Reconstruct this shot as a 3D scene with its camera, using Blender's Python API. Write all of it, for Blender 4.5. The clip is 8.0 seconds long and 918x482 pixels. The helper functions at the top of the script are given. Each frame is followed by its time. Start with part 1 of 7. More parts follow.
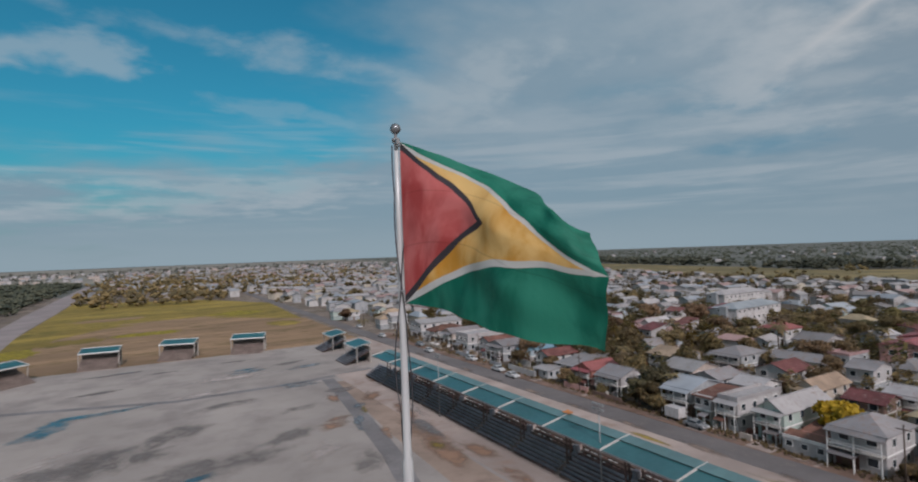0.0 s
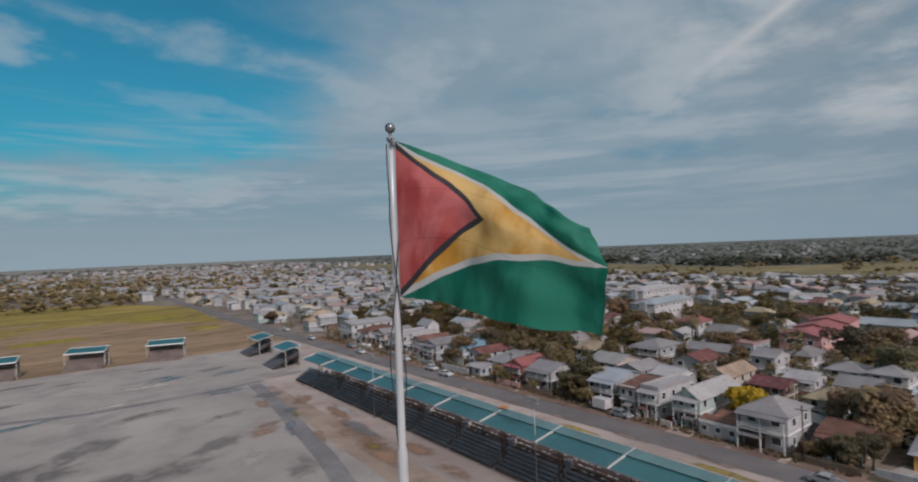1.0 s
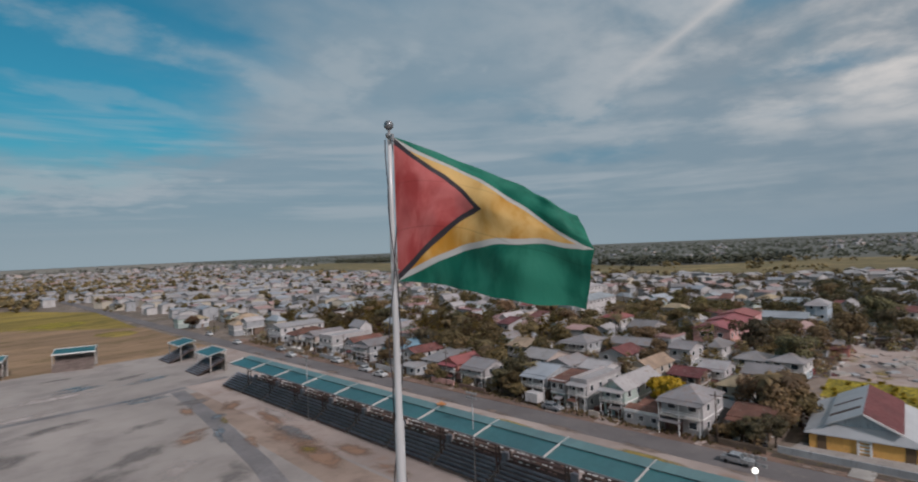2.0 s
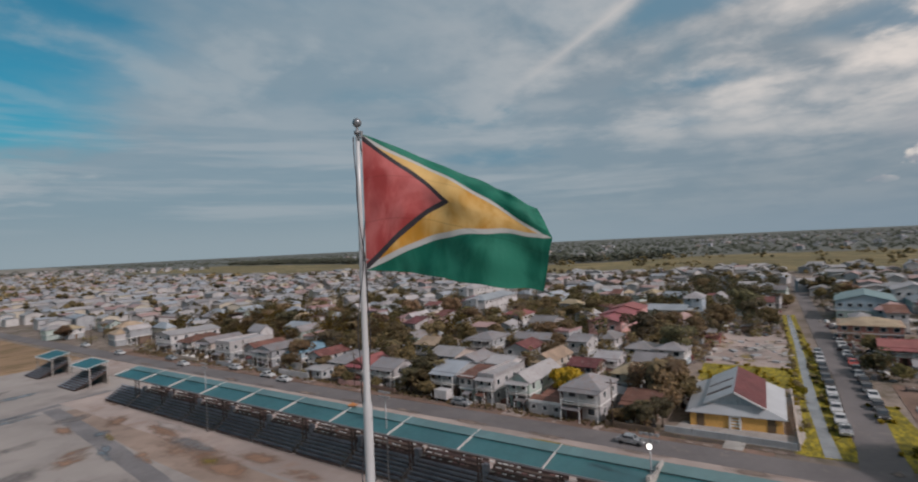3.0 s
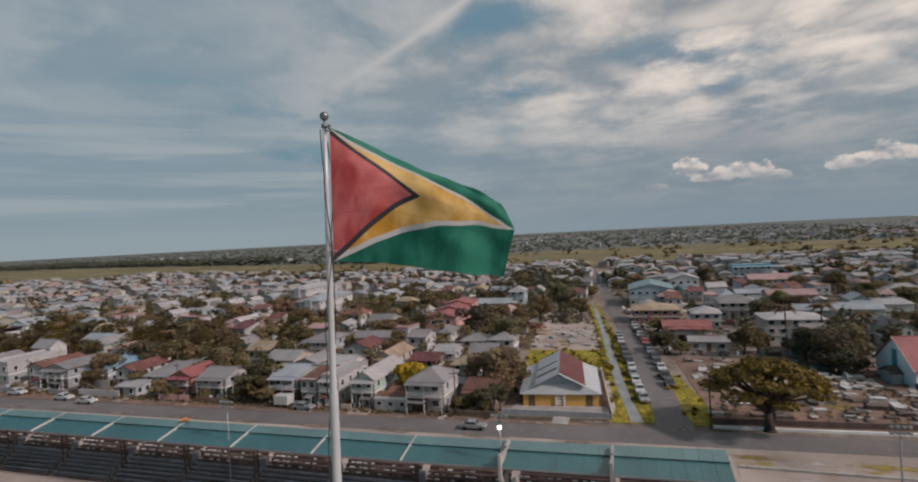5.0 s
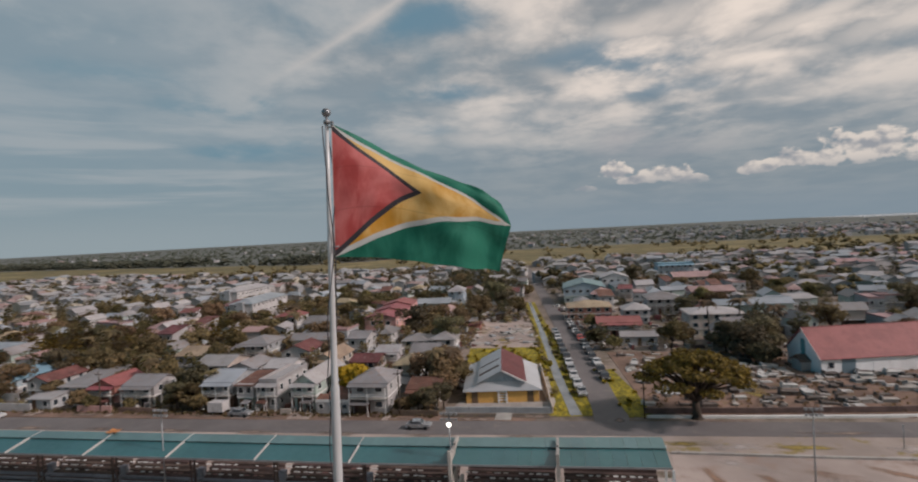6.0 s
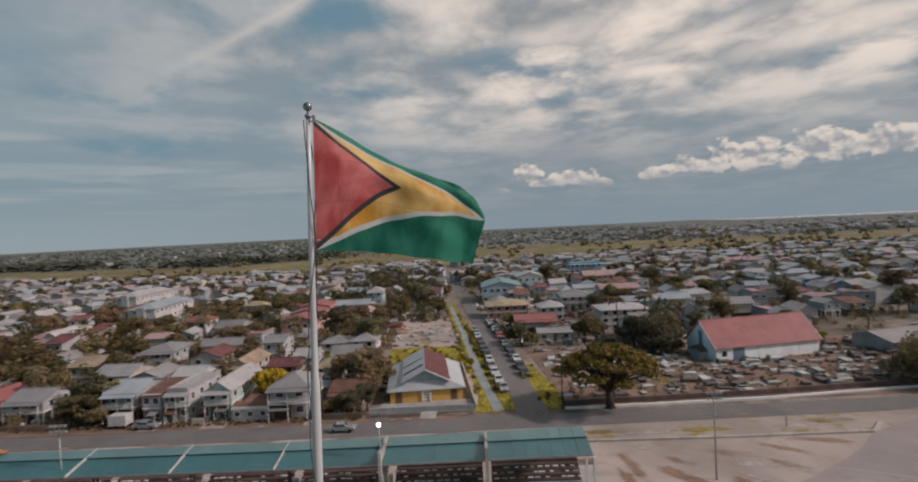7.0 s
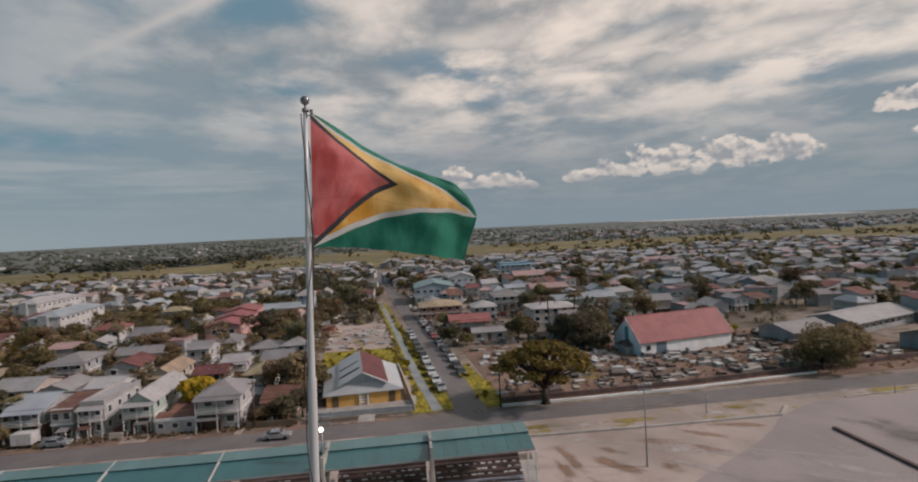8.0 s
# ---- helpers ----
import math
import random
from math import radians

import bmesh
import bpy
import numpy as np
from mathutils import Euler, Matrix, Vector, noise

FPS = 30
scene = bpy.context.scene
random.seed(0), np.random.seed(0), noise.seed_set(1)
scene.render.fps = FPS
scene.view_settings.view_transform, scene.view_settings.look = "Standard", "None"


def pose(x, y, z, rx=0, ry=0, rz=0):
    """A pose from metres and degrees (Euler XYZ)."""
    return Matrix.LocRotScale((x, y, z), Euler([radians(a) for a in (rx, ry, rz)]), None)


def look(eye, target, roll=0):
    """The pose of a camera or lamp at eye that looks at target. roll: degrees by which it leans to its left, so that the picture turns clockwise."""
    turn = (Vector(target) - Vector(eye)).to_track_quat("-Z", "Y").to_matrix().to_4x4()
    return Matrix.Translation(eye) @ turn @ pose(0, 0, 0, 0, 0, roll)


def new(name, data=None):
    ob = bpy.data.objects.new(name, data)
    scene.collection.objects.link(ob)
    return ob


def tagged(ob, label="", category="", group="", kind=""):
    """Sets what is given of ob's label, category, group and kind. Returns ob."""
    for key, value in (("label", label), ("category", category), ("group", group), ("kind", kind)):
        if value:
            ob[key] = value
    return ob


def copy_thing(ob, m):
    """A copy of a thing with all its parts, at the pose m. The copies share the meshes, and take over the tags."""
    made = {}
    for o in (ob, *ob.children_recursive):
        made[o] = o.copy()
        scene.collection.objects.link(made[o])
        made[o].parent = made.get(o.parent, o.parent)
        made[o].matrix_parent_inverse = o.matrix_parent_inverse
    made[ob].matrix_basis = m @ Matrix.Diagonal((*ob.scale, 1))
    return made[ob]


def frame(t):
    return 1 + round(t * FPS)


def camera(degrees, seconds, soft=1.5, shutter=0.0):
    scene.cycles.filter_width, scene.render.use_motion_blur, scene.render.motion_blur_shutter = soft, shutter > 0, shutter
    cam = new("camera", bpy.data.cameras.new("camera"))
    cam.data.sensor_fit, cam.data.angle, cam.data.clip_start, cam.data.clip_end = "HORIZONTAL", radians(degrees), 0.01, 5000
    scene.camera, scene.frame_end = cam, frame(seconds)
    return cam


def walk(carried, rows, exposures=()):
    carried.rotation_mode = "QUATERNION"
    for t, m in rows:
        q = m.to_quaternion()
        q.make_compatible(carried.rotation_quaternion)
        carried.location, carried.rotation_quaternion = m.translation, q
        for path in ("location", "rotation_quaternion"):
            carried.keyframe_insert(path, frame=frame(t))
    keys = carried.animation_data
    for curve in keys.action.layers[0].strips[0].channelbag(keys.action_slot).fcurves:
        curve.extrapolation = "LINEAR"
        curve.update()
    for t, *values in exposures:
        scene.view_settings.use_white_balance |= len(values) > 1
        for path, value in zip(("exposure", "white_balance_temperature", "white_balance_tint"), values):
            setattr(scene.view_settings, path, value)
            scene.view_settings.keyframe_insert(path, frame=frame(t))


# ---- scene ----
cam = camera(80.1, 8.0, soft=2.0, shutter=0.5)
PATH = [
    (0.0, -0.000, -0.001, 33.048, 91.062, 2.058, -29.785),
    (0.5, -0.604, 0.209, 33.058, 90.925, 2.195, -33.080),
    (1.0, -1.334, 0.291, 33.006, 90.770, 2.332, -37.302),
    (2.5, -3.939, 0.388, 32.662, 90.439, 2.577, -49.281),
    (3.0, -4.722, 0.739, 32.603, 90.194, 2.780, -54.940),
    (3.5, -5.369, 1.273, 32.587, 89.950, 2.889, -59.659),
    (4.0, -5.925, 1.876, 32.602, 89.629, 2.915, -64.740),
    (4.5, -6.488, 2.486, 32.594, 89.388, 2.905, -69.288),
    (6.0, -7.837, 4.505, 32.544, 88.935, 2.904, -79.652),
    (6.5, -8.131, 5.260, 32.513, 88.733, 2.843, -84.136),
    (7.0, -8.547, 5.968, 32.455, 88.591, 2.782, -88.484),
    (7.5, -8.673, 6.804, 32.448, 88.458, 2.790, -92.358),
    (8.0, -8.702, 7.639, 32.417, 88.373, 2.740, -95.935),
]
walk(cam, [(t, pose(x, y, z, rx, ry, rz)) for t, x, y, z, rx, ry, rz in PATH], [(0.0, 0.0, 6010, 8), (2.5, 0.0, 6200, 9), (4.5, 0.0, 6440, 10), (8.0, 0.0, 6600, 11)])

# ---- light ----
SUN = Vector((-0.16, -0.78, 0.59)).normalized()
world = bpy.data.worlds.new("world")
scene.world = world
world.use_nodes = True


class Net:
    """Short ways to add and join shader nodes."""

    def __init__(self, tree):
        self.t = tree
        self.n = tree.nodes
        self.n.clear()

    def add(self, kind):
        return self.n.new(kind)

    def put(self, socket, v):
        if isinstance(v, bpy.types.NodeSocket):
            self.t.links.new(v, socket)
        elif v is not None:
            socket.default_value = v

    def math(self, op, a, b=None, c=None, clamp=False):
        nd = self.add("ShaderNodeMath")
        nd.operation, nd.use_clamp = op, clamp
        for i, v in enumerate((a, b, c)):
            self.put(nd.inputs[i], v)
        return nd.outputs[0]

    def mix(self, f, a, b, blend="MIX"):
        nd = self.add("ShaderNodeMix")
        nd.data_type, nd.blend_type = "RGBA", blend
        self.put(nd.inputs[0], f)
        self.put(nd.inputs[6], (*a, 1) if isinstance(a, tuple) and len(a) == 3 else a)
        self.put(nd.inputs[7], (*b, 1) if isinstance(b, tuple) and len(b) == 3 else b)
        return nd.outputs[2]

    def noise(self, vec, scale, detail=4.0, rough=0.55, distort=0.0):
        nd = self.add("ShaderNodeTexNoise")
        self.put(nd.inputs["Vector"], vec)
        self.put(nd.inputs["Scale"], scale)
        self.put(nd.inputs["Detail"], detail)
        self.put(nd.inputs["Roughness"], rough)
        self.put(nd.inputs["Distortion"], distort)
        return nd.outputs["Fac"]

    def ramp(self, f, lo, hi, a=0.0, b=1.0, smooth=True):
        nd = self.add("ShaderNodeMapRange")
        nd.interpolation_type = "SMOOTHSTEP" if smooth else "LINEAR"
        for i, v in enumerate((f, lo, hi, a, b)):
            self.put(nd.inputs[i], v)
        return nd.outputs[0]

    def scaled(self, vec, s):
        nd = self.add("ShaderNodeVectorMath")
        nd.operation = "MULTIPLY"
        self.put(nd.inputs[0], vec)
        nd.inputs[1].default_value = s
        return nd.outputs[0]

    def split(self, vec):
        nd = self.add("ShaderNodeSeparateXYZ")
        self.put(nd.inputs[0], vec)
        return nd.outputs

    def join(self, x, y, z):
        nd = self.add("ShaderNodeCombineXYZ")
        for i, v in enumerate((x, y, z)):
            self.put(nd.inputs[i], v)
        return nd.outputs[0]


def build_sky():
    w = Net(world.node_tree)
    sky = w.add("ShaderNodeTexSky")
    sky.sky_type, sky.sun_disc = "NISHITA", False
    sky.sun_elevation, sky.sun_rotation = math.asin(SUN.z), math.atan2(SUN.x, SUN.y)
    sky.altitude, sky.air_density, sky.dust_density, sky.ozone_density = 10.0, 1.0, 2.5, 2.0
    d = w.add("ShaderNodeTexCoord").outputs["Generated"]
    x, y, z = w.split(d)
    up = w.math("MAXIMUM", z, 0.0)
    az = w.math("ARCTAN2", y, x)
    # a flat cloud layer seen in perspective
    k = w.math("ADD", up, 0.16)
    px, py = w.math("DIVIDE", x, k), w.math("DIVIDE", y, k)
    layer = w.join(px, py, 0.0)
    big = w.noise(layer, 0.50, 2.0, 0.5, 0.2)
    mid = w.noise(w.scaled(layer, (1.0, 1.25, 1.0)), 1.15, 5.0, 0.52, 0.25)
    fine = w.noise(layer, 4.2, 5.0, 0.58, 0.2)
    body = w.noise(w.join(px, py, 7.3), 1.7, 6.0, 0.55, 0.25)
    wa = w.math("MULTIPLY", w.math("SUBTRACT", body, 0.5), 0.34)
    wu = w.math("MULTIPLY", w.math("SUBTRACT", mid, 0.5), 0.14)
    wf = w.math("MULTIPLY", w.math("SUBTRACT", fine, 0.5), 1.1)

    def spot(a, u, ra, ru, slope=0.0, rag=1.0, hard=0.15):
        """A ragged patch of the layer: bearing, height, half sizes, tilt."""
        da = w.math("ADD", w.math("SUBTRACT", az, a), w.math("MULTIPLY", wa, rag * min(1.0, ra * 6)))
        du = w.math("ADD", w.math("SUBTRACT", w.math("SUBTRACT", up, u), w.math("MULTIPLY", w.math("SUBTRACT", az, a), slope)), w.math("MULTIPLY", wu, rag * min(1.0, ru * 16)))
        r = w.math("SQRT", w.math("ADD", w.math("POWER", w.math("DIVIDE", da, ra), 2.0), w.math("POWER", w.math("DIVIDE", du, ru), 2.0)))
        return w.ramp(w.math("ADD", r, w.math("MULTIPLY", wf, rag)), 1.15, hard)

    def gather(rows, **more):
        out = None
        for amount, *s in rows:
            v = w.math("MULTIPLY", spot(*s, **more), amount)
            out = v if out is None else w.math("MAXIMUM", out, v)
        return out

    side = w.ramp(az, 1.62, 0.75, -0.20, 0.19)
    low = w.ramp(up, 0.25, 0.05, 0.0, 0.36)
    cover = w.math("ADD", w.math("ADD", w.math("MULTIPLY", big, 0.5), w.math("MULTIPLY", mid, 0.5)), w.math("ADD", w.math("MULTIPLY", fine, 0.10), w.math("ADD", side, low)))
    fac = w.ramp(cover, 0.43, 0.73, 0.0, 0.95)
    fac = w.math("MAXIMUM", fac, w.ramp(az, 1.15, 0.45, 0.0, 0.75))
    # gaps where the blue shows, and pale veils over the blue side
    gaps = gather([(0.9, 1.33, 0.205, 0.13, 0.055), (0.9, 1.47, 0.29, 0.22, 0.06), (0.7, 1.42, 0.36, 0.12, 0.04), (0.8, 1.2, 0.35, 0.09, 0.03)])
    holes = gather([(0.95, 0.21, 0.354, 0.11, 0.036, -0.1), (0.8, 0.165, 0.242, 0.08, 0.02), (0.75, -0.12, 0.276, 0.15, 0.032, 0.08), (0.7, 0.52, 0.152, 0.12, 0.018), (0.4, 0.24, 0.184, 0.07, 0.012), (0.6, 0.56, 0.222, 0.12, 0.024), (0.6, -0.19, 0.226, 0.11, 0.02), (0.35, 0.72, 0.26, 0.12, 0.02), (0.3, -0.45, 0.31, 0.10, 0.02), (0.65, -0.66, 0.215, 0.16, 0.025, 0.1)])
    fac = w.math("MULTIPLY", fac, w.math("SUBTRACT", 1.0, gaps))
    veils = gather([(0.5, 1.67, 0.302, 0.14, 0.034, -0.1), (0.42, 1.20, 0.306, 0.20, 0.028, 0.19), (0.5, 0.92, 0.325, 0.15, 0.05), (0.42, 1.05, 0.285, 0.17, 0.04), (0.55, 1.42, 0.115, 0.30, 0.022), (0.45, 1.60, 0.085, 0.2, 0.018), (0.25, 1.34, 0.24, 0.12, 0.018, 0.1), (0.3, 1.5, 0.35, 0.16, 0.02, 0.1)], rag=2.4)
    # thick parts darker, thin rims and the sunward side brighter
    sunward = w.ramp(az, 0.85, -0.25, 0.0, 1.0)
    grey = w.mix(sunward, (0.228, 0.296, 0.345), (0.222, 0.266, 0.308))
    grey = w.mix(w.math("MULTIPLY", w.ramp(up, 0.16, 0.32), w.math("MULTIPLY", sunward, 0.55)), grey, (0.31, 0.305, 0.305))
    light = w.mix(sunward, (0.285, 0.338, 0.376), (0.86, 0.745, 0.66))
    shade = w.ramp(w.math("ADD", w.math("MULTIPLY", body, 0.72), w.math("MULTIPLY", fine, 0.28)), 0.38, 0.64)
    shade = w.math("MULTIPLY", shade, w.ramp(up, 0.08, 0.25, 0.12, 0.95))
    dull = gather([(0.8, -0.75, 0.205, 0.16, 0.032, 0.06), (0.7, -0.47, 0.228, 0.08, 0.016), (0.75, -0.33, 0.158, 0.16, 0.026), (0.65, -0.30, 0.19, 0.10, 0.02), (0.6, 0.0, 0.21, 0.10, 0.016), (0.6, -0.60, 0.165, 0.16, 0.022)])
    bright = gather([(0.9, -0.33, 0.246, 0.15, 0.018, 0.06), (0.85, -0.60, 0.264, 0.18, 0.030, -0.06), (0.7, -0.88, 0.27, 0.2, 0.035, 0.1), (0.65, -0.17, 0.315, 0.16, 0.028, -0.1), (0.7, -0.42, 0.292, 0.16, 0.02, -0.15), (0.55, 0.10, 0.165, 0.17, 0.03, 0.1), (0.6, 0.14, 0.205, 0.10, 0.016, 0.12), (0.6, -0.05, 0.245, 0.08, 0.02, 0.25), (0.5, -0.68, 0.318, 0.14, 0.02), (0.45, 0.42, 0.235, 0.14, 0.02), (0.45, 0.68, 0.30, 0.14, 0.025)])
    shade = w.math("MULTIPLY", shade, w.math("SUBTRACT", 1.0, dull))
    shade = w.math("MAXIMUM", shade, w.math("MULTIPLY", bright, w.ramp(w.math("ADD", w.math("MULTIPLY", fine, 0.6), w.math("MULTIPLY", body, 0.4)), 0.34, 0.54, 0.55, 1.0)))
    cloud = w.mix(shade, grey, light)
    blue = w.mix(1.0, sky.outputs[0], (0.022, 0.080, 0.078), "MULTIPLY")
    col = w.mix(fac, blue, cloud)
    col = w.mix(w.math("MULTIPLY", holes, w.ramp(shade, 0.9, 0.3)), col, w.mix(sunward, (0.115, 0.245, 0.325), (0.150, 0.235, 0.310)))
    col = w.mix(veils, col, (0.40, 0.43, 0.445))
    # one long bright wisp, broad and soft at its lower end
    line = w.math("SUBTRACT", w.math("ADD", az, w.math("MULTIPLY", up, 1.85)), 0.99)
    edge = w.math("ADD", w.math("ABSOLUTE", line), w.math("MULTIPLY", w.math("SUBTRACT", mid, 0.5), 0.16))
    wide_ = w.ramp(up, 0.25, 0.36, 0.065, 0.022)
    streak = w.math("MULTIPLY", w.ramp(edge, wide_, -0.02), w.math("MULTIPLY", w.ramp(up, 0.225, 0.33), 0.85))
    col = w.mix(streak, col, (0.55, 0.52, 0.50))
    # heaped clouds low over the land, lumpy and lit from above
    cell = w.join(w.math("MULTIPLY", az, 30.0), w.math("MULTIPLY", up, 40.0), 9.7)
    n1 = w.noise(cell, 1.0, 4.0, 0.55)
    n2 = w.noise(w.join(w.math("ADD", w.math("MULTIPLY", az, 30.0), -0.10), w.math("ADD", w.math("MULTIPLY", up, 40.0), 0.32), 9.7), 1.0, 4.0, 0.55)
    lump = w.math("MULTIPLY", w.math("SUBTRACT", n1, 0.5), 2.3)

    def heap(a, u, ra, ru):
        da, du = w.math("DIVIDE", w.math("SUBTRACT", az, a), ra), w.math("DIVIDE", w.math("SUBTRACT", up, u), ru)
        du = w.math("MULTIPLY", du, w.ramp(du, -0.1, 0.1, 1.35, 1.0))
        return w.math("SUBTRACT", 1.0, w.math("SQRT", w.math("ADD", w.math("POWER", da, 2.0), w.math("POWER", du, 2.0))))

    mass = None
    for row in [(-0.102, 0.088, 0.026, 0.018), (-0.13, 0.072, 0.026, 0.009), (-0.185, 0.079, 0.038, 0.018), (-0.222, 0.066, 0.036, 0.010), (-0.045, 0.062, 0.030, 0.007), (-0.325, 0.077, 0.040, 0.013), (-0.395, 0.083, 0.07, 0.018), (-0.465, 0.094, 0.065, 0.031), (-0.565, 0.092, 0.075, 0.033), (-0.640, 0.090, 0.055, 0.028), (-0.80, 0.146, 0.055, 0.019), (-0.90, 0.10, 0.10, 0.020), (-1.02, 0.13, 0.12, 0.03)]:
        h = heap(*row)
        mass = h if mass is None else w.math("MAXIMUM", mass, h)
    dens = w.math("ADD", mass, lump)
    pf = w.ramp(dens, 0.04, 0.30)
    pf = w.math("MULTIPLY", w.math("MULTIPLY", pf, w.ramp(mass, -0.55, -0.2)), w.ramp(w.math("ADD", up, w.math("MULTIPLY", az, 0.012)), 0.048, 0.072, 0.0, 1.0))
    rise = w.math("ADD", w.math("MULTIPLY", w.math("SUBTRACT", n1, n2), 4.2), w.ramp(dens, 1.3, 0.1, 0.18, 0.55))
    glow = w.math("MULTIPLY", w.ramp(rise, -0.2, 0.95), w.ramp(up, 0.058, 0.092, 0.30, 1.0))
    col = w.mix(w.math("MULTIPLY", gather([(0.5, -0.11, 0.143, 0.07, 0.030), (0.4, -0.65, 0.136, 0.06, 0.012), (0.3, -0.2, 0.12, 0.09, 0.02)]), 0.9), col, (0.40, 0.385, 0.40))
    col = w.mix(w.math("MULTIPLY", pf, 0.82), col, w.mix(glow, (0.31, 0.32, 0.35), (0.76, 0.675, 0.605)))
    # thin level streaks low in the sky, away from the sun
    level = w.noise(w.join(w.math("MULTIPLY", az, 2.4), w.math("MULTIPLY", up, 34.0), 4.4), 1.0, 5.0, 0.55, 0.3)
    streak = w.math("MULTIPLY", w.ramp(level, 0.48, 0.68), w.math("MULTIPLY", w.ramp(up, 0.03, 0.07), w.ramp(up, 0.28, 0.15)))
    col = w.mix(w.math("MULTIPLY", streak, w.ramp(az, -0.05, 0.45, 0.0, 0.45)), col, (0.42, 0.44, 0.455))
    # haze near the horizon, and dim land light from below it
    haze = w.ramp(up, 0.085, 0.0, 0.0, 0.9)
    col = w.mix(haze, col, w.mix(sunward, (0.285, 0.345, 0.375), (0.215, 0.275, 0.325)))
    col = w.mix(w.ramp(z, -0.01, -0.06), col, (0.12, 0.105, 0.09))
    bg = w.add("ShaderNodeBackground")
    w.put(bg.inputs[0], col)
    bg.inputs[1].default_value = 1.0
    out = w.add("ShaderNodeOutputWorld")
    w.put(out.inputs[0], bg.outputs[0])


build_sky()
sun = new("sun", bpy.data.lights.new("sun", "SUN"))
sun.data.energy, sun.data.angle, sun.data.color = 2.72, radians(6.0), (1.0, 0.872, 0.855)
sun.matrix_world = look(SUN * 100, (0, 0, 0))
scene.view_settings.exposure = 0.0

# ---- materials ----
def surface(name, base, rough=0.8, metal=0.0, vary=0.25, large=0.15, small=2.5, stain=None, stain_at=(0.56, 0.72), tint=0.0, bump=0.0, bump_scale=6.0, stretch=(1, 1, 1), spec=0.35, grain=0.5, fade=0.0):
    """A painted, earthen or metal surface: two scales of variation, stains of another colour, a tint of its own for each object."""
    m = bpy.data.materials.new(name)
    m.use_nodes = True
    w = Net(m.node_tree)
    pos = w.scaled(w.add("ShaderNodeNewGeometry").outputs["Position"], stretch)
    one = w.noise(pos, large, 4.0, 0.6)
    two = w.noise(pos, small, 5.0, 0.65)
    col = w.mix(w.ramp(one, 0.32, 0.68), tuple(c * (1 - vary) for c in base), tuple(min(c * (1 + vary), 0.95) for c in base))
    if stain:
        col = w.mix(w.ramp(w.math("ADD", w.math("MULTIPLY", two, 0.55), w.math("MULTIPLY", w.noise(pos, large * 2.7, 5.0, 0.6, 0.4), 0.5)), *stain_at), col, stain)
    if tint:
        hsv = w.add("ShaderNodeHueSaturation")
        rnd = w.add("ShaderNodeObjectInfo").outputs["Random"]
        w.put(hsv.inputs["Hue"], w.ramp(w.math("FRACT", w.math("MULTIPLY", rnd, 7.31)), 0, 1, 0.5 - tint * 0.09, 0.5 + tint * 0.09, False))
        w.put(hsv.inputs["Value"], w.ramp(rnd, 0, 1, 1 - tint * 0.8, 1 + tint * 0.5, False))
        w.put(hsv.inputs["Color"], col)
        col = hsv.outputs[0]
    col = w.mix(w.math("MULTIPLY", w.ramp(two, 0.35, 0.65), grain * vary), col, tuple(c * 0.45 for c in base))
    p = w.add("ShaderNodeBsdfPrincipled")
    w.put(p.inputs["Base Color"], col)
    w.put(p.inputs["Roughness"], w.ramp(two, 0.3, 0.7, max(rough - 0.08, 0.02), min(rough + 0.08, 1), False))
    p.inputs["Metallic"].default_value = metal
    p.inputs["Specular IOR Level"].default_value = spec
    if bump:
        b = w.add("ShaderNodeBump")
        b.inputs["Strength"].default_value = min(bump * 4, 1.0)
        b.inputs["Distance"].default_value = bump
        w.put(b.inputs["Height"], w.noise(pos, bump_scale, 5.0, 0.6))
        w.put(p.inputs["Normal"], b.outputs[0])
    out = w.add("ShaderNodeOutputMaterial")
    shader = p.outputs[0]
    if fade:
        # thins out towards an uneven rim
        uv = w.add("ShaderNodeUVMap")
        uv.uv_map = "rim"
        r = w.split(uv.outputs[0])[0]
        edge = w.math("ADD", r, w.math("MULTIPLY", w.math("SUBTRACT", w.noise(pos, 0.35, 6.0, 0.65, 0.4), 0.5), 0.9))
        mx = w.add("ShaderNodeMixShader")
        thin = w.ramp(w.noise(pos, 0.16, 5.0, 0.6, 0.4), 0.34, 0.60, 0.18, 0.86)
        w.put(mx.inputs[0], w.math("MULTIPLY", w.math("MULTIPLY", w.ramp(edge, 0.9, 0.9 - fade), w.ramp(r, 1.0, 0.7)), thin if fade > 0.3 else 1.0))
        w.put(mx.inputs[1], w.add("ShaderNodeBsdfTransparent").outputs[0])
        w.put(mx.inputs[2], shader)
        shader = mx.outputs[0]
    w.put(out.inputs[0], shader)
    return m


def glass_dark(name, base=(0.03, 0.04, 0.05)):
    return surface(name, base, 0.12, 0, 0.3, 0.3, 1.0, spec=0.6)


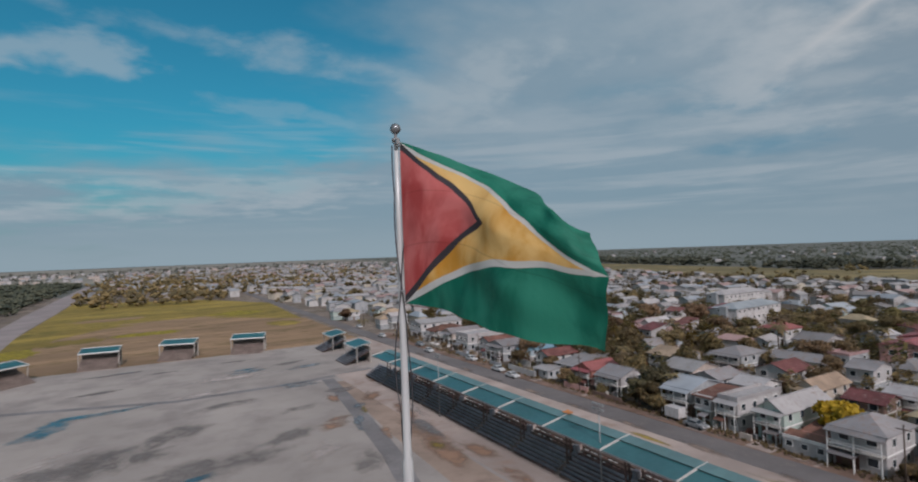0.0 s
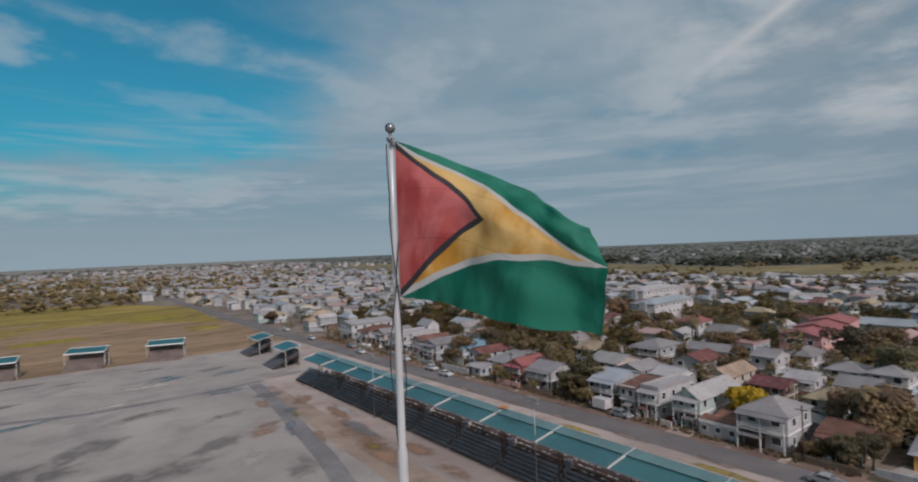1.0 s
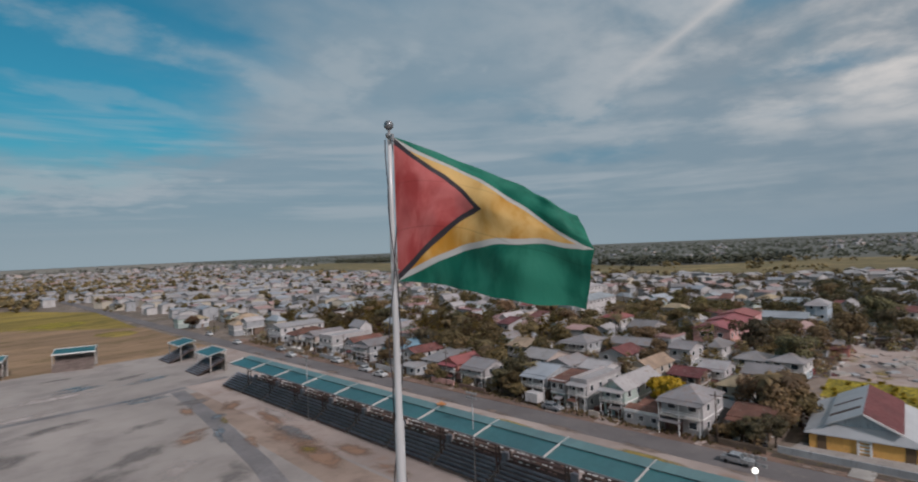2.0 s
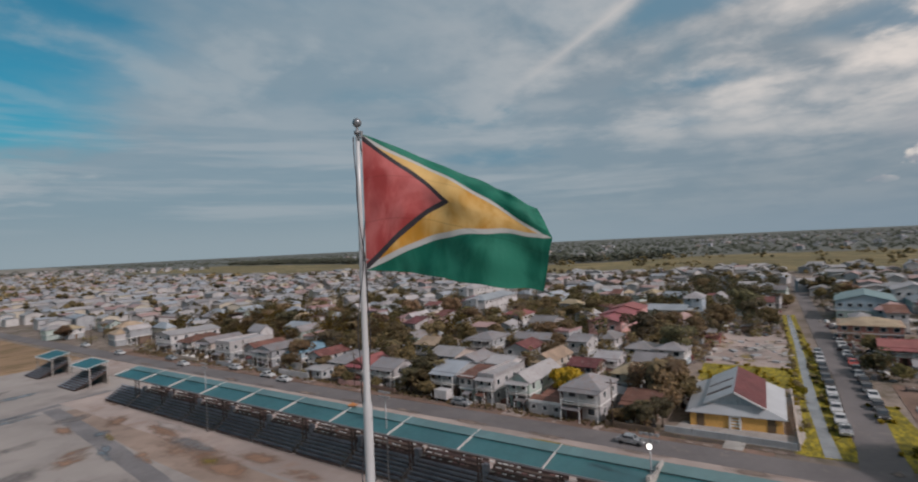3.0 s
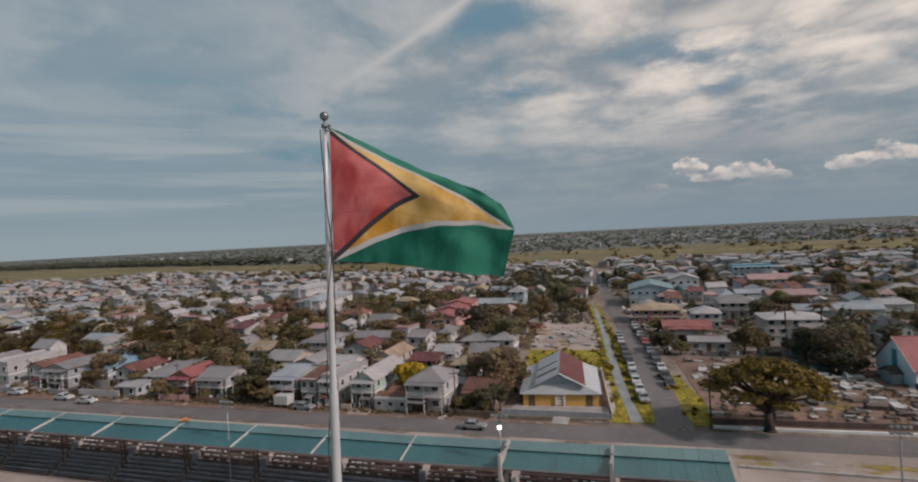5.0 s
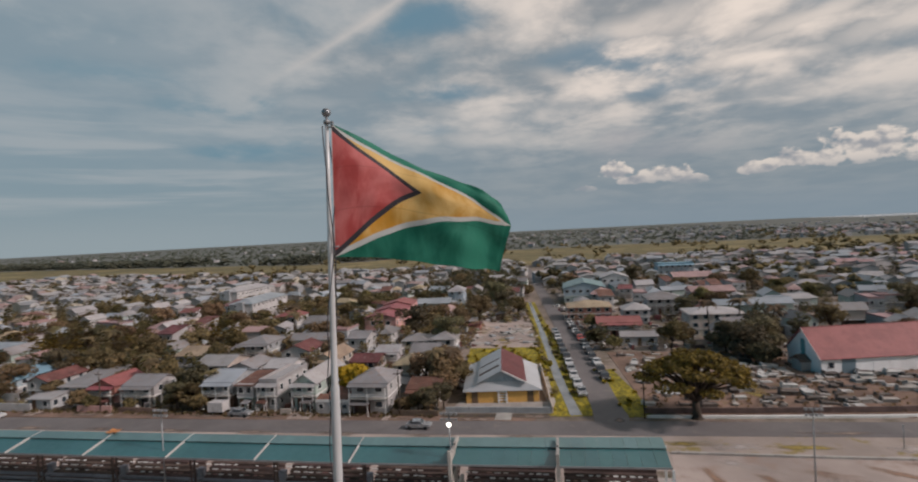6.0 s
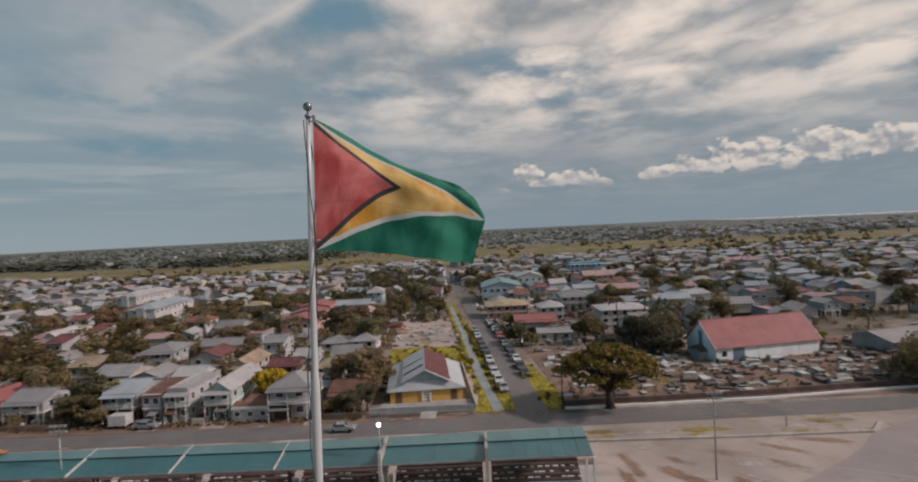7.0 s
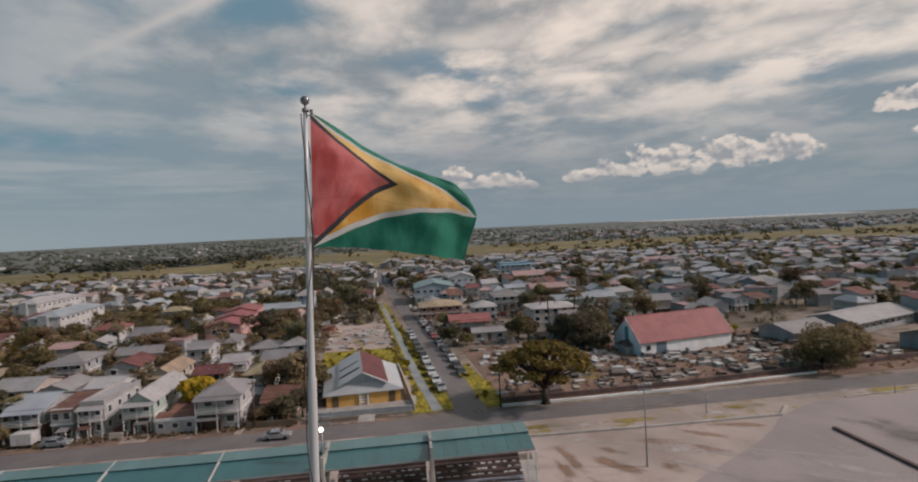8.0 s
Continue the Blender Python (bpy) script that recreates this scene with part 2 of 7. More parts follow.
def leaf_mat(name, base, other, back=0.25):
    """Leaves: two greens mixed by clump, a little light let through."""
    m = bpy.data.materials.new(name)
    m.use_nodes = True
    w = Net(m.node_tree)
    g = w.add("ShaderNodeNewGeometry")
    col = w.mix(w.ramp(g.outputs["Random Per Island"], 0.1, 0.9), base, other)
    rnd = w.add("ShaderNodeObjectInfo").outputs["Random"]
    hsv = w.add("ShaderNodeHueSaturation")
    w.put(hsv.inputs["Hue"], w.ramp(rnd, 0, 1, 0.475, 0.52, False))
    w.put(hsv.inputs["Value"], w.ramp(w.math("FRACT", w.math("MULTIPLY", rnd, 5.7)), 0, 1, 0.65, 1.3, False))
    w.put(hsv.inputs["Color"], col)
    p = w.add("ShaderNodeBsdfPrincipled")
    w.put(p.inputs["Base Color"], hsv.outputs[0])
    p.inputs["Roughness"].default_value = 0.65
    p.inputs["Specular IOR Level"].default_value = 0.25
    tr = w.add("ShaderNodeBsdfTranslucent")
    w.put(tr.inputs[0], hsv.outputs[0])
    mx = w.add("ShaderNodeMixShader")
    mx.inputs[0].default_value = back
    w.put(mx.inputs[1], p.outputs[0])
    w.put(mx.inputs[2], tr.outputs[0])
    out = w.add("ShaderNodeOutputMaterial")
    w.put(out.inputs[0], mx.outputs[0])
    return m


WALL = {
    "white": surface("white_wall", (0.47, 0.452, 0.448), 0.75, vary=0.12, large=0.3, stain=(0.29, 0.25, 0.22), stain_at=(0.52, 0.74), tint=0.30, stretch=(1, 1, 0.35)),
    "cream": surface("cream_wall", (0.50, 0.435, 0.37), 0.8, vary=0.12, large=0.3, stain=(0.32, 0.26, 0.21), stain_at=(0.57, 0.78), tint=0.25, stretch=(1, 1, 0.35)),
    "grey": surface("grey_wall", (0.34, 0.35, 0.36), 0.85, vary=0.15, large=0.3, stain=(0.17, 0.16, 0.15), tint=0.15, stretch=(1, 1, 0.35)),
    "blue": surface("blue_wall", (0.36, 0.43, 0.48), 0.8, vary=0.12, large=0.3, stain=(0.22, 0.26, 0.28), tint=0.15, stretch=(1, 1, 0.35)),
    "green": surface("green_wall", (0.40, 0.47, 0.43), 0.8, vary=0.12, large=0.3, stain=(0.24, 0.28, 0.25), tint=0.15, stretch=(1, 1, 0.35)),
    "pink": surface("pink_wall", (0.56, 0.32, 0.29), 0.8, vary=0.12, large=0.3, stain=(0.3, 0.16, 0.15), tint=0.1, stretch=(1, 1, 0.35)),
    "red": surface("red_wall", (0.36, 0.16, 0.13), 0.8, vary=0.15, large=0.3, stain=(0.2, 0.1, 0.08), tint=0.1, stretch=(1, 1, 0.35)),
    "wood": surface("bare_board_wall", (0.17, 0.12, 0.09), 0.9, vary=0.25, large=0.4, stain=(0.08, 0.06, 0.05), tint=0.2, stretch=(1, 1, 3)),
    "yellow": surface("ochre_wall", (0.62, 0.35, 0.10), 0.8, vary=0.1, large=0.4, stain=(0.35, 0.2, 0.08), stretch=(1, 1, 0.35)),
}
ROOF = {
    "faded": surface("faded_red_roof", (0.36, 0.235, 0.225), 0.55, vary=0.15, large=0.2, small=1.6, stain=(0.22, 0.13, 0.11), stain_at=(0.58, 0.78), tint=0.15, bump=0.02),
    "pale": surface("pale_blue_roof", (0.300, 0.325, 0.350), 0.5, vary=0.12, large=0.2, small=1.6, stain=(0.26, 0.24, 0.23), stain_at=(0.58, 0.78), tint=0.15, bump=0.02),
    "zinc": surface("zinc_roof", (0.235, 0.222, 0.224), 0.5, 0.1, vary=0.14, large=0.2, small=1.6, stain=(0.24, 0.18, 0.15), stain_at=(0.52, 0.70), tint=0.25, bump=0.02),
    "white": surface("whitened_roof", (0.36, 0.342, 0.342), 0.5, vary=0.12, large=0.2, small=1.6, stain=(0.25, 0.20, 0.17), stain_at=(0.53, 0.73), tint=0.3, bump=0.02),
    "rust": surface("rusted_roof", (0.155, 0.065, 0.055), 0.8, vary=0.3, large=0.3, small=1.5, stain=(0.32, 0.27, 0.24), stain_at=(0.57, 0.72), tint=0.25, bump=0.02),
    "red": surface("red_roof", (0.27, 0.092, 0.09), 0.6, vary=0.14, large=0.3, small=1.5, stain=(0.26, 0.09, 0.08), tint=0.12, bump=0.02),
    "tan": surface("tan_roof", (0.36, 0.28, 0.19), 0.7, vary=0.2, large=0.3, small=1.5, stain=(0.2, 0.14, 0.1), tint=0.2, bump=0.02),
    "teal": surface("teal_roof", (0.155, 0.245, 0.245), 0.5, vary=0.14, large=0.3, small=1.5, stain=(0.2, 0.24, 0.24), tint=0.15, bump=0.02),
    "blue": surface("blue_roof", (0.19, 0.32, 0.39), 0.5, vary=0.14, large=0.3, small=1.5, stain=(0.2, 0.28, 0.33), tint=0.12, bump=0.02),
}
GLASS = glass_dark("window_glass")
TRIM = surface("white_trim", (0.68, 0.67, 0.65), 0.6, vary=0.08, large=0.5, stain=(0.42, 0.38, 0.34), stain_at=(0.6, 0.8))
DOOR = surface("brown_door", (0.13, 0.075, 0.05), 0.6, vary=0.2, tint=0.3)
CONCRETE = surface("concrete", (0.38, 0.35, 0.32), 0.9, vary=0.18, large=0.25, small=1.8, stain=(0.2, 0.18, 0.16), tint=0.1, bump=0.02)
DARKWOOD = surface("dark_timber", (0.110, 0.076, 0.066), 0.85, vary=0.3, large=0.5, small=3, tint=0.25)
BENCH = surface("blue_grey_bench", (0.235, 0.245, 0.275), 0.6, vary=0.25, large=0.3, small=2, stain=(0.12, 0.12, 0.13), tint=0.2)
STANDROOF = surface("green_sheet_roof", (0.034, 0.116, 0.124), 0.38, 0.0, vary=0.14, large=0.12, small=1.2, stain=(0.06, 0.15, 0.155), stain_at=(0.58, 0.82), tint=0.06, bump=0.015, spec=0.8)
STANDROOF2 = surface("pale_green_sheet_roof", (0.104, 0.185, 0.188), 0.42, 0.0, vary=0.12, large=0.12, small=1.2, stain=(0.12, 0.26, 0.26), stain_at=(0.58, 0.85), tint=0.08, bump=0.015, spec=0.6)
STEEL = surface("galvanised_steel", (0.27, 0.275, 0.28), 0.5, 0.4, vary=0.12, large=0.5, small=4)
POLE = surface("white_pole_paint", (0.50, 0.50, 0.50), 0.35, 0.1, vary=0.07, large=1.5, small=9.0, stain=(0.30, 0.28, 0.26), stain_at=(0.62, 0.85), stretch=(1, 1, 0.25), spec=0.5)
BALL = surface("grey_ball", (0.22, 0.23, 0.24), 0.3, 0.6, vary=0.15, large=5.0, small=30.0)
ROPE = surface("dark_rope", (0.06, 0.055, 0.06), 0.9, vary=0.3, large=5, small=40)
RUBBER = surface("tyre_rubber", (0.02, 0.02, 0.02), 0.9)
BARK = surface("bark", (0.075, 0.055, 0.042), 0.95, vary=0.35, large=0.8, small=5, stretch=(1, 1, 0.3), bump=0.05)
LEAF = [
    leaf_mat("olive_leaves", (0.122, 0.106, 0.055), (0.290, 0.228, 0.098), 0.45),
    leaf_mat("dark_leaves", (0.105, 0.098, 0.064), (0.230, 0.195, 0.104), 0.45),
    leaf_mat("brown_leaves", (0.150, 0.112, 0.068), (0.315, 0.225, 0.115), 0.45),
    leaf_mat("yellow_green_leaves", (0.26, 0.195, 0.016), (0.44, 0.32, 0.024), 0.4),
    leaf_mat("palm_leaves", (0.105, 0.086, 0.050), (0.23, 0.172, 0.088), 0.35),
    leaf_mat("sunlit_olive_leaves", (0.115, 0.082, 0.030), (0.33, 0.215, 0.050), 0.4),
    # Distance haze is put into this greyed leaf colour.
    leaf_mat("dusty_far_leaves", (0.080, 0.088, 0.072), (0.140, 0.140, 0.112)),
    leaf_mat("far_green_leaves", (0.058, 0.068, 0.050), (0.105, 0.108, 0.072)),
]
BEAM = surface("off_white_beam", (0.46, 0.44, 0.42), 0.6, vary=0.1, large=0.5, stain=(0.28, 0.26, 0.24), stain_at=(0.58, 0.78))
LAMPBOX = surface("grey_lamp_box", (0.30, 0.30, 0.30), 0.5, 0.2, vary=0.15)
MAROON = surface("maroon_sheet_roof", (0.13, 0.038, 0.038), 0.6, vary=0.15, large=0.3, small=1.5, stain=(0.09, 0.04, 0.035), bump=0.02)

# ---- mesh helpers ----
def link(name, bm, material, parent=None, label=""):
    me = bpy.data.meshes.new(name)
    bm.to_mesh(me)
    bm.free()
    for mt in material if isinstance(material, (list, tuple)) else [material]:
        me.materials.append(mt)
    ob = new(name, me)
    ob.parent = parent
    if label:
        ob["label"] = label
    return ob


def part(name, bm, material, parent, label=""):
    """One mesh object under a thing or under a part."""
    return link(name, bm, material, parent, label)


def again(name, ob, parent, m):
    """Another object on ob's mesh."""
    o = new(name, ob.data)
    o.parent = parent
    o.matrix_basis = m
    return o


def thing(name, m, label, category, group=""):
    ob = new(name)
    ob.empty_display_size = 0.5
    ob.matrix_world = m
    return tagged(ob, label, category, group)


def box(bm, x0, y0, z0, x1, y1, z1, mat=0):
    v = [bm.verts.new((x, y, z)) for z in (z0, z1) for y in (y0, y1) for x in (x0, x1)]
    for f in ((0, 2, 3, 1), (4, 5, 7, 6), (0, 1, 5, 4), (2, 6, 7, 3), (0, 4, 6, 2), (1, 3, 7, 5)):
        bm.faces.new([v[i] for i in f]).material_index = mat
    return bm


def boxes(*dims):
    bm = bmesh.new()
    for d in dims:
        box(bm, *d)
    return bm


def slab(bm, pts, th, mat=0):
    """A flat polygon, thickened downwards."""
    top = [bm.verts.new(p) for p in pts]
    low = [bm.verts.new((p[0], p[1], p[2] - th)) for p in pts]
    n = len(pts)
    bm.faces.new(top).material_index = mat
    bm.faces.new(low[::-1]).material_index = mat
    for i in range(n):
        bm.faces.new([top[i], low[i], low[(i + 1) % n], top[(i + 1) % n]]).material_index = mat
    bmesh.ops.recalc_face_normals(bm, faces=bm.faces)
    return bm


def tube(bm, rings, n=10, cap=True):
    """A round form through rings of (x, y, z, radius)."""
    loops = []
    for k, (x, y, z, r) in enumerate(rings):
        a = Vector(rings[max(k - 1, 0)][:3])
        b = Vector(rings[min(k + 1, len(rings) - 1)][:3])
        q = (b - a).normalized().to_track_quat("Z", "Y") if (b - a).length > 1e-6 else Vector((0, 0, 1)).to_track_quat("Z", "Y")
        loops.append([bm.verts.new(Vector((x, y, z)) + q @ Vector((r * math.cos(6.28319 * i / n), r * math.sin(6.28319 * i / n), 0))) for i in range(n)])
    for a, b in zip(loops, loops[1:]):
        for i in range(n):
            f = bm.faces.new([a[i], a[(i + 1) % n], b[(i + 1) % n], b[i]])
            f.smooth = True
    if cap:
        bm.faces.new(loops[0][::-1])
        bm.faces.new(loops[-1])
    return bm


def sheet(name, pts, z, material, label, category, kind="structure", th=0.3):
    bm = slab(bmesh.new(), [(x, y, z) for x, y in pts], th)
    return tagged(link(name, bm, material), label, category, kind=kind)


def strip(name, line, w, z, material, label, category, th=0.3):
    """A road or path of width w along a line of (x, y), or (x, y, width)."""
    bm = bmesh.new()
    rows = []
    for k, p in enumerate(line):
        a, b = Vector(line[max(k - 1, 0)][:2]), Vector(line[min(k + 1, len(line) - 1)][:2])
        n = (b - a).normalized()
        h = (p[2] if len(p) > 2 else w) / 2
        rows.append([bm.verts.new((p[0] + s * -n.y * h, p[1] + s * n.x * h, zz)) for zz in (z, z - th) for s in (1, -1)])
    for a, b in zip(rows, rows[1:]):
        for i, j in ((0, 1), (1, 3), (3, 2), (2, 0)):
            bm.faces.new([a[i], a[j], b[j], b[i]])
    for r in (rows[0], rows[-1]):
        bm.faces.new([r[0], r[1], r[3], r[2]])
    bmesh.ops.recalc_face_normals(bm, faces=bm.faces)
    return tagged(link(name, bm, material), label, category, kind="structure")

# ---- ground, roads and paths ----
EARTH = surface("town_earth", (0.215, 0.172, 0.142), 0.95, vary=0.35, large=0.03, small=0.35, stain=(0.115, 0.095, 0.058), stain_at=(0.48, 0.66), bump=0.05, bump_scale=1.5)
SAND = surface("compacted_sand", (0.335, 0.298, 0.272), 0.9, vary=0.13, large=0.022, small=0.12, stain=(0.245, 0.215, 0.202), stain_at=(0.47, 0.72), bump=0.02, grain=0.9)
SANDPALE = surface("pale_sand", (0.375, 0.305, 0.270), 0.9, vary=0.2, large=0.05, small=0.22, stain=(0.30, 0.205, 0.16), stain_at=(0.54, 0.72), bump=0.02, grain=0.7)
DIRT = surface("brown_dirt", (0.30, 0.225, 0.18), 0.95, vary=0.2, large=0.07, small=0.25, stain=(0.19, 0.14, 0.115), stain_at=(0.5, 0.75), bump=0.03)
ASPHALT = surface("worn_asphalt", (0.155, 0.140, 0.137), 0.85, vary=0.14, large=0.08, small=1.2, stain=(0.25, 0.215, 0.19), stain_at=(0.55, 0.75), bump=0.01)
DARKPATH = surface("damp_asphalt", (0.198, 0.181, 0.178), 0.7, vary=0.2, large=0.1, small=1.2, stain=(0.18, 0.16, 0.15), stain_at=(0.55, 0.72), bump=0.01)
GREYLOT = surface("grey_hardstanding", (0.281, 0.237, 0.228), 0.8, vary=0.14, large=0.05, small=0.8, stain=(0.28, 0.27, 0.27), stain_at=(0.56, 0.72))
GRASS = surface("dry_grass", (0.27, 0.195, 0.04), 0.95, vary=0.3, large=0.02, small=0.25, stain=(0.105, 0.095, 0.02), stain_at=(0.5, 0.66), stretch=(0.5, 1.5, 1), bump=0.08, bump_scale=2)
BROWNGRASS = surface("brown_grass", (0.275, 0.18, 0.105), 0.95, vary=0.25, large=0.025, small=0.3, stain=(0.135, 0.098, 0.035), stain_at=(0.52, 0.66), stretch=(0.4, 1.6, 1), bump=0.06, bump_scale=2)
VERGE = surface("yellow_verge_grass", (0.335, 0.262, 0.020), 0.95, vary=0.35, large=0.35, small=1.1, stain=(0.125, 0.115, 0.022), stain_at=(0.45, 0.62), stretch=(0.55, 1.3, 1), bump=0.15, bump_scale=3, grain=1.0)
BELT = surface("flat_scrub", (0.225, 0.172, 0.078), 0.95, vary=0.3, large=0.010, small=0.10, stain=(0.110, 0.104, 0.048), stain_at=(0.44, 0.62), stretch=(1.6, 0.7, 1))
# Canal water: the sky it mirrors is put into a pale base colour.
WATER = surface("still_water", (0.20, 0.21, 0.215), 0.2, vary=0.2, large=0.2, small=1.0, spec=0.7)
GREYPALE = surface("worn_line_paint", (0.36, 0.34, 0.33), 0.8, vary=0.2, large=0.3, small=2)
VERGESAND = surface("grassy_sand", (0.33, 0.27, 0.235), 0.95, vary=0.15, large=0.08, small=0.5, stain=(0.25, 0.19, 0.06), stain_at=(0.54, 0.66))
MUD = surface("grave_soil", (0.198, 0.128, 0.097), 0.95, vary=0.3, large=0.12, small=0.9, stain=(0.20, 0.15, 0.06), stain_at=(0.55, 0.72), bump=0.05)

bm = bmesh.new()
bmesh.ops.create_circle(bm, cap_ends=True, segments=96, radius=4900)
for v in bm.verts:
    v.co.z = -0.06
tagged(link("ground", bm, EARTH), "brown earth with sparse grass reaching the horizon", "ground", kind="structure")

sheet("parade_field", [(-95, -130), (64, -130), (64, 205), (-95, 205)], 0.0, SAND, "bare grey-brown compacted parade field", "ground", th=0.05)
sheet("brown_field", [(-52, 205), (72, 205), (74, 300), (30, 350), (-20, 350), (-57, 300)], -0.006, BROWNGRASS, "brown dry grass beside the parade field", "ground", th=0.05)
sheet("grass_field", [(-53, 240), (-42, 268), (-36, 300), (-20, 330), (14, 348), (40, 336), (72, 300), (78, 420), (42, 505), (-20, 540), (-54, 560)], -0.002, GRASS, "wide yellow-green grass field", "ground", th=0.05)
sheet("stand_apron", [(44.5, 150), (44.5, -6), (66, -6), (66, 150)], 0.012, SANDPALE, "pale sand apron in front of the grandstand", "pavement", th=0.05)
LOT_EDGE = [(53.0, -25.5), (55.2, -28.5), (57.6, -32.5), (60.2, -36.8), (63.0, -41.0), (66.4, -45.4)]
sheet("sand_lot", [(47, -6.5), (72, -9.5), (71, -50)] + LOT_EDGE[::-1], 0.012, SANDPALE, "pink-beige bare sand lot", "ground", th=0.05)
sheet("grey_lot", LOT_EDGE + [(71, -50), (76, -60), (76, -130), (20, -130), (20, -27)], 0.008, GREYLOT, "grey worn hardstanding with faint lines", "pavement", th=0.05)
sheet("roadside_verge", [(64, -9), (78.6, -9), (81, -60), (83, -130), (76, -130), (71.5, -52)], 0.004, VERGESAND, "bare sandy verge with dry grass along the road", "ground", th=0.05)
sheet("rear_verge", [(66, -9), (78, -9), (76, 80), (75, 210), (64, 210)], 0.006, SANDPALE, "sandy verge behind the grandstand", "ground", th=0.05)
strip("road", [(86, -300), (83, -70), (81.2, -10), (80.0, 30), (79.2, 80), (78.4, 170), (79.5, 300), (84, 600), (90, 900)], 6.2, 0.03, ASPHALT, "grey two-lane asphalt road", "road")
strip("side_road", [(83.5, -2.6), (86.4, -2.7, 5.8), (92, -2.3, 5.2), (133, 0.6), (192, 7.0, 5.0), (300, 17.6, 5.0), (420, 30, 5.0)], 5.4, 0.034, ASPHALT, "grey side road leading away between parked cars", "road")
strip("field_path", [(-60, 172), (-29, 158), (5, 146), (35, 146.5), (56, 152)], 2.4, 0.008, DARKPATH, "dark drain path across the field", "path", th=0.05)
strip("dark_path", [(41.5, 146), (39, 120), (34.5, 85), (31.5, 70), (26, 40), (18, 5), (10, -30)], 3.3, 0.012, DARKPATH, "dark damp asphalt path on the field", "path", th=0.05)
strip("dirt_track", [(45.5, 141), (43.8, 120), (41.5, 95), (40.5, 70), (41, 40), (42, 0)], 6.5, 0.006, DIRT, "stained brown dirt track", "path", th=0.05)
strip("far_road", [(-52, 230, 8), (-61, 340, 13), (-63, 450, 17), (-66, 700, 19), (-70, 1000, 16)], 9, 0.0, GREYLOT, "pale grey road leading away beside the grass field", "road", th=0.05)
# canal beside the side road, with grass banks
strip("canal_bank", [(86.5, 3.6, 8), (112, 6.0, 6.4), (171, 12.0, 5), (230, 18.4, 4)], 7, 0.014, VERGE, "yellow-green grass canal bank", "grass")
strip("canal", [(86.8, 3.0, 2.0), (100, 4.8, 1.7), (112, 6.3, 2.0), (130, 8.0, 1.6), (150, 9.9, 1.8), (171, 12.0, 1.5), (200, 15.2, 1.6), (230, 18.4, 1.2)], 2, 0.04, WATER, "narrow pale water canal", "water")
strip("verge_grass", [(86.5, -7.6, 4.2), (100, -6.3, 4.4), (117, -3.9, 3.6)], 4, 0.024, VERGE, "bright yellow-green grass verge", "grass")
sheet("yellow_lot", [(123, 10), (141, 11), (140, 30), (122, 28)], 0.02, VERGE, "bright yellow-green overgrown lot", "grass")
sheet("rubble_lot", [(141, 11), (178, 15), (205, 19), (203, 34), (177, 33), (140, 30)], 0.02, SANDPALE, "pale rubble lot with broken slabs", "ground")
sheet("graveyard_soil", [(88, -9.5), (134, -6), (134, -108), (90, -108), (87.5, -60)], 0.012, MUD, "brown soil of the cemetery", "ground", th=0.08)
BELT_NEAR = [(430, -800), (440, -460), (440, -280), (470, -150), (490, -50), (450, 87), (415, 190), (410, 240), (440, 330), (500, 586), (540, 900), (560, 1400)]
BELT_FAR = [(860, 1400), (790, 900), (690, 560), (650, 400), (610, 310), (640, 240), (780, 150), (830, -80), (800, -256), (760, -516), (780, -800)]
sheet("scrub_belt", BELT_NEAR + BELT_FAR, -0.02, BELT, "flat yellow-green scrub belt beyond the town", "grass", th=0.05)
sheet("river", [(3000, -1500), (4500, -1800), (3600, -3100), (2450, -2350)], 0.0, surface("far_water", (0.36, 0.39, 0.41), 0.25, vary=0.05, large=0.002, small=0.02), "wide pale river near the horizon", "water", th=0.05)
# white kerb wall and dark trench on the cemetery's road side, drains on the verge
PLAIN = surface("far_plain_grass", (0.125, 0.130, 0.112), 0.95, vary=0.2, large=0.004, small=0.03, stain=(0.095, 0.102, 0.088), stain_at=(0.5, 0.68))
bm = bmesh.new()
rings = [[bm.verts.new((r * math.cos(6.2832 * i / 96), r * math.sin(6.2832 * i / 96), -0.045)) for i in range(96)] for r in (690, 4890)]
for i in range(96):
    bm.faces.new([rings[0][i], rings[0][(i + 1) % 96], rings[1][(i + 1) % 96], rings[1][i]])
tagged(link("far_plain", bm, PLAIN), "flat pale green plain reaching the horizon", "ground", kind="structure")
# Haze over the far ground is put into this pale tan.
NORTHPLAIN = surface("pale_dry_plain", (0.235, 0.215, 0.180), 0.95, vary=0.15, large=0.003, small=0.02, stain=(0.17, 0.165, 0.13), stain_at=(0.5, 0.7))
sheet("north_plain", [(-2600, 1100), (420, 1100), (900, 2200), (1400, 4400), (-1800, 4400)], -0.03, NORTHPLAIN, "plain beyond the far town with haze in its pale colour", "ground", th=0.01)
strip("kerb", [(86.2, -8.5), (86.6, -24), (87.6, -45), (90.5, -72)], 0.5, 0.35, TRIM, "weathered white kerb wall along the cemetery", "kerb", th=0.5)
strip("fence_wall", [(88.2, -8.5), (88.8, -24), (90, -45), (93, -75), (96, -100)], 0.35, 0.9, DARKWOOD, "dark low cemetery wall", "wall", th=1.0)
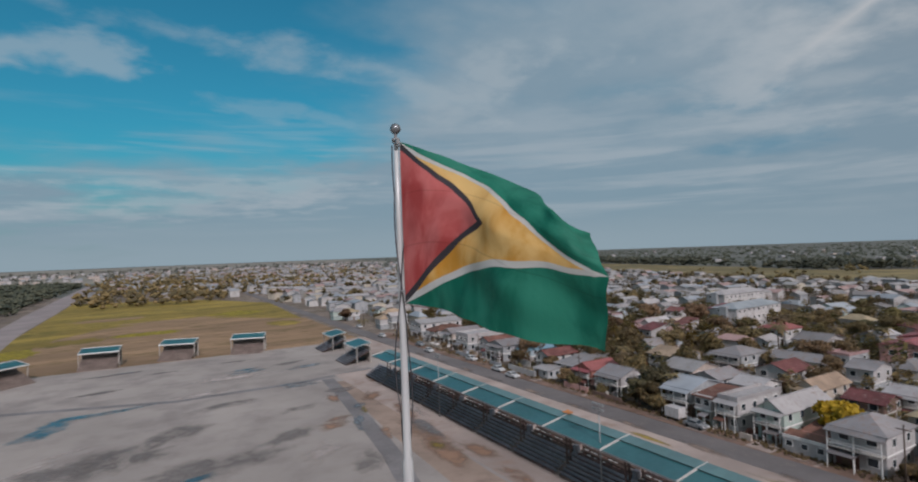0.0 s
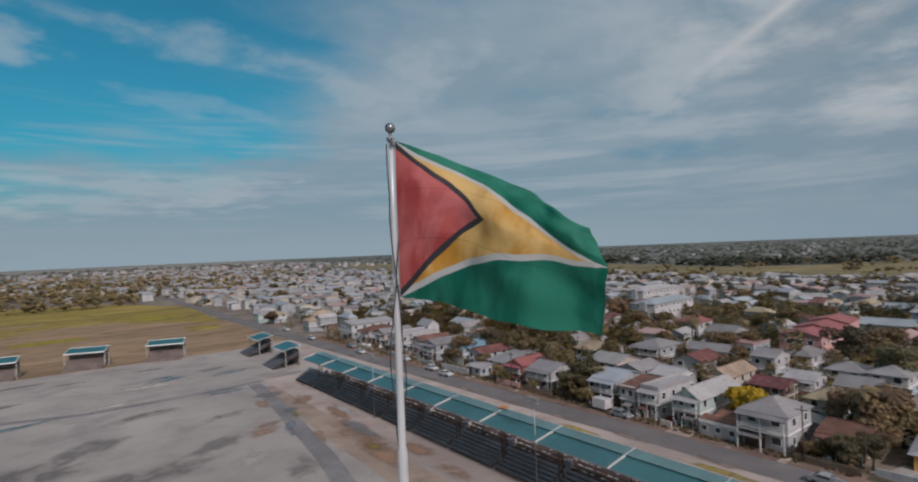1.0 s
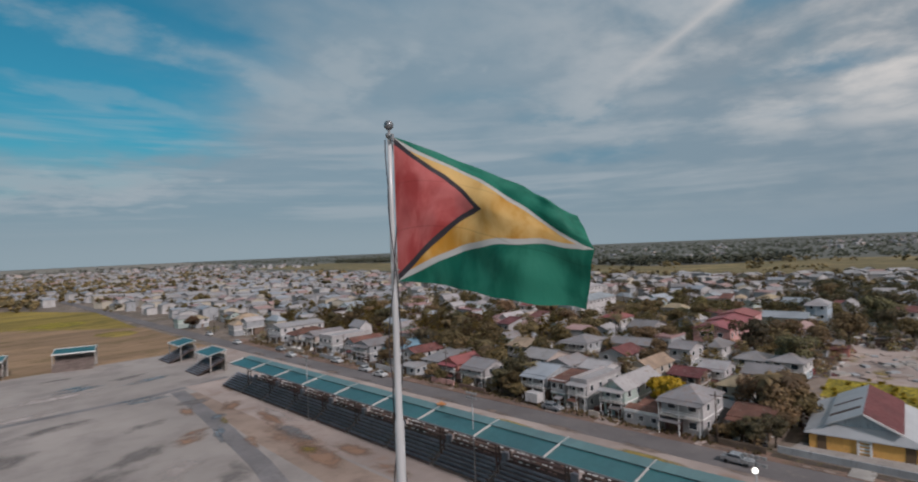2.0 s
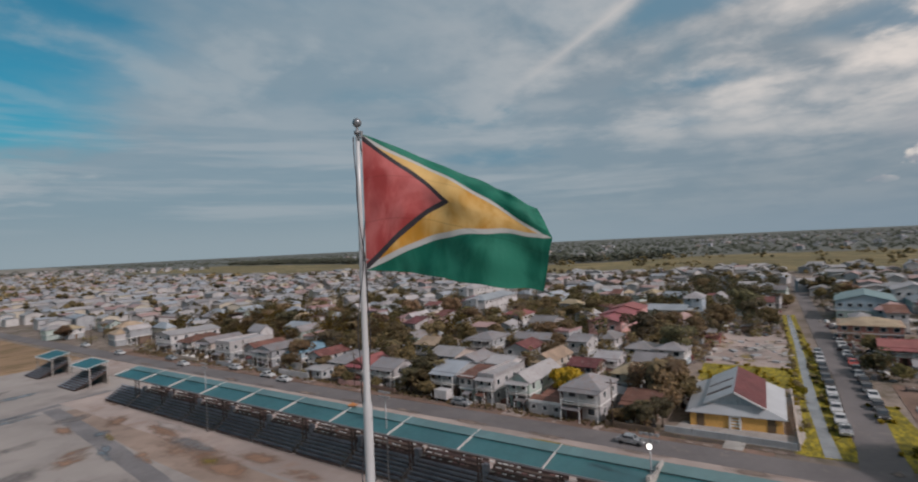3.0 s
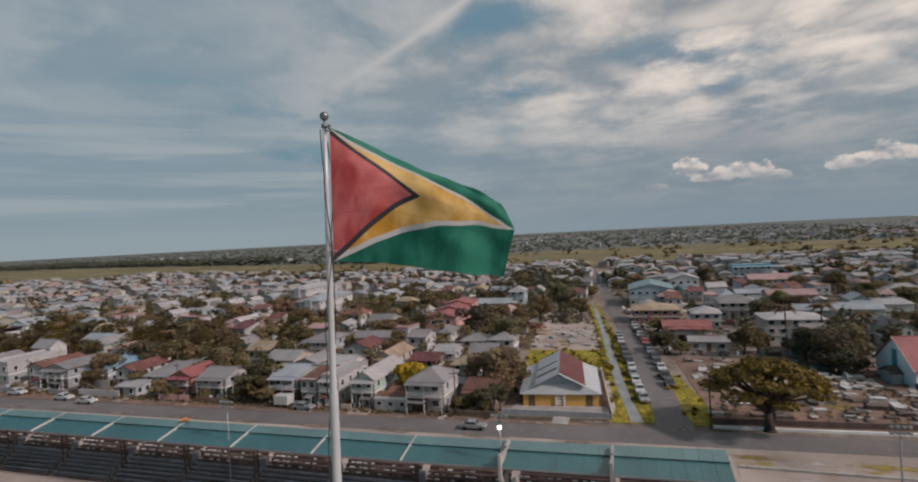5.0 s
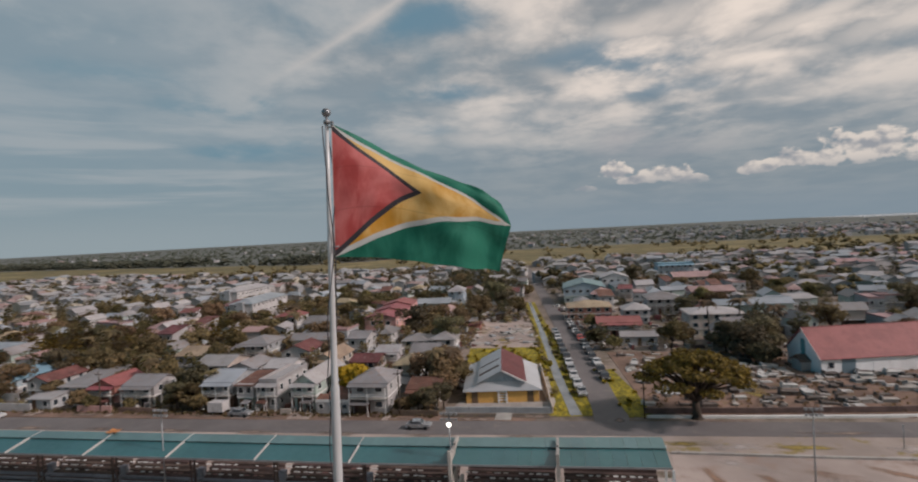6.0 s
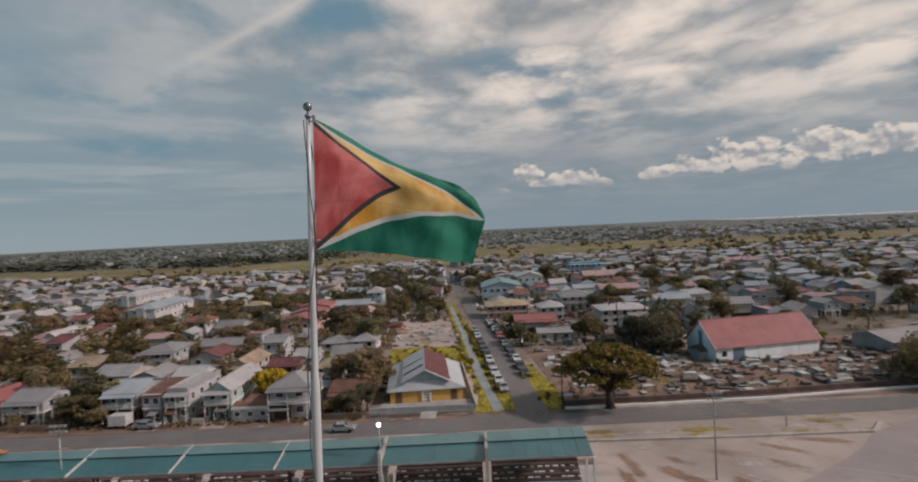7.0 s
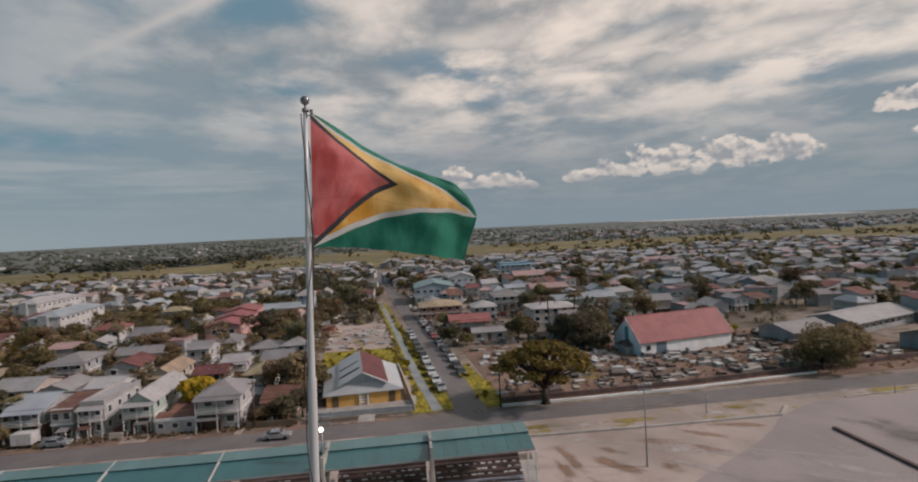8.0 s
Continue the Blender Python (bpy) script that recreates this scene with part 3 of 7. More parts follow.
strip("drain_kerb", [(71.6, -9.6), (71.2, -30), (71.3, -50.5), (74.8, -54)], 0.45, 0.3, CONCRETE, "low concrete drain kerb", "kerb", th=0.5)
strip("lot_kerb", [(64.7, -53.9), (51.4, -53.7), (30, -53)], 0.6, 0.35, DARKWOOD, "dark kerb across the hardstanding", "kerb", th=0.5)
strip("verge_kerb", [(76.5, -66), (77.4, -80), (79, -110)], 0.3, 0.2, CONCRETE, "pale kerb line on the verge", "kerb", th=0.3)


def soft_patch(name, x, y, a, b, turn, seed, material, label, z):
    """A stain, damp hollow or sheet of water that thins out at its rim."""
    bm = bmesh.new()
    uvl = bm.loops.layers.uv.new("rim")
    mid = bm.verts.new((x, y, z))
    ring = []
    for i in range(48):
        t = 6.2832 * i / 48
        q = 1.0 + 0.45 * noise.noise((1.3 * math.cos(t) + seed * 3.7, 1.3 * math.sin(t), 0.7)) + 0.2 * noise.noise((3.5 * math.cos(t), 3.5 * math.sin(t) + seed, 2.1))
        u, v = a * q * math.cos(t), b * q * math.sin(t)
        ring.append(bm.verts.new((x + u * math.cos(turn) - v * math.sin(turn), y + u * math.sin(turn) + v * math.cos(turn), z)))
    for i in range(48):
        f = bm.faces.new([mid, ring[i], ring[(i + 1) % 48]])
        for lp, r in zip(f.loops, (0.0, 1.0, 1.0)):
            lp[uvl].uv = (r, 0.0)
    return tagged(link(name, bm, material), label, "puddle" if name == "puddle" else "ground", kind="structure")


# The blue sky's reflection is put into the rain puddles' base colour.
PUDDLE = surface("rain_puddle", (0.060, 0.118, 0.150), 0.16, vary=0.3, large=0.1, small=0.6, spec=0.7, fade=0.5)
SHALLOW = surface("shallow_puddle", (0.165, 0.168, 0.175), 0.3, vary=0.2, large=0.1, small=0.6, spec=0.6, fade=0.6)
DAMPSOFT = surface("damp_hollow", (0.195, 0.176, 0.166), 0.85, vary=0.2, large=0.05, small=0.25, stain=(0.255, 0.225, 0.21), stain_at=(0.52, 0.72), fade=0.75)
RUSTSOFT = surface("reddish_earth_stain", (0.30, 0.185, 0.125), 0.95, vary=0.2, large=0.08, small=0.4, stain=(0.20, 0.125, 0.085), stain_at=(0.52, 0.72), fade=0.7)
PALESOFT = surface("dry_pale_sand", (0.46, 0.405, 0.375), 0.95, vary=0.12, large=0.08, small=0.4, fade=0.75)
DUST = surface("road_edge_dust", (0.26, 0.20, 0.165), 0.95, vary=0.2, large=0.1, small=0.5, fade=0.7)
GREENSOFT = surface("thin_dry_grass", (0.30, 0.225, 0.06), 0.95, vary=0.25, large=0.1, small=0.6, stain=(0.17, 0.135, 0.04), stain_at=(0.5, 0.7), fade=0.6)
LEVEL = iter(range(1000))
for kind, spots in (
    ("damp", [(-4, 109, 13, 9, 0.3), (4, 119, 9, 6, 0.5), (-14, 108, 9, 6, 0), (8, 96, 16, 7, 0.2), (22, 104, 9, 4, 0.5), (28, 122, 7, 3, 0.2), (2, 76, 18, 8, 0.1), (-9, 192, 10, 2.2, 0.1), (3, 186, 6, 1.6, 0.1), (25, 190, 7, 2, 0.1), (38, 176, 8, 3, 0.3), (15, 135, 10, 3, 0.2), (-12, 168, 9, 2, 0.2), (30, 84, 6, 4, 1.2), (33, 62, 7, 3, 1.3), (41, 132, 5, 4, 0.4), (62, -62, 10, 5, 0.4), (160, 22, 8, 4, 0.2), (146, 26, 4, 3, 0.2), (46, -40, 12, 6, 0.9)]),
    ("rust", [(54, -11.5, 4.5, 1.8, 0.3), (59.5, -19, 5.5, 1.7, 0.7), (66, -27, 6, 1.6, 1.2), (63, -13.5, 6, 1.3, 0.15), (51, -20, 3.5, 1.4, 0.6), (69, -42, 5, 1.3, 1.3), (62, -33, 3.5, 1.2, 0.9), (43.6, 92, 15, 3.6, 1.57), (42.0, 79, 10, 3.2, 1.5), (31.2, 105.5, 5, 3, 0.5), (37, 125, 6, 2, 1.4), (33, 109, 4, 2.5, 0.6), (47, 77, 8, 2.6, 1.6), (46.5, 107, 9, 2.4, 1.5), (45, 122, 6, 3, 1.0), (46.3, 66, 5, 2, 1.6), (38, 96, 5, 1.4, 1.4), (44, 48, 8, 2.4, 1.5), (57.4, -25.5, 2.6, 1.5, 0.4), (64, -20, 3.5, 1.2, 0.8), (55, -15, 3, 1.0, 0.3), (60, -12, 4, 1.2, 0.1), (67, -35, 4, 1.3, 1.0), (52, 140, 6, 2.5, 1.2)]),
    ("pale", [(52, -14, 4, 1.8, 0.4), (68, -18, 5, 1.6, 1.1), (57, -29, 5, 1.6, 0.8), (50, -62, 9, 3.0, 0.5), (60, -50, 6, 2.2, 0.2), (63, -28, 6, 2.2, 1.2), (59, -36, 5, 2.0, 1.0), (52, -47, 6, 2.4, 0.8), (56, -44, 4, 1.6, 0.3), (74.5, -18, 2, 6, 0.0), (75, -42, 1.6, 6, 0.0), (48.5, 108, 1.6, 10, 0.0), (20, 165, 14, 5, 0.1), (12, 150, 9, 3, 0.2), (-14, 118, 6, 1.4, 0.5), (-17, 113, 5, 1.2, 0.7), (24, 92, 8, 4, 0.9), (79, -66, 3, 9, 0.1), (60, -82, 12, 7, 0.3)]),
    ("grass", [(75.2, -13, 1.4, 5.0, 0.0), (74.6, -27, 1.3, 6.0, 0.03), (76.4, -47, 1.4, 5.5, 0.0), (78.5, -76, 1.8, 8, 0.03), (74, 40, 1.2, 9, 0), (73.6, 66, 1.0, 7, 0), (42.5, 84, 3, 1.2, 1.5), (150, 21, 7, 3, 0.3), (168, 29.5, 9, 3, 0.1), (196, 30, 9, 4, 0.1), (190, 24, 7, 2.4, 0.3), (200, 22, 5, 2, 0.2), (172, 17, 5, 2, 0.6), (158, 14, 6, 1.6, 0.1), (100, -30, 5, 3, 0.4), (118, -20, 6, 4, 0.2), (104, -62, 5, 2.5, 0.3), (39.5, 112, 3.5, 0.9, 1.4)]),
    ("dust", [(84.2, 20 + 13 * i, 1.2, 4.5, 0.0) for i in range(14)] + [(76.6, 12 + 15 * i, 1.3, 6.0, 0.0) for i in range(12)] + [(84.6, -4, 1.4, 1.2, 0.0), (84.9, -20, 0.8, 6, 0.02), (80.2, -34, 0.9, 8, 0.03), (86.0, 10, 1.4, 5, 0.0)]),
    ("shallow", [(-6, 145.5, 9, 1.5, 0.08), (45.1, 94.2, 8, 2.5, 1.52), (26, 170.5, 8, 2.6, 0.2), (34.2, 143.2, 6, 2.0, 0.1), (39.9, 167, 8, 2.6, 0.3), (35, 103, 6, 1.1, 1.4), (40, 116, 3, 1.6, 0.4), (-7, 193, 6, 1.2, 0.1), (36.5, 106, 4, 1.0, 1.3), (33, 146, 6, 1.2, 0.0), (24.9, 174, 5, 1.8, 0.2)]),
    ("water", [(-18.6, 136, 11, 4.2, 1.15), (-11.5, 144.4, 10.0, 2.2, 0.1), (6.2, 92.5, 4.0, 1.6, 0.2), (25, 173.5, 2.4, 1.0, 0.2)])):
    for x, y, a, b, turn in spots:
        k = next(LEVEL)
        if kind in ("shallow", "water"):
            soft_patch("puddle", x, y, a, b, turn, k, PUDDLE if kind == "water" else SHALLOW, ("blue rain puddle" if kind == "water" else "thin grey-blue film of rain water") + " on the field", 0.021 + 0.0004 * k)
        else:
            soft_patch("ground_patch", x, y, a, b, turn, k, {"damp": DAMPSOFT, "rust": RUSTSOFT, "dust": DUST, "pale": PALESOFT, "grass": GREENSOFT}[kind], {"damp": "darker damp hollow on the bare ground", "rust": "reddish earth stain on the sand", "dust": "brown dust along the road's edge", "pale": "dry pale sand patch", "grass": "thin dry yellow grass on the sand"}[kind], 0.021 + 0.0004 * k)


def patch(x, y, a, b, turn, seed, material, label, z=0.018):
    """A low-lying stained or grassy patch with an uneven edge."""
    rng = random.Random(seed)
    bm = bmesh.new()
    ring = []
    for i in range(60):
        t = 6.2832 * i / 60
        q = 0.8 + 0.25 * noise.noise((2.2 * math.cos(t) + seed, 2.2 * math.sin(t), 0.3)) + 0.12 * rng.uniform(-1, 1)
        u, v = a * q * math.cos(t), b * q * math.sin(t)
        ring.append(bm.verts.new((x + u * math.cos(turn) - v * math.sin(turn), y + u * math.sin(turn) + v * math.cos(turn), z)))
    bm.faces.new(ring)
    return tagged(link("ground_patch", bm, material), label, "ground", kind="structure")


for k in range(4):
    strip("lot_line", [(62 - 4.5 * k, -36 - 2 * k), (55 - 4.5 * k, -50)], 0.22, 0.018, GREYPALE, "faint worn line on the hardstanding", "marking", th=0.01)
for n, (x, y, a, b) in enumerate([(-30, 285, 16, 12), (0, 292, 18, 9), (36, 302, 20, 10), (60, 285, 10, 14), (-44, 262, 9, 16), (-36, 236, 10, 6), (10, 345, 30, 10), (48, 360, 18, 16), (-20, 380, 22, 10)]):
    patch(x, y, a, b, 0.1, 80 + n, (GRASS, VERGE, BROWNGRASS)[n % 3] if y < 300 else (BROWNGRASS, VERGE)[n % 2], "mottled dry grass patch on the field", 0.006 + 0.001 * n)

# ---- flagpole and flag ----
PX, PY = 4.24, 9.72


def lean(z):
    """The pole bends in the wind: its offset at height z from the line through its top."""
    k = (35.4 - z) - (35.4 - z) ** 2 / 70.8
    return 0.0205 * k, 0.0360 * k


def bent(rings, n):
    """A tube along the bent pole."""
    out = []
    for (xa, ya, za, ra), (xb, yb, zb, rb) in zip(rings, rings[1:]):
        m = max(1, int((zb - za) / 1.2))
        for i in range(m):
            f = i / m
            z = za + (zb - za) * f
            out.append((xa + lean(z)[0], ya + lean(z)[1], z, ra + (rb - ra) * f))
    x, y, z, r = rings[-1]
    out.append((x + lean(z)[0], y + lean(z)[1], z, r))
    return tube(bmesh.new(), out, n)


pole = thing("flagpole", pose(PX, PY, 0), "tall tapered white flagpole with a grey ball on top", "flagpole")
part("shaft", bent([(0, 0, 0, 0.15), (0, 0, 28.6, 0.108), (0, 0, 28.95, 0.106), (0, 0, 29.05, 0.082), (0, 0, 32.0, 0.066), (0, 0, 35.24, 0.046)], 24), POLE, pole)
part("base_flange", bent([(0, 0, 0, 0.36), (0, 0, 0.05, 0.36), (0, 0, 0.06, 0.22), (0, 0, 0.5, 0.19)], 24), STEEL, pole)
part("cap", tube(bmesh.new(), [(0, 0, 35.2, 0.075), (0, 0, 35.27, 0.08), (0, 0, 35.29, 0.03), (0, 0, 35.38, 0.03)], 16), STEEL, pole)
bm = bmesh.new()
bmesh.ops.create_uvsphere(bm, u_segments=28, v_segments=18, radius=0.105)
for f in bm.faces:
    f.smooth = True
for v in bm.verts:
    v.co.z += 35.46
part("finial_ball", bm, BALL, pole, "grey metal ball")
bm = bmesh.new()
tube(bm, [(-0.03, -0.14, 35.2, 0.018), (-0.03, 0.0, 35.22, 0.018)], 8)
box(bm, -0.06, -0.17, 35.14, 0.0, -0.11, 35.24)
part("pulley", bm, STEEL, pole)
for side, ph, bow in ((-1, 0.4, 0.09), (1, 2.0, 0.05)):
    rings = []
    for i in range(90):
        z = 35.15 - i * 0.12
        r = 0.055 + (35.2 - z) * 0.0095 + bow * abs(math.sin((35.2 - z) * 1.1 + ph))
        a = ph + side * (35.2 - z) * 0.85
        rings.append((lean(z)[0] + r * math.cos(a), lean(z)[1] + r * math.sin(a), z, 0.013))
    part("halyard", tube(bmesh.new(), rings, 6), ROPE, pole, "dark slack halyard rope")

FL, FH, FTOP = 4.3, 3.12, 35.19
FDIR = Vector((0.25, -0.968, 0)).normalized()
FSIDE = Vector((-FDIR.y, FDIR.x, 0))


def flag_point(u, v):
    """Cloth at u along the fly and v up the hoist: the top edge sags and folds back, ripples run down the fly."""
    top = -1.98 * u ** 1.15 - 0.06 * math.sin(3.6 * u)
    low = -FH - 0.54 * u ** 1.3 + 0.08 * math.sin(5.2 * u + 0.6) * u
    lift = 0.20 * math.sin(math.pi * min(u * 1.05, 1)) ** 0.8 + 0.17 * u * u
    z = low + (top - low) * (v + lift * 4 * v * (1 - v) * (0.55 + 0.45 * v))
    fold = 1.5 * math.sin(math.pi * min(u, 0.96)) * max(v - 0.5, 0) ** 1.3 + 0.5 * u * max(v - 0.6, 0)
    wave = (0.10 + 0.26 * u) * math.sin(7.5 * u - 2.4 * v + 0.5) * min(1, 3 * u) + 0.09 * u * math.sin(15 * u + 5 * v)
    small = 0.02 * math.sin(23 * v + 9 * u) * min(1, 4 * u) + 0.015 * math.sin(41 * u - 13 * v) * min(1, 6 * u)
    along = FL * (u * 0.965 - 0.035 * u * math.sin(6 * u)) - 0.30 * u * u * abs(v - 0.5) * 2
    off = wave + small + fold + 0.25 * u * u
    ox, oy = lean(FTOP + z)
    return Vector((ox, oy, 0)) * (1 - u) + FDIR * (0.10 + along) + FSIDE * off + Vector((0, 0, z + 0.02 * math.sin(30 * u + 8 * v) * u))


bm = bmesh.new()
uvl = bm.loops.layers.uv.new("cloth")
NU, NV = 150, 90
grid = [[bm.verts.new(flag_point(i / NU, j / NV)) for j in range(NV + 1)] for i in range(NU + 1)]
for i in range(NU):
    for j in range(NV):
        f = bm.faces.new([grid[i][j], grid[i + 1][j], grid[i + 1][j + 1], grid[i][j + 1]])
        f.smooth = True
        for lp, (a, b) in zip(f.loops, ((i, j), (i + 1, j), (i + 1, j + 1), (i, j + 1))):
            lp[uvl].uv = (a / NU, b / NV)


def flag_material():
    m = bpy.data.materials.new("flag_cloth")
    m.use_nodes = True
    w = Net(m.node_tree)
    uv = w.add("ShaderNodeUVMap")
    uv.uv_map = "cloth"
    u, v, _ = w.split(uv.outputs[0])
    off = w.math("MULTIPLY", w.math("ABSOLUTE", w.math("SUBTRACT", v, 0.5)), 2.0)
    gold = w.math("SUBTRACT", w.math("SUBTRACT", 1.0, off), u)
    red = w.math("SUBTRACT", w.math("SUBTRACT", 1.0, off), w.math("MULTIPLY", u, 2.0))
    pos = w.add("ShaderNodeNewGeometry").outputs["Position"]
    # Backlight and fold shading painted in as pale and deep colour blotches.
    fold_light = w.ramp(w.noise(w.join(w.math("MULTIPLY", u, 2.6), w.math("MULTIPLY", v, 1.2), 3.0), 2.0, 4.0, 0.55, 0.6), 0.33, 0.62)
    green = w.mix(fold_light, (0.010, 0.130, 0.085), (0.035, 0.225, 0.150))
    col = w.mix(w.ramp(gold, -0.004, 0.004), green, (0.62, 0.60, 0.57))
    col = w.mix(w.ramp(gold, 0.072, 0.080), col, w.mix(fold_light, (0.64, 0.30, 0.040), (0.80, 0.53, 0.20)))
    col = w.mix(w.ramp(red, -0.004, 0.004), col, (0.055, 0.048, 0.055))
    col = w.mix(w.ramp(red, 0.088, 0.095), col, w.mix(fold_light, (0.44, 0.070, 0.066), (0.62, 0.175, 0.165)))
    for at in (0.34, 0.66):
        line = w.math("MULTIPLY", w.ramp(w.math("ABSOLUTE", w.math("SUBTRACT", v, at)), 0.006, 0.002), 0.35)
        col = w.mix(line, col, w.mix(1.0, col, (0.55, 0.5, 0.5), "MULTIPLY"))
    seam = w.math("MULTIPLY", w.ramp(u, 0.006, 0.002), 0.8)
    col = w.mix(seam, col, (0.60, 0.58, 0.55))
    p = w.add("ShaderNodeBsdfPrincipled")
    w.put(p.inputs["Base Color"], col)
    p.inputs["Roughness"].default_value = 0.6
    p.inputs["Specular IOR Level"].default_value = 0.3
    bp = w.add("ShaderNodeBump")
    bp.inputs["Strength"].default_value, bp.inputs["Distance"].default_value = 0.7, 0.03
    w.put(bp.inputs["Height"], w.noise(w.join(w.math("MULTIPLY", u, 9.0), w.math("MULTIPLY", v, 3.0), 0.0), 2.2, 4.0, 0.55))
    w.put(p.inputs["Normal"], bp.outputs[0])
    tr = w.add("ShaderNodeBsdfTranslucent")
    w.put(tr.inputs[0], col)
    mx = w.add("ShaderNodeMixShader")
    mx.inputs[0].default_value = 0.38
    w.put(mx.inputs[1], p.outputs[0])
    w.put(mx.inputs[2], tr.outputs[0])
    out = w.add("ShaderNodeOutputMaterial")
    w.put(out.inputs[0], mx.outputs[0])
    return m


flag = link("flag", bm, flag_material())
flag.matrix_world = pose(PX, PY, FTOP)
tagged(flag, "waving green flag with a gold arrowhead and red triangle", "flag")
for z in (35.12, 32.32):
    part("clip", tube(bmesh.new(), [(-0.02 * FDIR.x, -0.02 * FDIR.y, z - FTOP, 0.016), (0.13 * FDIR.x, 0.13 * FDIR.y, z - FTOP, 0.016)], 8), STEEL, flag, "small steel flag clip")

# ---- grandstand ----
BAY, FIRST, BAYS = 11.43, -5.7, 12
stand = thing("grandstand", pose(0, 0, 0), "long timber grandstand with green sheet roof and bench tiers", "grandstand")


def roof_sheets(name, x0, z0, x1, z1, y0, y1, material, parent, n=8, sa=0.0, sb=0.0, wide=0.0):
    """Roof sheets laid side by side down the slope, each lapping the next by a slight lift."""
    made = []
    for i in range(n):
        a, b = y0 + (y1 - y0) * i / n, y0 + (y1 - y0) * (i + 1) / n - 0.012
        da, db = sa + (sb - sa) * i / n, sa + (sb - sa) * (i + 1) / n
        bm = slab(bmesh.new(), [(x0 + da, a, z0), (x1 + da * (1 + wide), a, z1), (x1 + db * (1 + wide), b, z1 + 0.03), (x0 + db, b, z0 + 0.03)], 0.07)
        made.append(part(name, bm, material, parent))
    return made


PLANKWOOD = surface("reddish_plank", (0.26, 0.15, 0.125), 0.85, vary=0.25, large=0.5, small=3, tint=0.2)
rng = random.Random(4)


def bench_rows(parent, x, n, y0, y1, shut):
    """Tiers of benches; the first ones have closed risers, those above are open boards."""
    made = []
    for r in range(n):
        z = 0.36 * r
        mt = BENCH if r < shut else DARKWOOD
        if r >= shut:
            for k in range(11 if r < 9 else 0):
                ya = y0 + 0.5 + k * 0.95 + 0.32 * (r % 3) + rng.uniform(-0.12, 0.12)
                if rng.random() < 0.88:
                    made.append(part("bench_plank", boxes((x + 0.6 * r, ya, 0.73 + z, x + 0.6 * r + rng.uniform(0.12, 0.24), ya + rng.uniform(0.35, 0.8), 0.83 + z)), rng.choice((TRIM, TRIM, BEAM, CONCRETE, PLANKWOOD)), parent))
        else:
            made.append(part("bench", boxes((x + 0.6 * r, y0 + 0.5, 0.72 + z, x + 0.6 * r + 0.3, y1 - 0.5, 0.78 + z)), mt, parent))
        made.append(part("tread", boxes((x + 0.6 * r + 0.1, y0 + 0.5, 0.36 + z, x + 0.6 * r + 0.72, y1 - 0.5, 0.41 + z)), mt, parent))
        made.append(part("riser", boxes((x + 0.6 * r + 0.06, y0 + 0.5, z, x + 0.6 * r + 0.1, y1 - 0.5, 0.41 + z)), DARKWOOD, parent))
    return made


def bay_parts(parent, y0, y1, sa=0.0, sb=0.0):
    """One bay: two roof sheets, bench tiers, back boards, posts, one aisle with rails."""
    L = []
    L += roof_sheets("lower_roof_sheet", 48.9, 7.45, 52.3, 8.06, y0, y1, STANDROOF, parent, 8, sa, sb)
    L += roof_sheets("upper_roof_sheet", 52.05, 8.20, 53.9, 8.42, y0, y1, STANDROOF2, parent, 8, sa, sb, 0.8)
    L.append(part("fascia", slab(bmesh.new(), [(48.84 + sa, y0, 7.50), (48.9 + sa, y0, 7.50), (48.9 + sb, y1, 7.50), (48.84 + sb, y1, 7.50)], 0.2), STEEL, parent))
    L.append(part("clerestory", slab(bmesh.new(), [(52.1 + sa, y0, 8.13), (52.15 + sa, y0, 8.13), (52.15 + sb, y1, 8.13), (52.1 + sb, y1, 8.13)], 0.2), DARKWOOD, parent))
    L += bench_rows(parent, 51.0, 11, y0, y1, 6)
    n = 4
    for r in range(n):
        z = 4.2 + 0.5 * r
        L.append(part("back_board", boxes((58.2, y0 + 0.05, z, 58.26, y1 - 0.05, z + 0.27)), DARKWOOD, parent))
    for i in range(3):
        y = y0 + (y1 - y0) * (i + 0.5) / 3
        L.append(part("stud", boxes((58.3, y - 0.1, 0, 58.45, y + 0.1, 6.1)), DARKWOOD, parent))
    bm = bmesh.new()
    for i in range(5):
        y = y0 + (y1 - y0) * (i + 0.5) / 5
        slab(bm, [(51.2, y - 0.06, 0.3), (57.6, y - 0.06, 3.9), (57.6, y + 0.06, 3.9), (51.2, y + 0.06, 0.3)], 0.22)
        box(bm, 57.2, y - 0.08, 0.0, 57.4, y + 0.08, 3.7)
        box(bm, 54.2, y - 0.08, 0.0, 54.4, y + 0.08, 1.9)
    L.append(part("tier_frame", bm, DARKWOOD, parent))
    return L


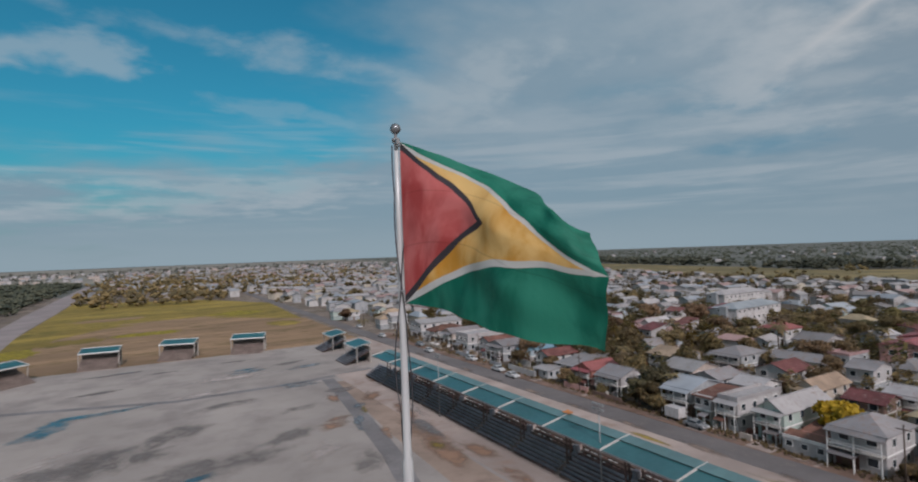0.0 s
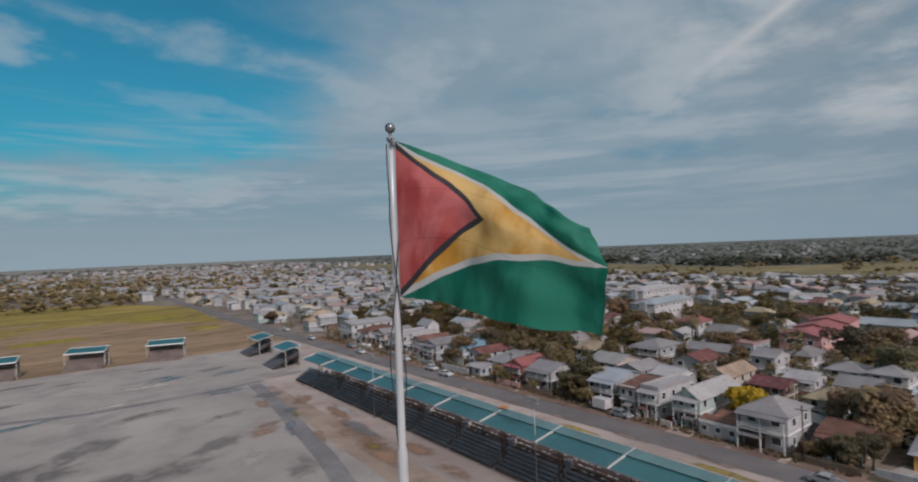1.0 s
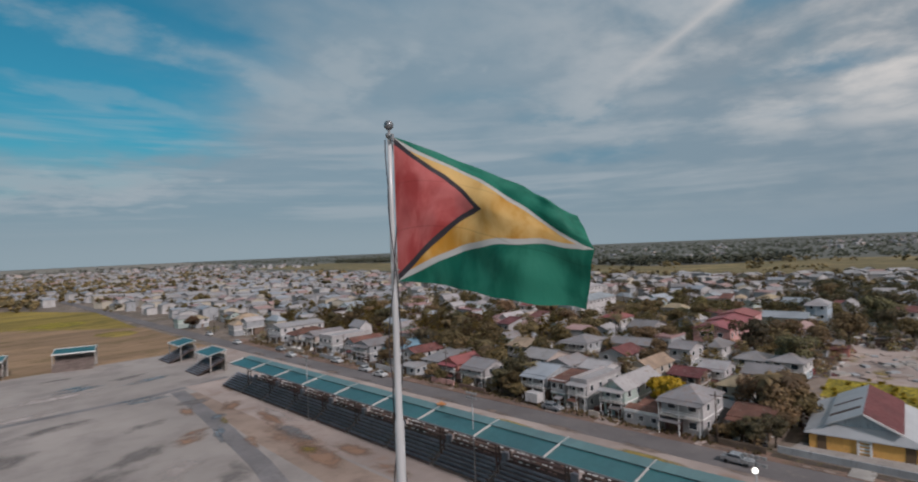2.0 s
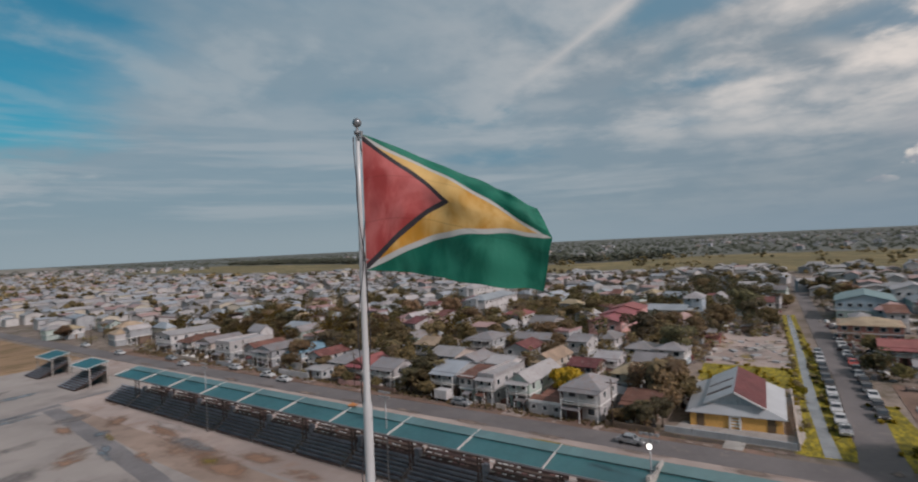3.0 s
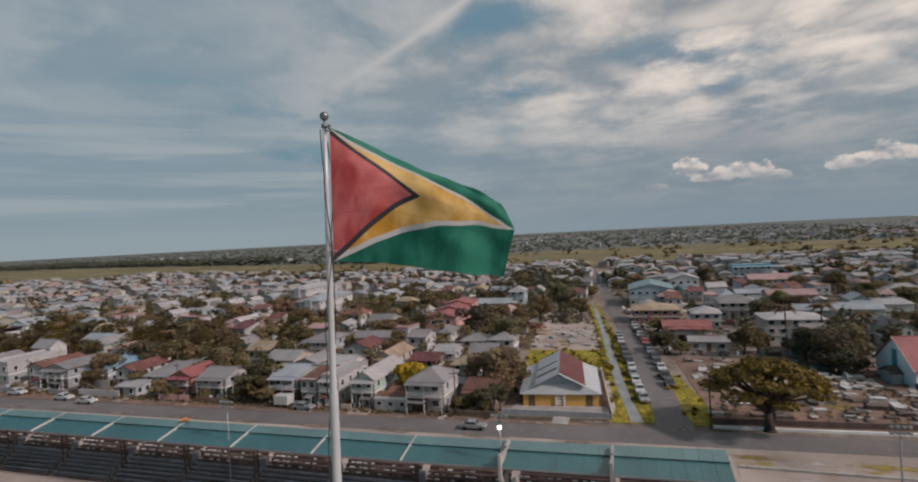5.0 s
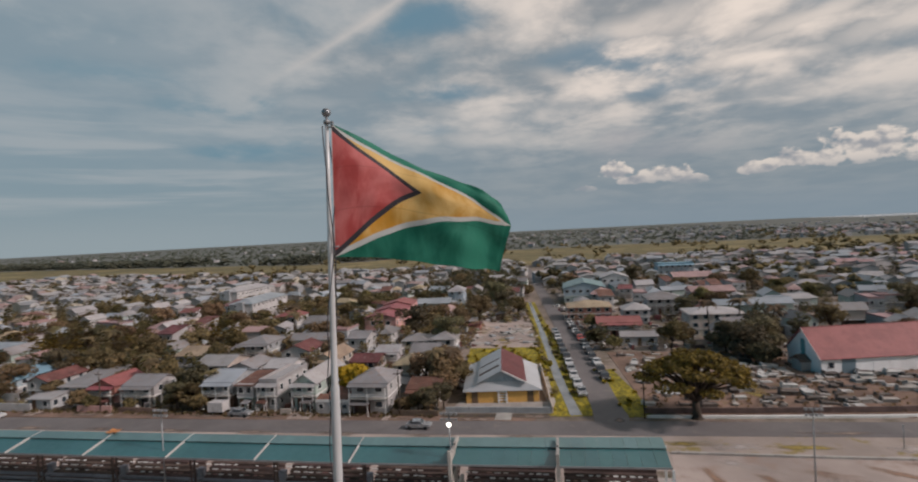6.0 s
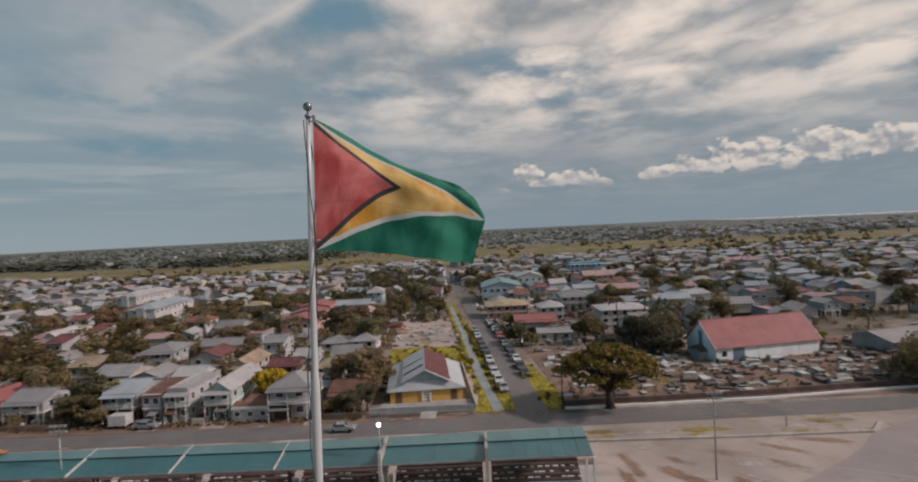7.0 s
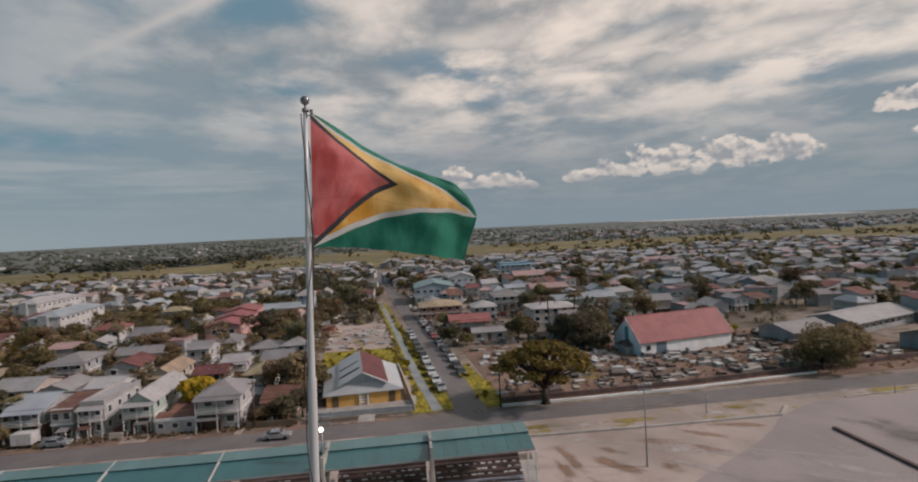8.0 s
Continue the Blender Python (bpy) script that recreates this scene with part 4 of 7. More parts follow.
def rib_parts(parent, y):
    L = []
    bm = slab(bmesh.new(), [(48.7, y - 0.06, 7.66), (51.3, y - 0.06, 8.16), (51.3, y + 0.06, 8.16), (48.7, y + 0.06, 7.66)], 0.24)
    slab(bm, [(51.3, y - 0.06, 8.16), (54.0, y - 0.06, 8.54), (54.0, y + 0.06, 8.54), (51.3, y + 0.06, 8.16)], 0.24)
    L.append(part("rib_beam", bm, BEAM, parent, "off-white roof beam"))
    L.append(part("front_post", boxes((52.9, y - 0.09, 0, 53.1, y + 0.09, 8.1)), DARKWOOD, parent))
    L.append(part("rear_post", boxes((53.6, y - 0.09, 0, 53.78, y + 0.09, 8.2)), DARKWOOD, parent))
    L.append(part("aisle_block", boxes((54.6, y - 0.4, 1.6, 55.3, y + 0.4, 3.6), (53.9, y - 0.4, 1.2, 54.6, y + 0.4, 2.5)), BENCH, parent, "blue-grey stair block"))
    for s in (-0.48, 0.48):
        bm = tube(bmesh.new(), [(50.9, y + s, 1.25, 0.03), (54.2, y + s, 3.1, 0.03)], 6)
        for k in range(4):
            x = 50.9 + k * 1.1
            tube(bm, [(x, y + s, 0.2 + 0.55 * k, 0.025), (x, y + s, 1.25 + 0.617 * k, 0.025)], 6)
        L.append(part("aisle_rail", bm, STEEL, parent, "grey steel aisle rail"))
    return L


def repeat(first, parent, step, times):
    for k in range(1, times):
        for o in first:
            c = again(o.name.split(".")[0], o, parent, Matrix.Translation((0, step * k, 0)))
            if "label" in o:
                c["label"] = o["label"]


for k, (sa, sb) in enumerate(((0.9, 0.55), (0.55, 0.25), (0.25, 0.0))):
    bay_parts(stand, FIRST + k * BAY, FIRST + (k + 1) * BAY, sa, sb)
repeat(bay_parts(stand, FIRST + 3 * BAY, FIRST + 4 * BAY), stand, BAY, BAYS - 3)
bench_rows(stand, 51.0, 7, FIRST + BAYS * BAY, FIRST + BAYS * BAY + 11.5, 7)
ribs = rib_parts(stand, FIRST + 3 * BAY)
repeat(ribs, stand, BAY, BAYS - 2)
for k in (1, 2):
    y = FIRST + k * BAY
    part("rib_pylon", boxes((48.7, y - 0.16, 6.0, 49.3, y + 0.16, 9.0), (49.3, y - 0.14, 7.75, 51.8, y + 0.14, 8.5), (51.8, y - 0.14, 8.2, 53.9, y + 0.14, 8.8)), CONCRETE, stand, "tall weathered concrete pylon")
    part("pylon_wall", boxes((49.2, y - 0.2, 0, 51.8, y + 0.2, 6.4), (51.8, y - 0.2, 0, 55.5, y + 0.2, 3.6)), CONCRETE, stand)
part("end_post", boxes((49.2, FIRST - 0.12, 0, 49.45, FIRST + 0.12, 7.4)), TRIM, stand)
part("end_post", boxes((53.6, FIRST - 0.12, 0, 53.82, FIRST + 0.12, 8.2)), TRIM, stand)


TIER = surface("bare_timber_tiers", (0.27, 0.215, 0.19), 0.9, vary=0.2, large=0.4, small=2, tint=0.1)


def small_stand(m, bench=BENCH, tread=DARKWOOD):
    s = thing("small_stand", m, "small open stand with green roof and bench tiers", "grandstand", "small stands round the field")
    y0, y1 = -5.7, 5.7
    roof_sheets("roof_sheet", -2.4, 5.05, 2.6, 6.05, y0, y1, STANDROOF, s)
    part("front_fascia", boxes((-2.5, y0, 4.8, -2.4, y1, 5.15)), TRIM, s, "white fascia")
    part("rear_fascia", boxes((2.6, y0, 5.85, 2.7, y1, 6.22)), TRIM, s, "white fascia")
    for y in (y0 + 0.2, y1 - 0.2):
        part("end_beam", slab(bmesh.new(), [(-2.5, y - 0.12, 5.17), (2.7, y - 0.12, 6.21), (2.7, y + 0.12, 6.21), (-2.5, y + 0.12, 5.17)], 0.2), BEAM, s)
        for x in (-1.9, 2.2):
            part("post", boxes((x - 0.12, y - 0.12, 0, x + 0.12, y + 0.12, 5.1 if x < 0 else 5.85)), CONCRETE, s)
    for r in range(11):
        part("bench", boxes((-5.4 + 0.7 * r, y0 + 0.4, 0.5 + 0.32 * r, -4.95 + 0.7 * r, y1 - 0.4, 0.56 + 0.32 * r)), bench, s)
        part("tread", boxes((-5.3 + 0.7 * r, y0 + 0.4, 0.1 + 0.32 * r, -4.6 + 0.7 * r, y1 - 0.4, 0.2 + 0.32 * r)), tread, s)
        part("riser", boxes((-5.3 + 0.7 * r, y0 + 0.4, 0.32 * r - 0.14, -5.22 + 0.7 * r, y1 - 0.4, 0.1 + 0.32 * r)), tread, s)
    part("back_wall", boxes((2.6, y0 + 0.3, 0, 2.75, y1 - 0.3, 4.6)), CONCRETE, s)
    return s


first = small_stand(pose(56.4, 165, 0))
copy_thing(first, pose(57.2, 192, 0))
first = small_stand(pose(-13.5, 210, 0, 0, 0, 82), TIER, TIER)
for m in (pose(9, 211, 0, 0, 0, 70), pose(31, 207.5, 0, 0, 0, 72), pose(-35.5, 196, 0, 0, 0, 135)):
    copy_thing(first, m)


# ---- floodlights ----
def floodlight(x, y, h, lit):
    f = thing("floodlight_mast", pose(x, y, 0), "slim grey floodlight mast with a lamp cluster", "floodlight", "floodlight masts")
    part("mast", tube(bmesh.new(), [(0, 0, 0, 0.11), (0, 0, h, 0.06)], 12), STEEL, f)
    part("crossarm", boxes((-0.05, -0.95, h - 0.1, 0.05, 0.95, h), (-0.05, -0.95, h - 0.75, 0.05, 0.95, h - 0.65)), STEEL, f)
    for i in range(8):
        yy, zz = -0.8 + 0.53 * (i % 4), h - 0.05 - 0.65 * (i // 4)
        bm = bmesh.new()
        box(bm, -0.30, yy - 0.15, zz - 0.12, -0.08, yy + 0.15, zz + 0.15)
        box(bm, -0.08, yy - 0.06, zz - 0.06, 0.02, yy + 0.06, zz + 0.06)
        part("lamp_head", bm, LAMPBOX, f)
    if lit:
        bm = bmesh.new()
        bmesh.ops.create_uvsphere(bm, u_segments=16, v_segments=10, radius=0.24)
        for v in bm.verts:
            v.co = Vector((v.co.x - 0.25, v.co.y, v.co.z + h - 1.25))
        glow = bpy.data.materials.new("lit_bulb")
        glow.use_nodes = True
        w = Net(glow.node_tree)
        e = w.add("ShaderNodeEmission")
        e.inputs[0].default_value, e.inputs[1].default_value = (1, 0.95, 0.85, 1), 4.0
        w.put(w.add("ShaderNodeOutputMaterial").inputs[0], e.outputs[0])
        part("lit_lamp", bm, glow, f, "glowing white lamp")
    return f


floodlight(50.3, 17.3, 12.7, True)
floodlight(50.3, 53.0, 12.7, False)
floodlight(50.3, 98.0, 12.7, False)
floodlight(58.6, -22.4, 10.8, False)

# ---- houses ----
WINDOWS = {}


def window(parent, x, y, z, w, h, face, split=True):
    """A framed window on a wall that faces -x, +x, -y or +y: frame with sill, and its pane as a part of its own where it shows."""
    key = (round(w, 1), round(h, 1), split)
    if key not in WINDOWS:
        t = 0.09
        fr = bmesh.new()
        rings = [[fr.verts.new((x, sy * (w / 2 + e), sz * (h / 2 + e))) for sy, sz in ((-1, -1), (1, -1), (1, 1), (-1, 1))] for x, e in ((0.02, t), (-0.08, t), (-0.08, 0), (0.02, 0))]
        for ra, rb in zip(rings, rings[1:]):
            for i in range(4):
                fr.faces.new([ra[i], ra[(i + 1) % 4], rb[(i + 1) % 4], rb[i]])
        me = []
        for nm, bm, mt in (("window", fr, TRIM), ("pane", boxes((-0.03, -w / 2, -h / 2, 0.01, w / 2, h / 2)), GLASS)):
            d = bpy.data.meshes.new(nm)
            bm.to_mesh(d)
            bm.free()
            d.materials.append(mt)
            me.append(d)
        if not split:
            bm = bmesh.new()
            bm.from_mesh(me[0])
            k = len(bm.faces)
            bm.from_mesh(me[1])
            bm.faces.ensure_lookup_table()
            for f in bm.faces[k:]:
                f.material_index = 1
            bm.to_mesh(me[0])
            bm.free()
            me[0].materials.append(GLASS)
        WINDOWS[key] = me
    turn = {"-x": 0, "+x": 180, "-y": 90, "+y": -90}[face]
    f = new("window", WINDOWS[key][0])
    f.parent, f.matrix_basis = parent, pose(x, y, z, 0, 0, turn)
    if not split:
        return
    g = new("pane", WINDOWS[key][1])
    g.parent = f


def roof_mesh(kind, x0, x1, y0, y1, z, rise, over=0.42):
    """Roof sheets over a rectangle with its eaves at z."""
    bm = bmesh.new()
    a, b, c, d = x0 - over, x1 + over, y0 - over, y1 + over
    e = z - over * rise / ((y1 - y0) / 2)
    xm, ym, top = (x0 + x1) / 2, (y0 + y1) / 2, z + rise
    if kind == "gable_x":
        slab(bm, [(a, c, e), (b, c, e), (b, ym, top), (a, ym, top)], 0.14)
        slab(bm, [(a, ym, top), (b, ym, top), (b, d, e), (a, d, e)], 0.14)
        box(bm, a, ym - 0.15, top - 0.05, b, ym + 0.15, top + 0.05)
    elif kind == "gable_y":
        e = z - over * rise / ((x1 - x0) / 2)
        slab(bm, [(a, c, e), (xm, c, top), (xm, d, top), (a, d, e)], 0.14)
        slab(bm, [(xm, c, top), (b, c, e), (b, d, e), (xm, d, top)], 0.14)
        box(bm, xm - 0.15, c, top - 0.05, xm + 0.15, d, top + 0.05)
    elif kind == "hip":
        e = z - 0.15
        if x1 - x0 > y1 - y0:
            p, q = (x0 + (y1 - y0) / 2, ym, top), (x1 - (y1 - y0) / 2, ym, top)
            slab(bm, [(a, c, e), (b, c, e), q, p], 0.14)
            slab(bm, [(b, d, e), (a, d, e), p, q], 0.14)
            slab(bm, [(a, d, e), (a, c, e), p], 0.14)
            slab(bm, [(b, c, e), (b, d, e), q], 0.14)
        else:
            p, q = (xm, y0 + (x1 - x0) / 2, top), (xm, y1 - (x1 - x0) / 2, top)
            slab(bm, [(a, d, e), (a, c, e), p, q], 0.14)
            slab(bm, [(b, c, e), (b, d, e), q, p], 0.14)
            slab(bm, [(a, c, e), (b, c, e), p], 0.14)
            slab(bm, [(b, d, e), (a, d, e), q], 0.14)
    elif kind == "shed":
        slab(bm, [(a, c, z - 0.1), (b, c, z + rise), (b, d, z + rise), (a, d, z - 0.1)], 0.16)
    else:
        slab(bm, [(a + over, c + over, z + 0.25), (b - over, c + over, z + 0.25), (b - over, d - over, z + 0.25), (a + over, d - over, z + 0.25)], 0.3)
        for q in ((a + over, c + over, b - over, c + over + 0.2), (a + over, d - over - 0.2, b - over, d - over), (a + over, c + over + 0.2, a + over + 0.2, d - over - 0.2)):
            box(bm, q[0], q[1], z + 0.25, q[2], q[3], z + 0.7)
    return bm


def walls(x0, x1, y0, y1, z0, z1, kind, rise):
    bm = boxes((x0, y0, z0, x1, y1, z1))
    xm, ym = (x0 + x1) / 2, (y0 + y1) / 2
    if kind == "gable_x":
        for xa, xb in ((x0, x0 + 0.2), (x1 - 0.2, x1)):
            p = [[bm.verts.new(v) for v in ((x, y0, z1), (x, y1, z1), (x, ym, z1 + rise - 0.16))] for x in (xa, xb)]
            bm.faces.new(p[0])
            bm.faces.new(p[1][::-1])
    elif kind == "gable_y":
        for ya, yb in ((y0, y0 + 0.2), (y1 - 0.2, y1)):
            p = [[bm.verts.new(v) for v in ((x0, y, z1), (x1, y, z1), (xm, y, z1 + rise - 0.16))] for y in (ya, yb)]
            bm.faces.new(p[0])
            bm.faces.new(p[1][::-1])
    elif kind == "shed":
        p = [[bm.verts.new(v) for v in ((x0, y, z1), (x1, y, z1), (x1, y, z1 + rise - 0.1))] for y in (y0, y1)]
        for q in p:
            bm.faces.new(q)
    return bm


SAY = {"zinc": "grey zinc roof", "white": "white sheet roof", "rust": "rusted brown roof", "red": "red roof", "tan": "tan roof", "faded": "faded red roof", "pale": "pale blue-grey roof", "teal": "teal roof", "blue": "blue roof"}


def house(x, y, w, d, h, wall="white", roof="zinc", kind="gable_x", rise=1.6, floors=2, stilts=False, veranda=0, lower=None, turn=0, full=True):
    """A house whose front faces -x with its front middle at (x, y): width w along y, depth d along x, eaves at h."""
    words = ("raised " if stilts else "") + ("two-storey " if floors == 2 else "three-storey " if floors == 3 else "low ") + (wall if wall != "wood" else "bare timber") + " house with " + SAY[roof]
    if veranda:
        words += " and front veranda"
    t = thing("house", pose(x, y, 0, 0, 0, turn), words, "house", "houses of the town")
    fh = h / floors
    y0, y1 = -w / 2, w / 2
    if floors > 1:
        if stilts:
            part("lower_wall", boxes((d * 0.45, y0 + 0.4, 0, d - 0.2, y1 - 0.4, fh)), WALL[lower or wall], t)
            for px in (0.15, d * 0.3):
                for py in (y0 + 0.2, 0, y1 - 0.2):
                    part("stilt", boxes((px - 0.13, py - 0.13, 0, px + 0.13, py + 0.13, fh)), TRIM, t)
        else:
            # Default grey paints in the shade of open lower floors.
            part("lower_wall", boxes((0.1, y0 + 0.1, 0, d - 0.1, y1 - 0.1, fh)), WALL[lower or "grey"], t)
        z0 = fh
        part("floor_band", boxes((-0.08, y0 - 0.08, fh - 0.12, d + 0.08, y1 + 0.08, fh + 0.12)), TRIM, t)
    else:
        z0 = 0
    part("wall", walls(0, d, y0, y1, z0 + (0.12 if floors > 1 else 0), h, kind, rise), WALL[wall], t)
    part("roof", roof_mesh(kind, 0, d, y0, y1, h, rise), ROOF[roof], t)
    if veranda:
        bm = boxes((-veranda, y0, z0 + 0.0, -0.08, y1, z0 + 0.14))
        part("veranda_floor", bm, CONCRETE, t)
        slab_ = slab(bmesh.new(), [(-veranda - 0.3, y0 - 0.3, h - 0.55), (-0.02, y0 - 0.3, h - 0.12), (-0.02, y1 + 0.3, h - 0.12), (-veranda - 0.3, y1 + 0.3, h - 0.55)], 0.1)
        part("veranda_roof", slab_, ROOF[roof], t)
        n = max(2, int(w / 2.5))
        for i in range(n + 1):
            yy = y0 + 0.1 + (w - 0.2) * i / n
            part("veranda_post", boxes((-veranda + 0.02, yy - 0.07, 0, -veranda + 0.16, yy + 0.07, h - 0.5)), TRIM, t)
        bm = bmesh.new()
        for zz in (0.55, 0.95):
            box(bm, -veranda + 0.03, y0, z0 + zz, -veranda + 0.1, y1, z0 + zz + 0.1)
        for i in range(int(w / 0.35)):
            yy = y0 + 0.17 + 0.35 * i
            box(bm, -veranda + 0.05, yy - 0.03, z0 + 0.14, -veranda + 0.09, yy + 0.03, z0 + 0.95)
        part("veranda_rail", bm, TRIM, t)
    # Awning and dark panel are added to suggest shaded ground-floor recesses.
    if full and x < 96 and floors == 2 and not stilts:
        lo, hi = (y0 + 0.2, y0 + w * 0.55) if int(y) % 2 else (y1 - w * 0.55, y1 - 0.2)
        part("awning", slab(bmesh.new(), [(-1.7 - veranda * 0.3, lo, fh - 0.75), (0.08, lo, fh - 0.35), (0.08, hi, fh - 0.35), (-1.7 - veranda * 0.3, hi, fh - 0.75)], 0.08), ROOF["rust" if int(y) % 3 == 0 else "zinc"], t, "sheet awning over the entrance")
        for py in (lo + 0.1, hi - 0.1):
            part("awning_post", boxes((-1.6 - veranda * 0.3, py - 0.05, 0, -1.5 - veranda * 0.3, py + 0.05, fh - 0.8)), TRIM, t)
        part("shutter_door", boxes((0.03, lo + 0.3, 0.02, 0.13, hi - 0.3, fh - 0.9)), DOOR, t, "dark brown panel in place of a shaded recess")
    for f in range(floors):
        zc = f * fh + fh * 0.55
        if f == 0 and stilts and floors > 1:
            continue
        if f == 0 and not full:
            part("door", boxes((0.02, -0.5, 0.05, 0.12, 0.5, 2.1)), DOOR, t)
            continue
        n = max(2, int(w / 2.6))
        for i in range(n):
            yy = y0 + w * (i + 0.5) / n
            if f == 0 and i == n // 2:
                part("door", boxes((0.02, yy - 0.5, 0.05, 0.12, yy + 0.5, 2.1)) if floors > 1 else boxes((-0.06, yy - 0.5, 0.05, 0.02, yy + 0.5, 2.1)), DOOR, t)
            else:
                window(t, 0 if f or floors == 1 else 0.1, yy, zc, 1.3 if w > 6 else 1.0, 1.1, "-x", full and x < 120)
        if full or f:
            m = max(2, int(d / 3.2)) if full else 2
            for i in range(m):
                xx = d * (i + 0.5) / m
                e = 0 if f or floors == 1 else 0.1
                if y > -5:
                    window(t, xx, y0 + e, zc, 1.0, 1.1, "-y", full and x < 100)
                if full and y < 8:
                    window(t, xx, y1 - e, zc, 1.0, 1.1, "+y", False)
    return t


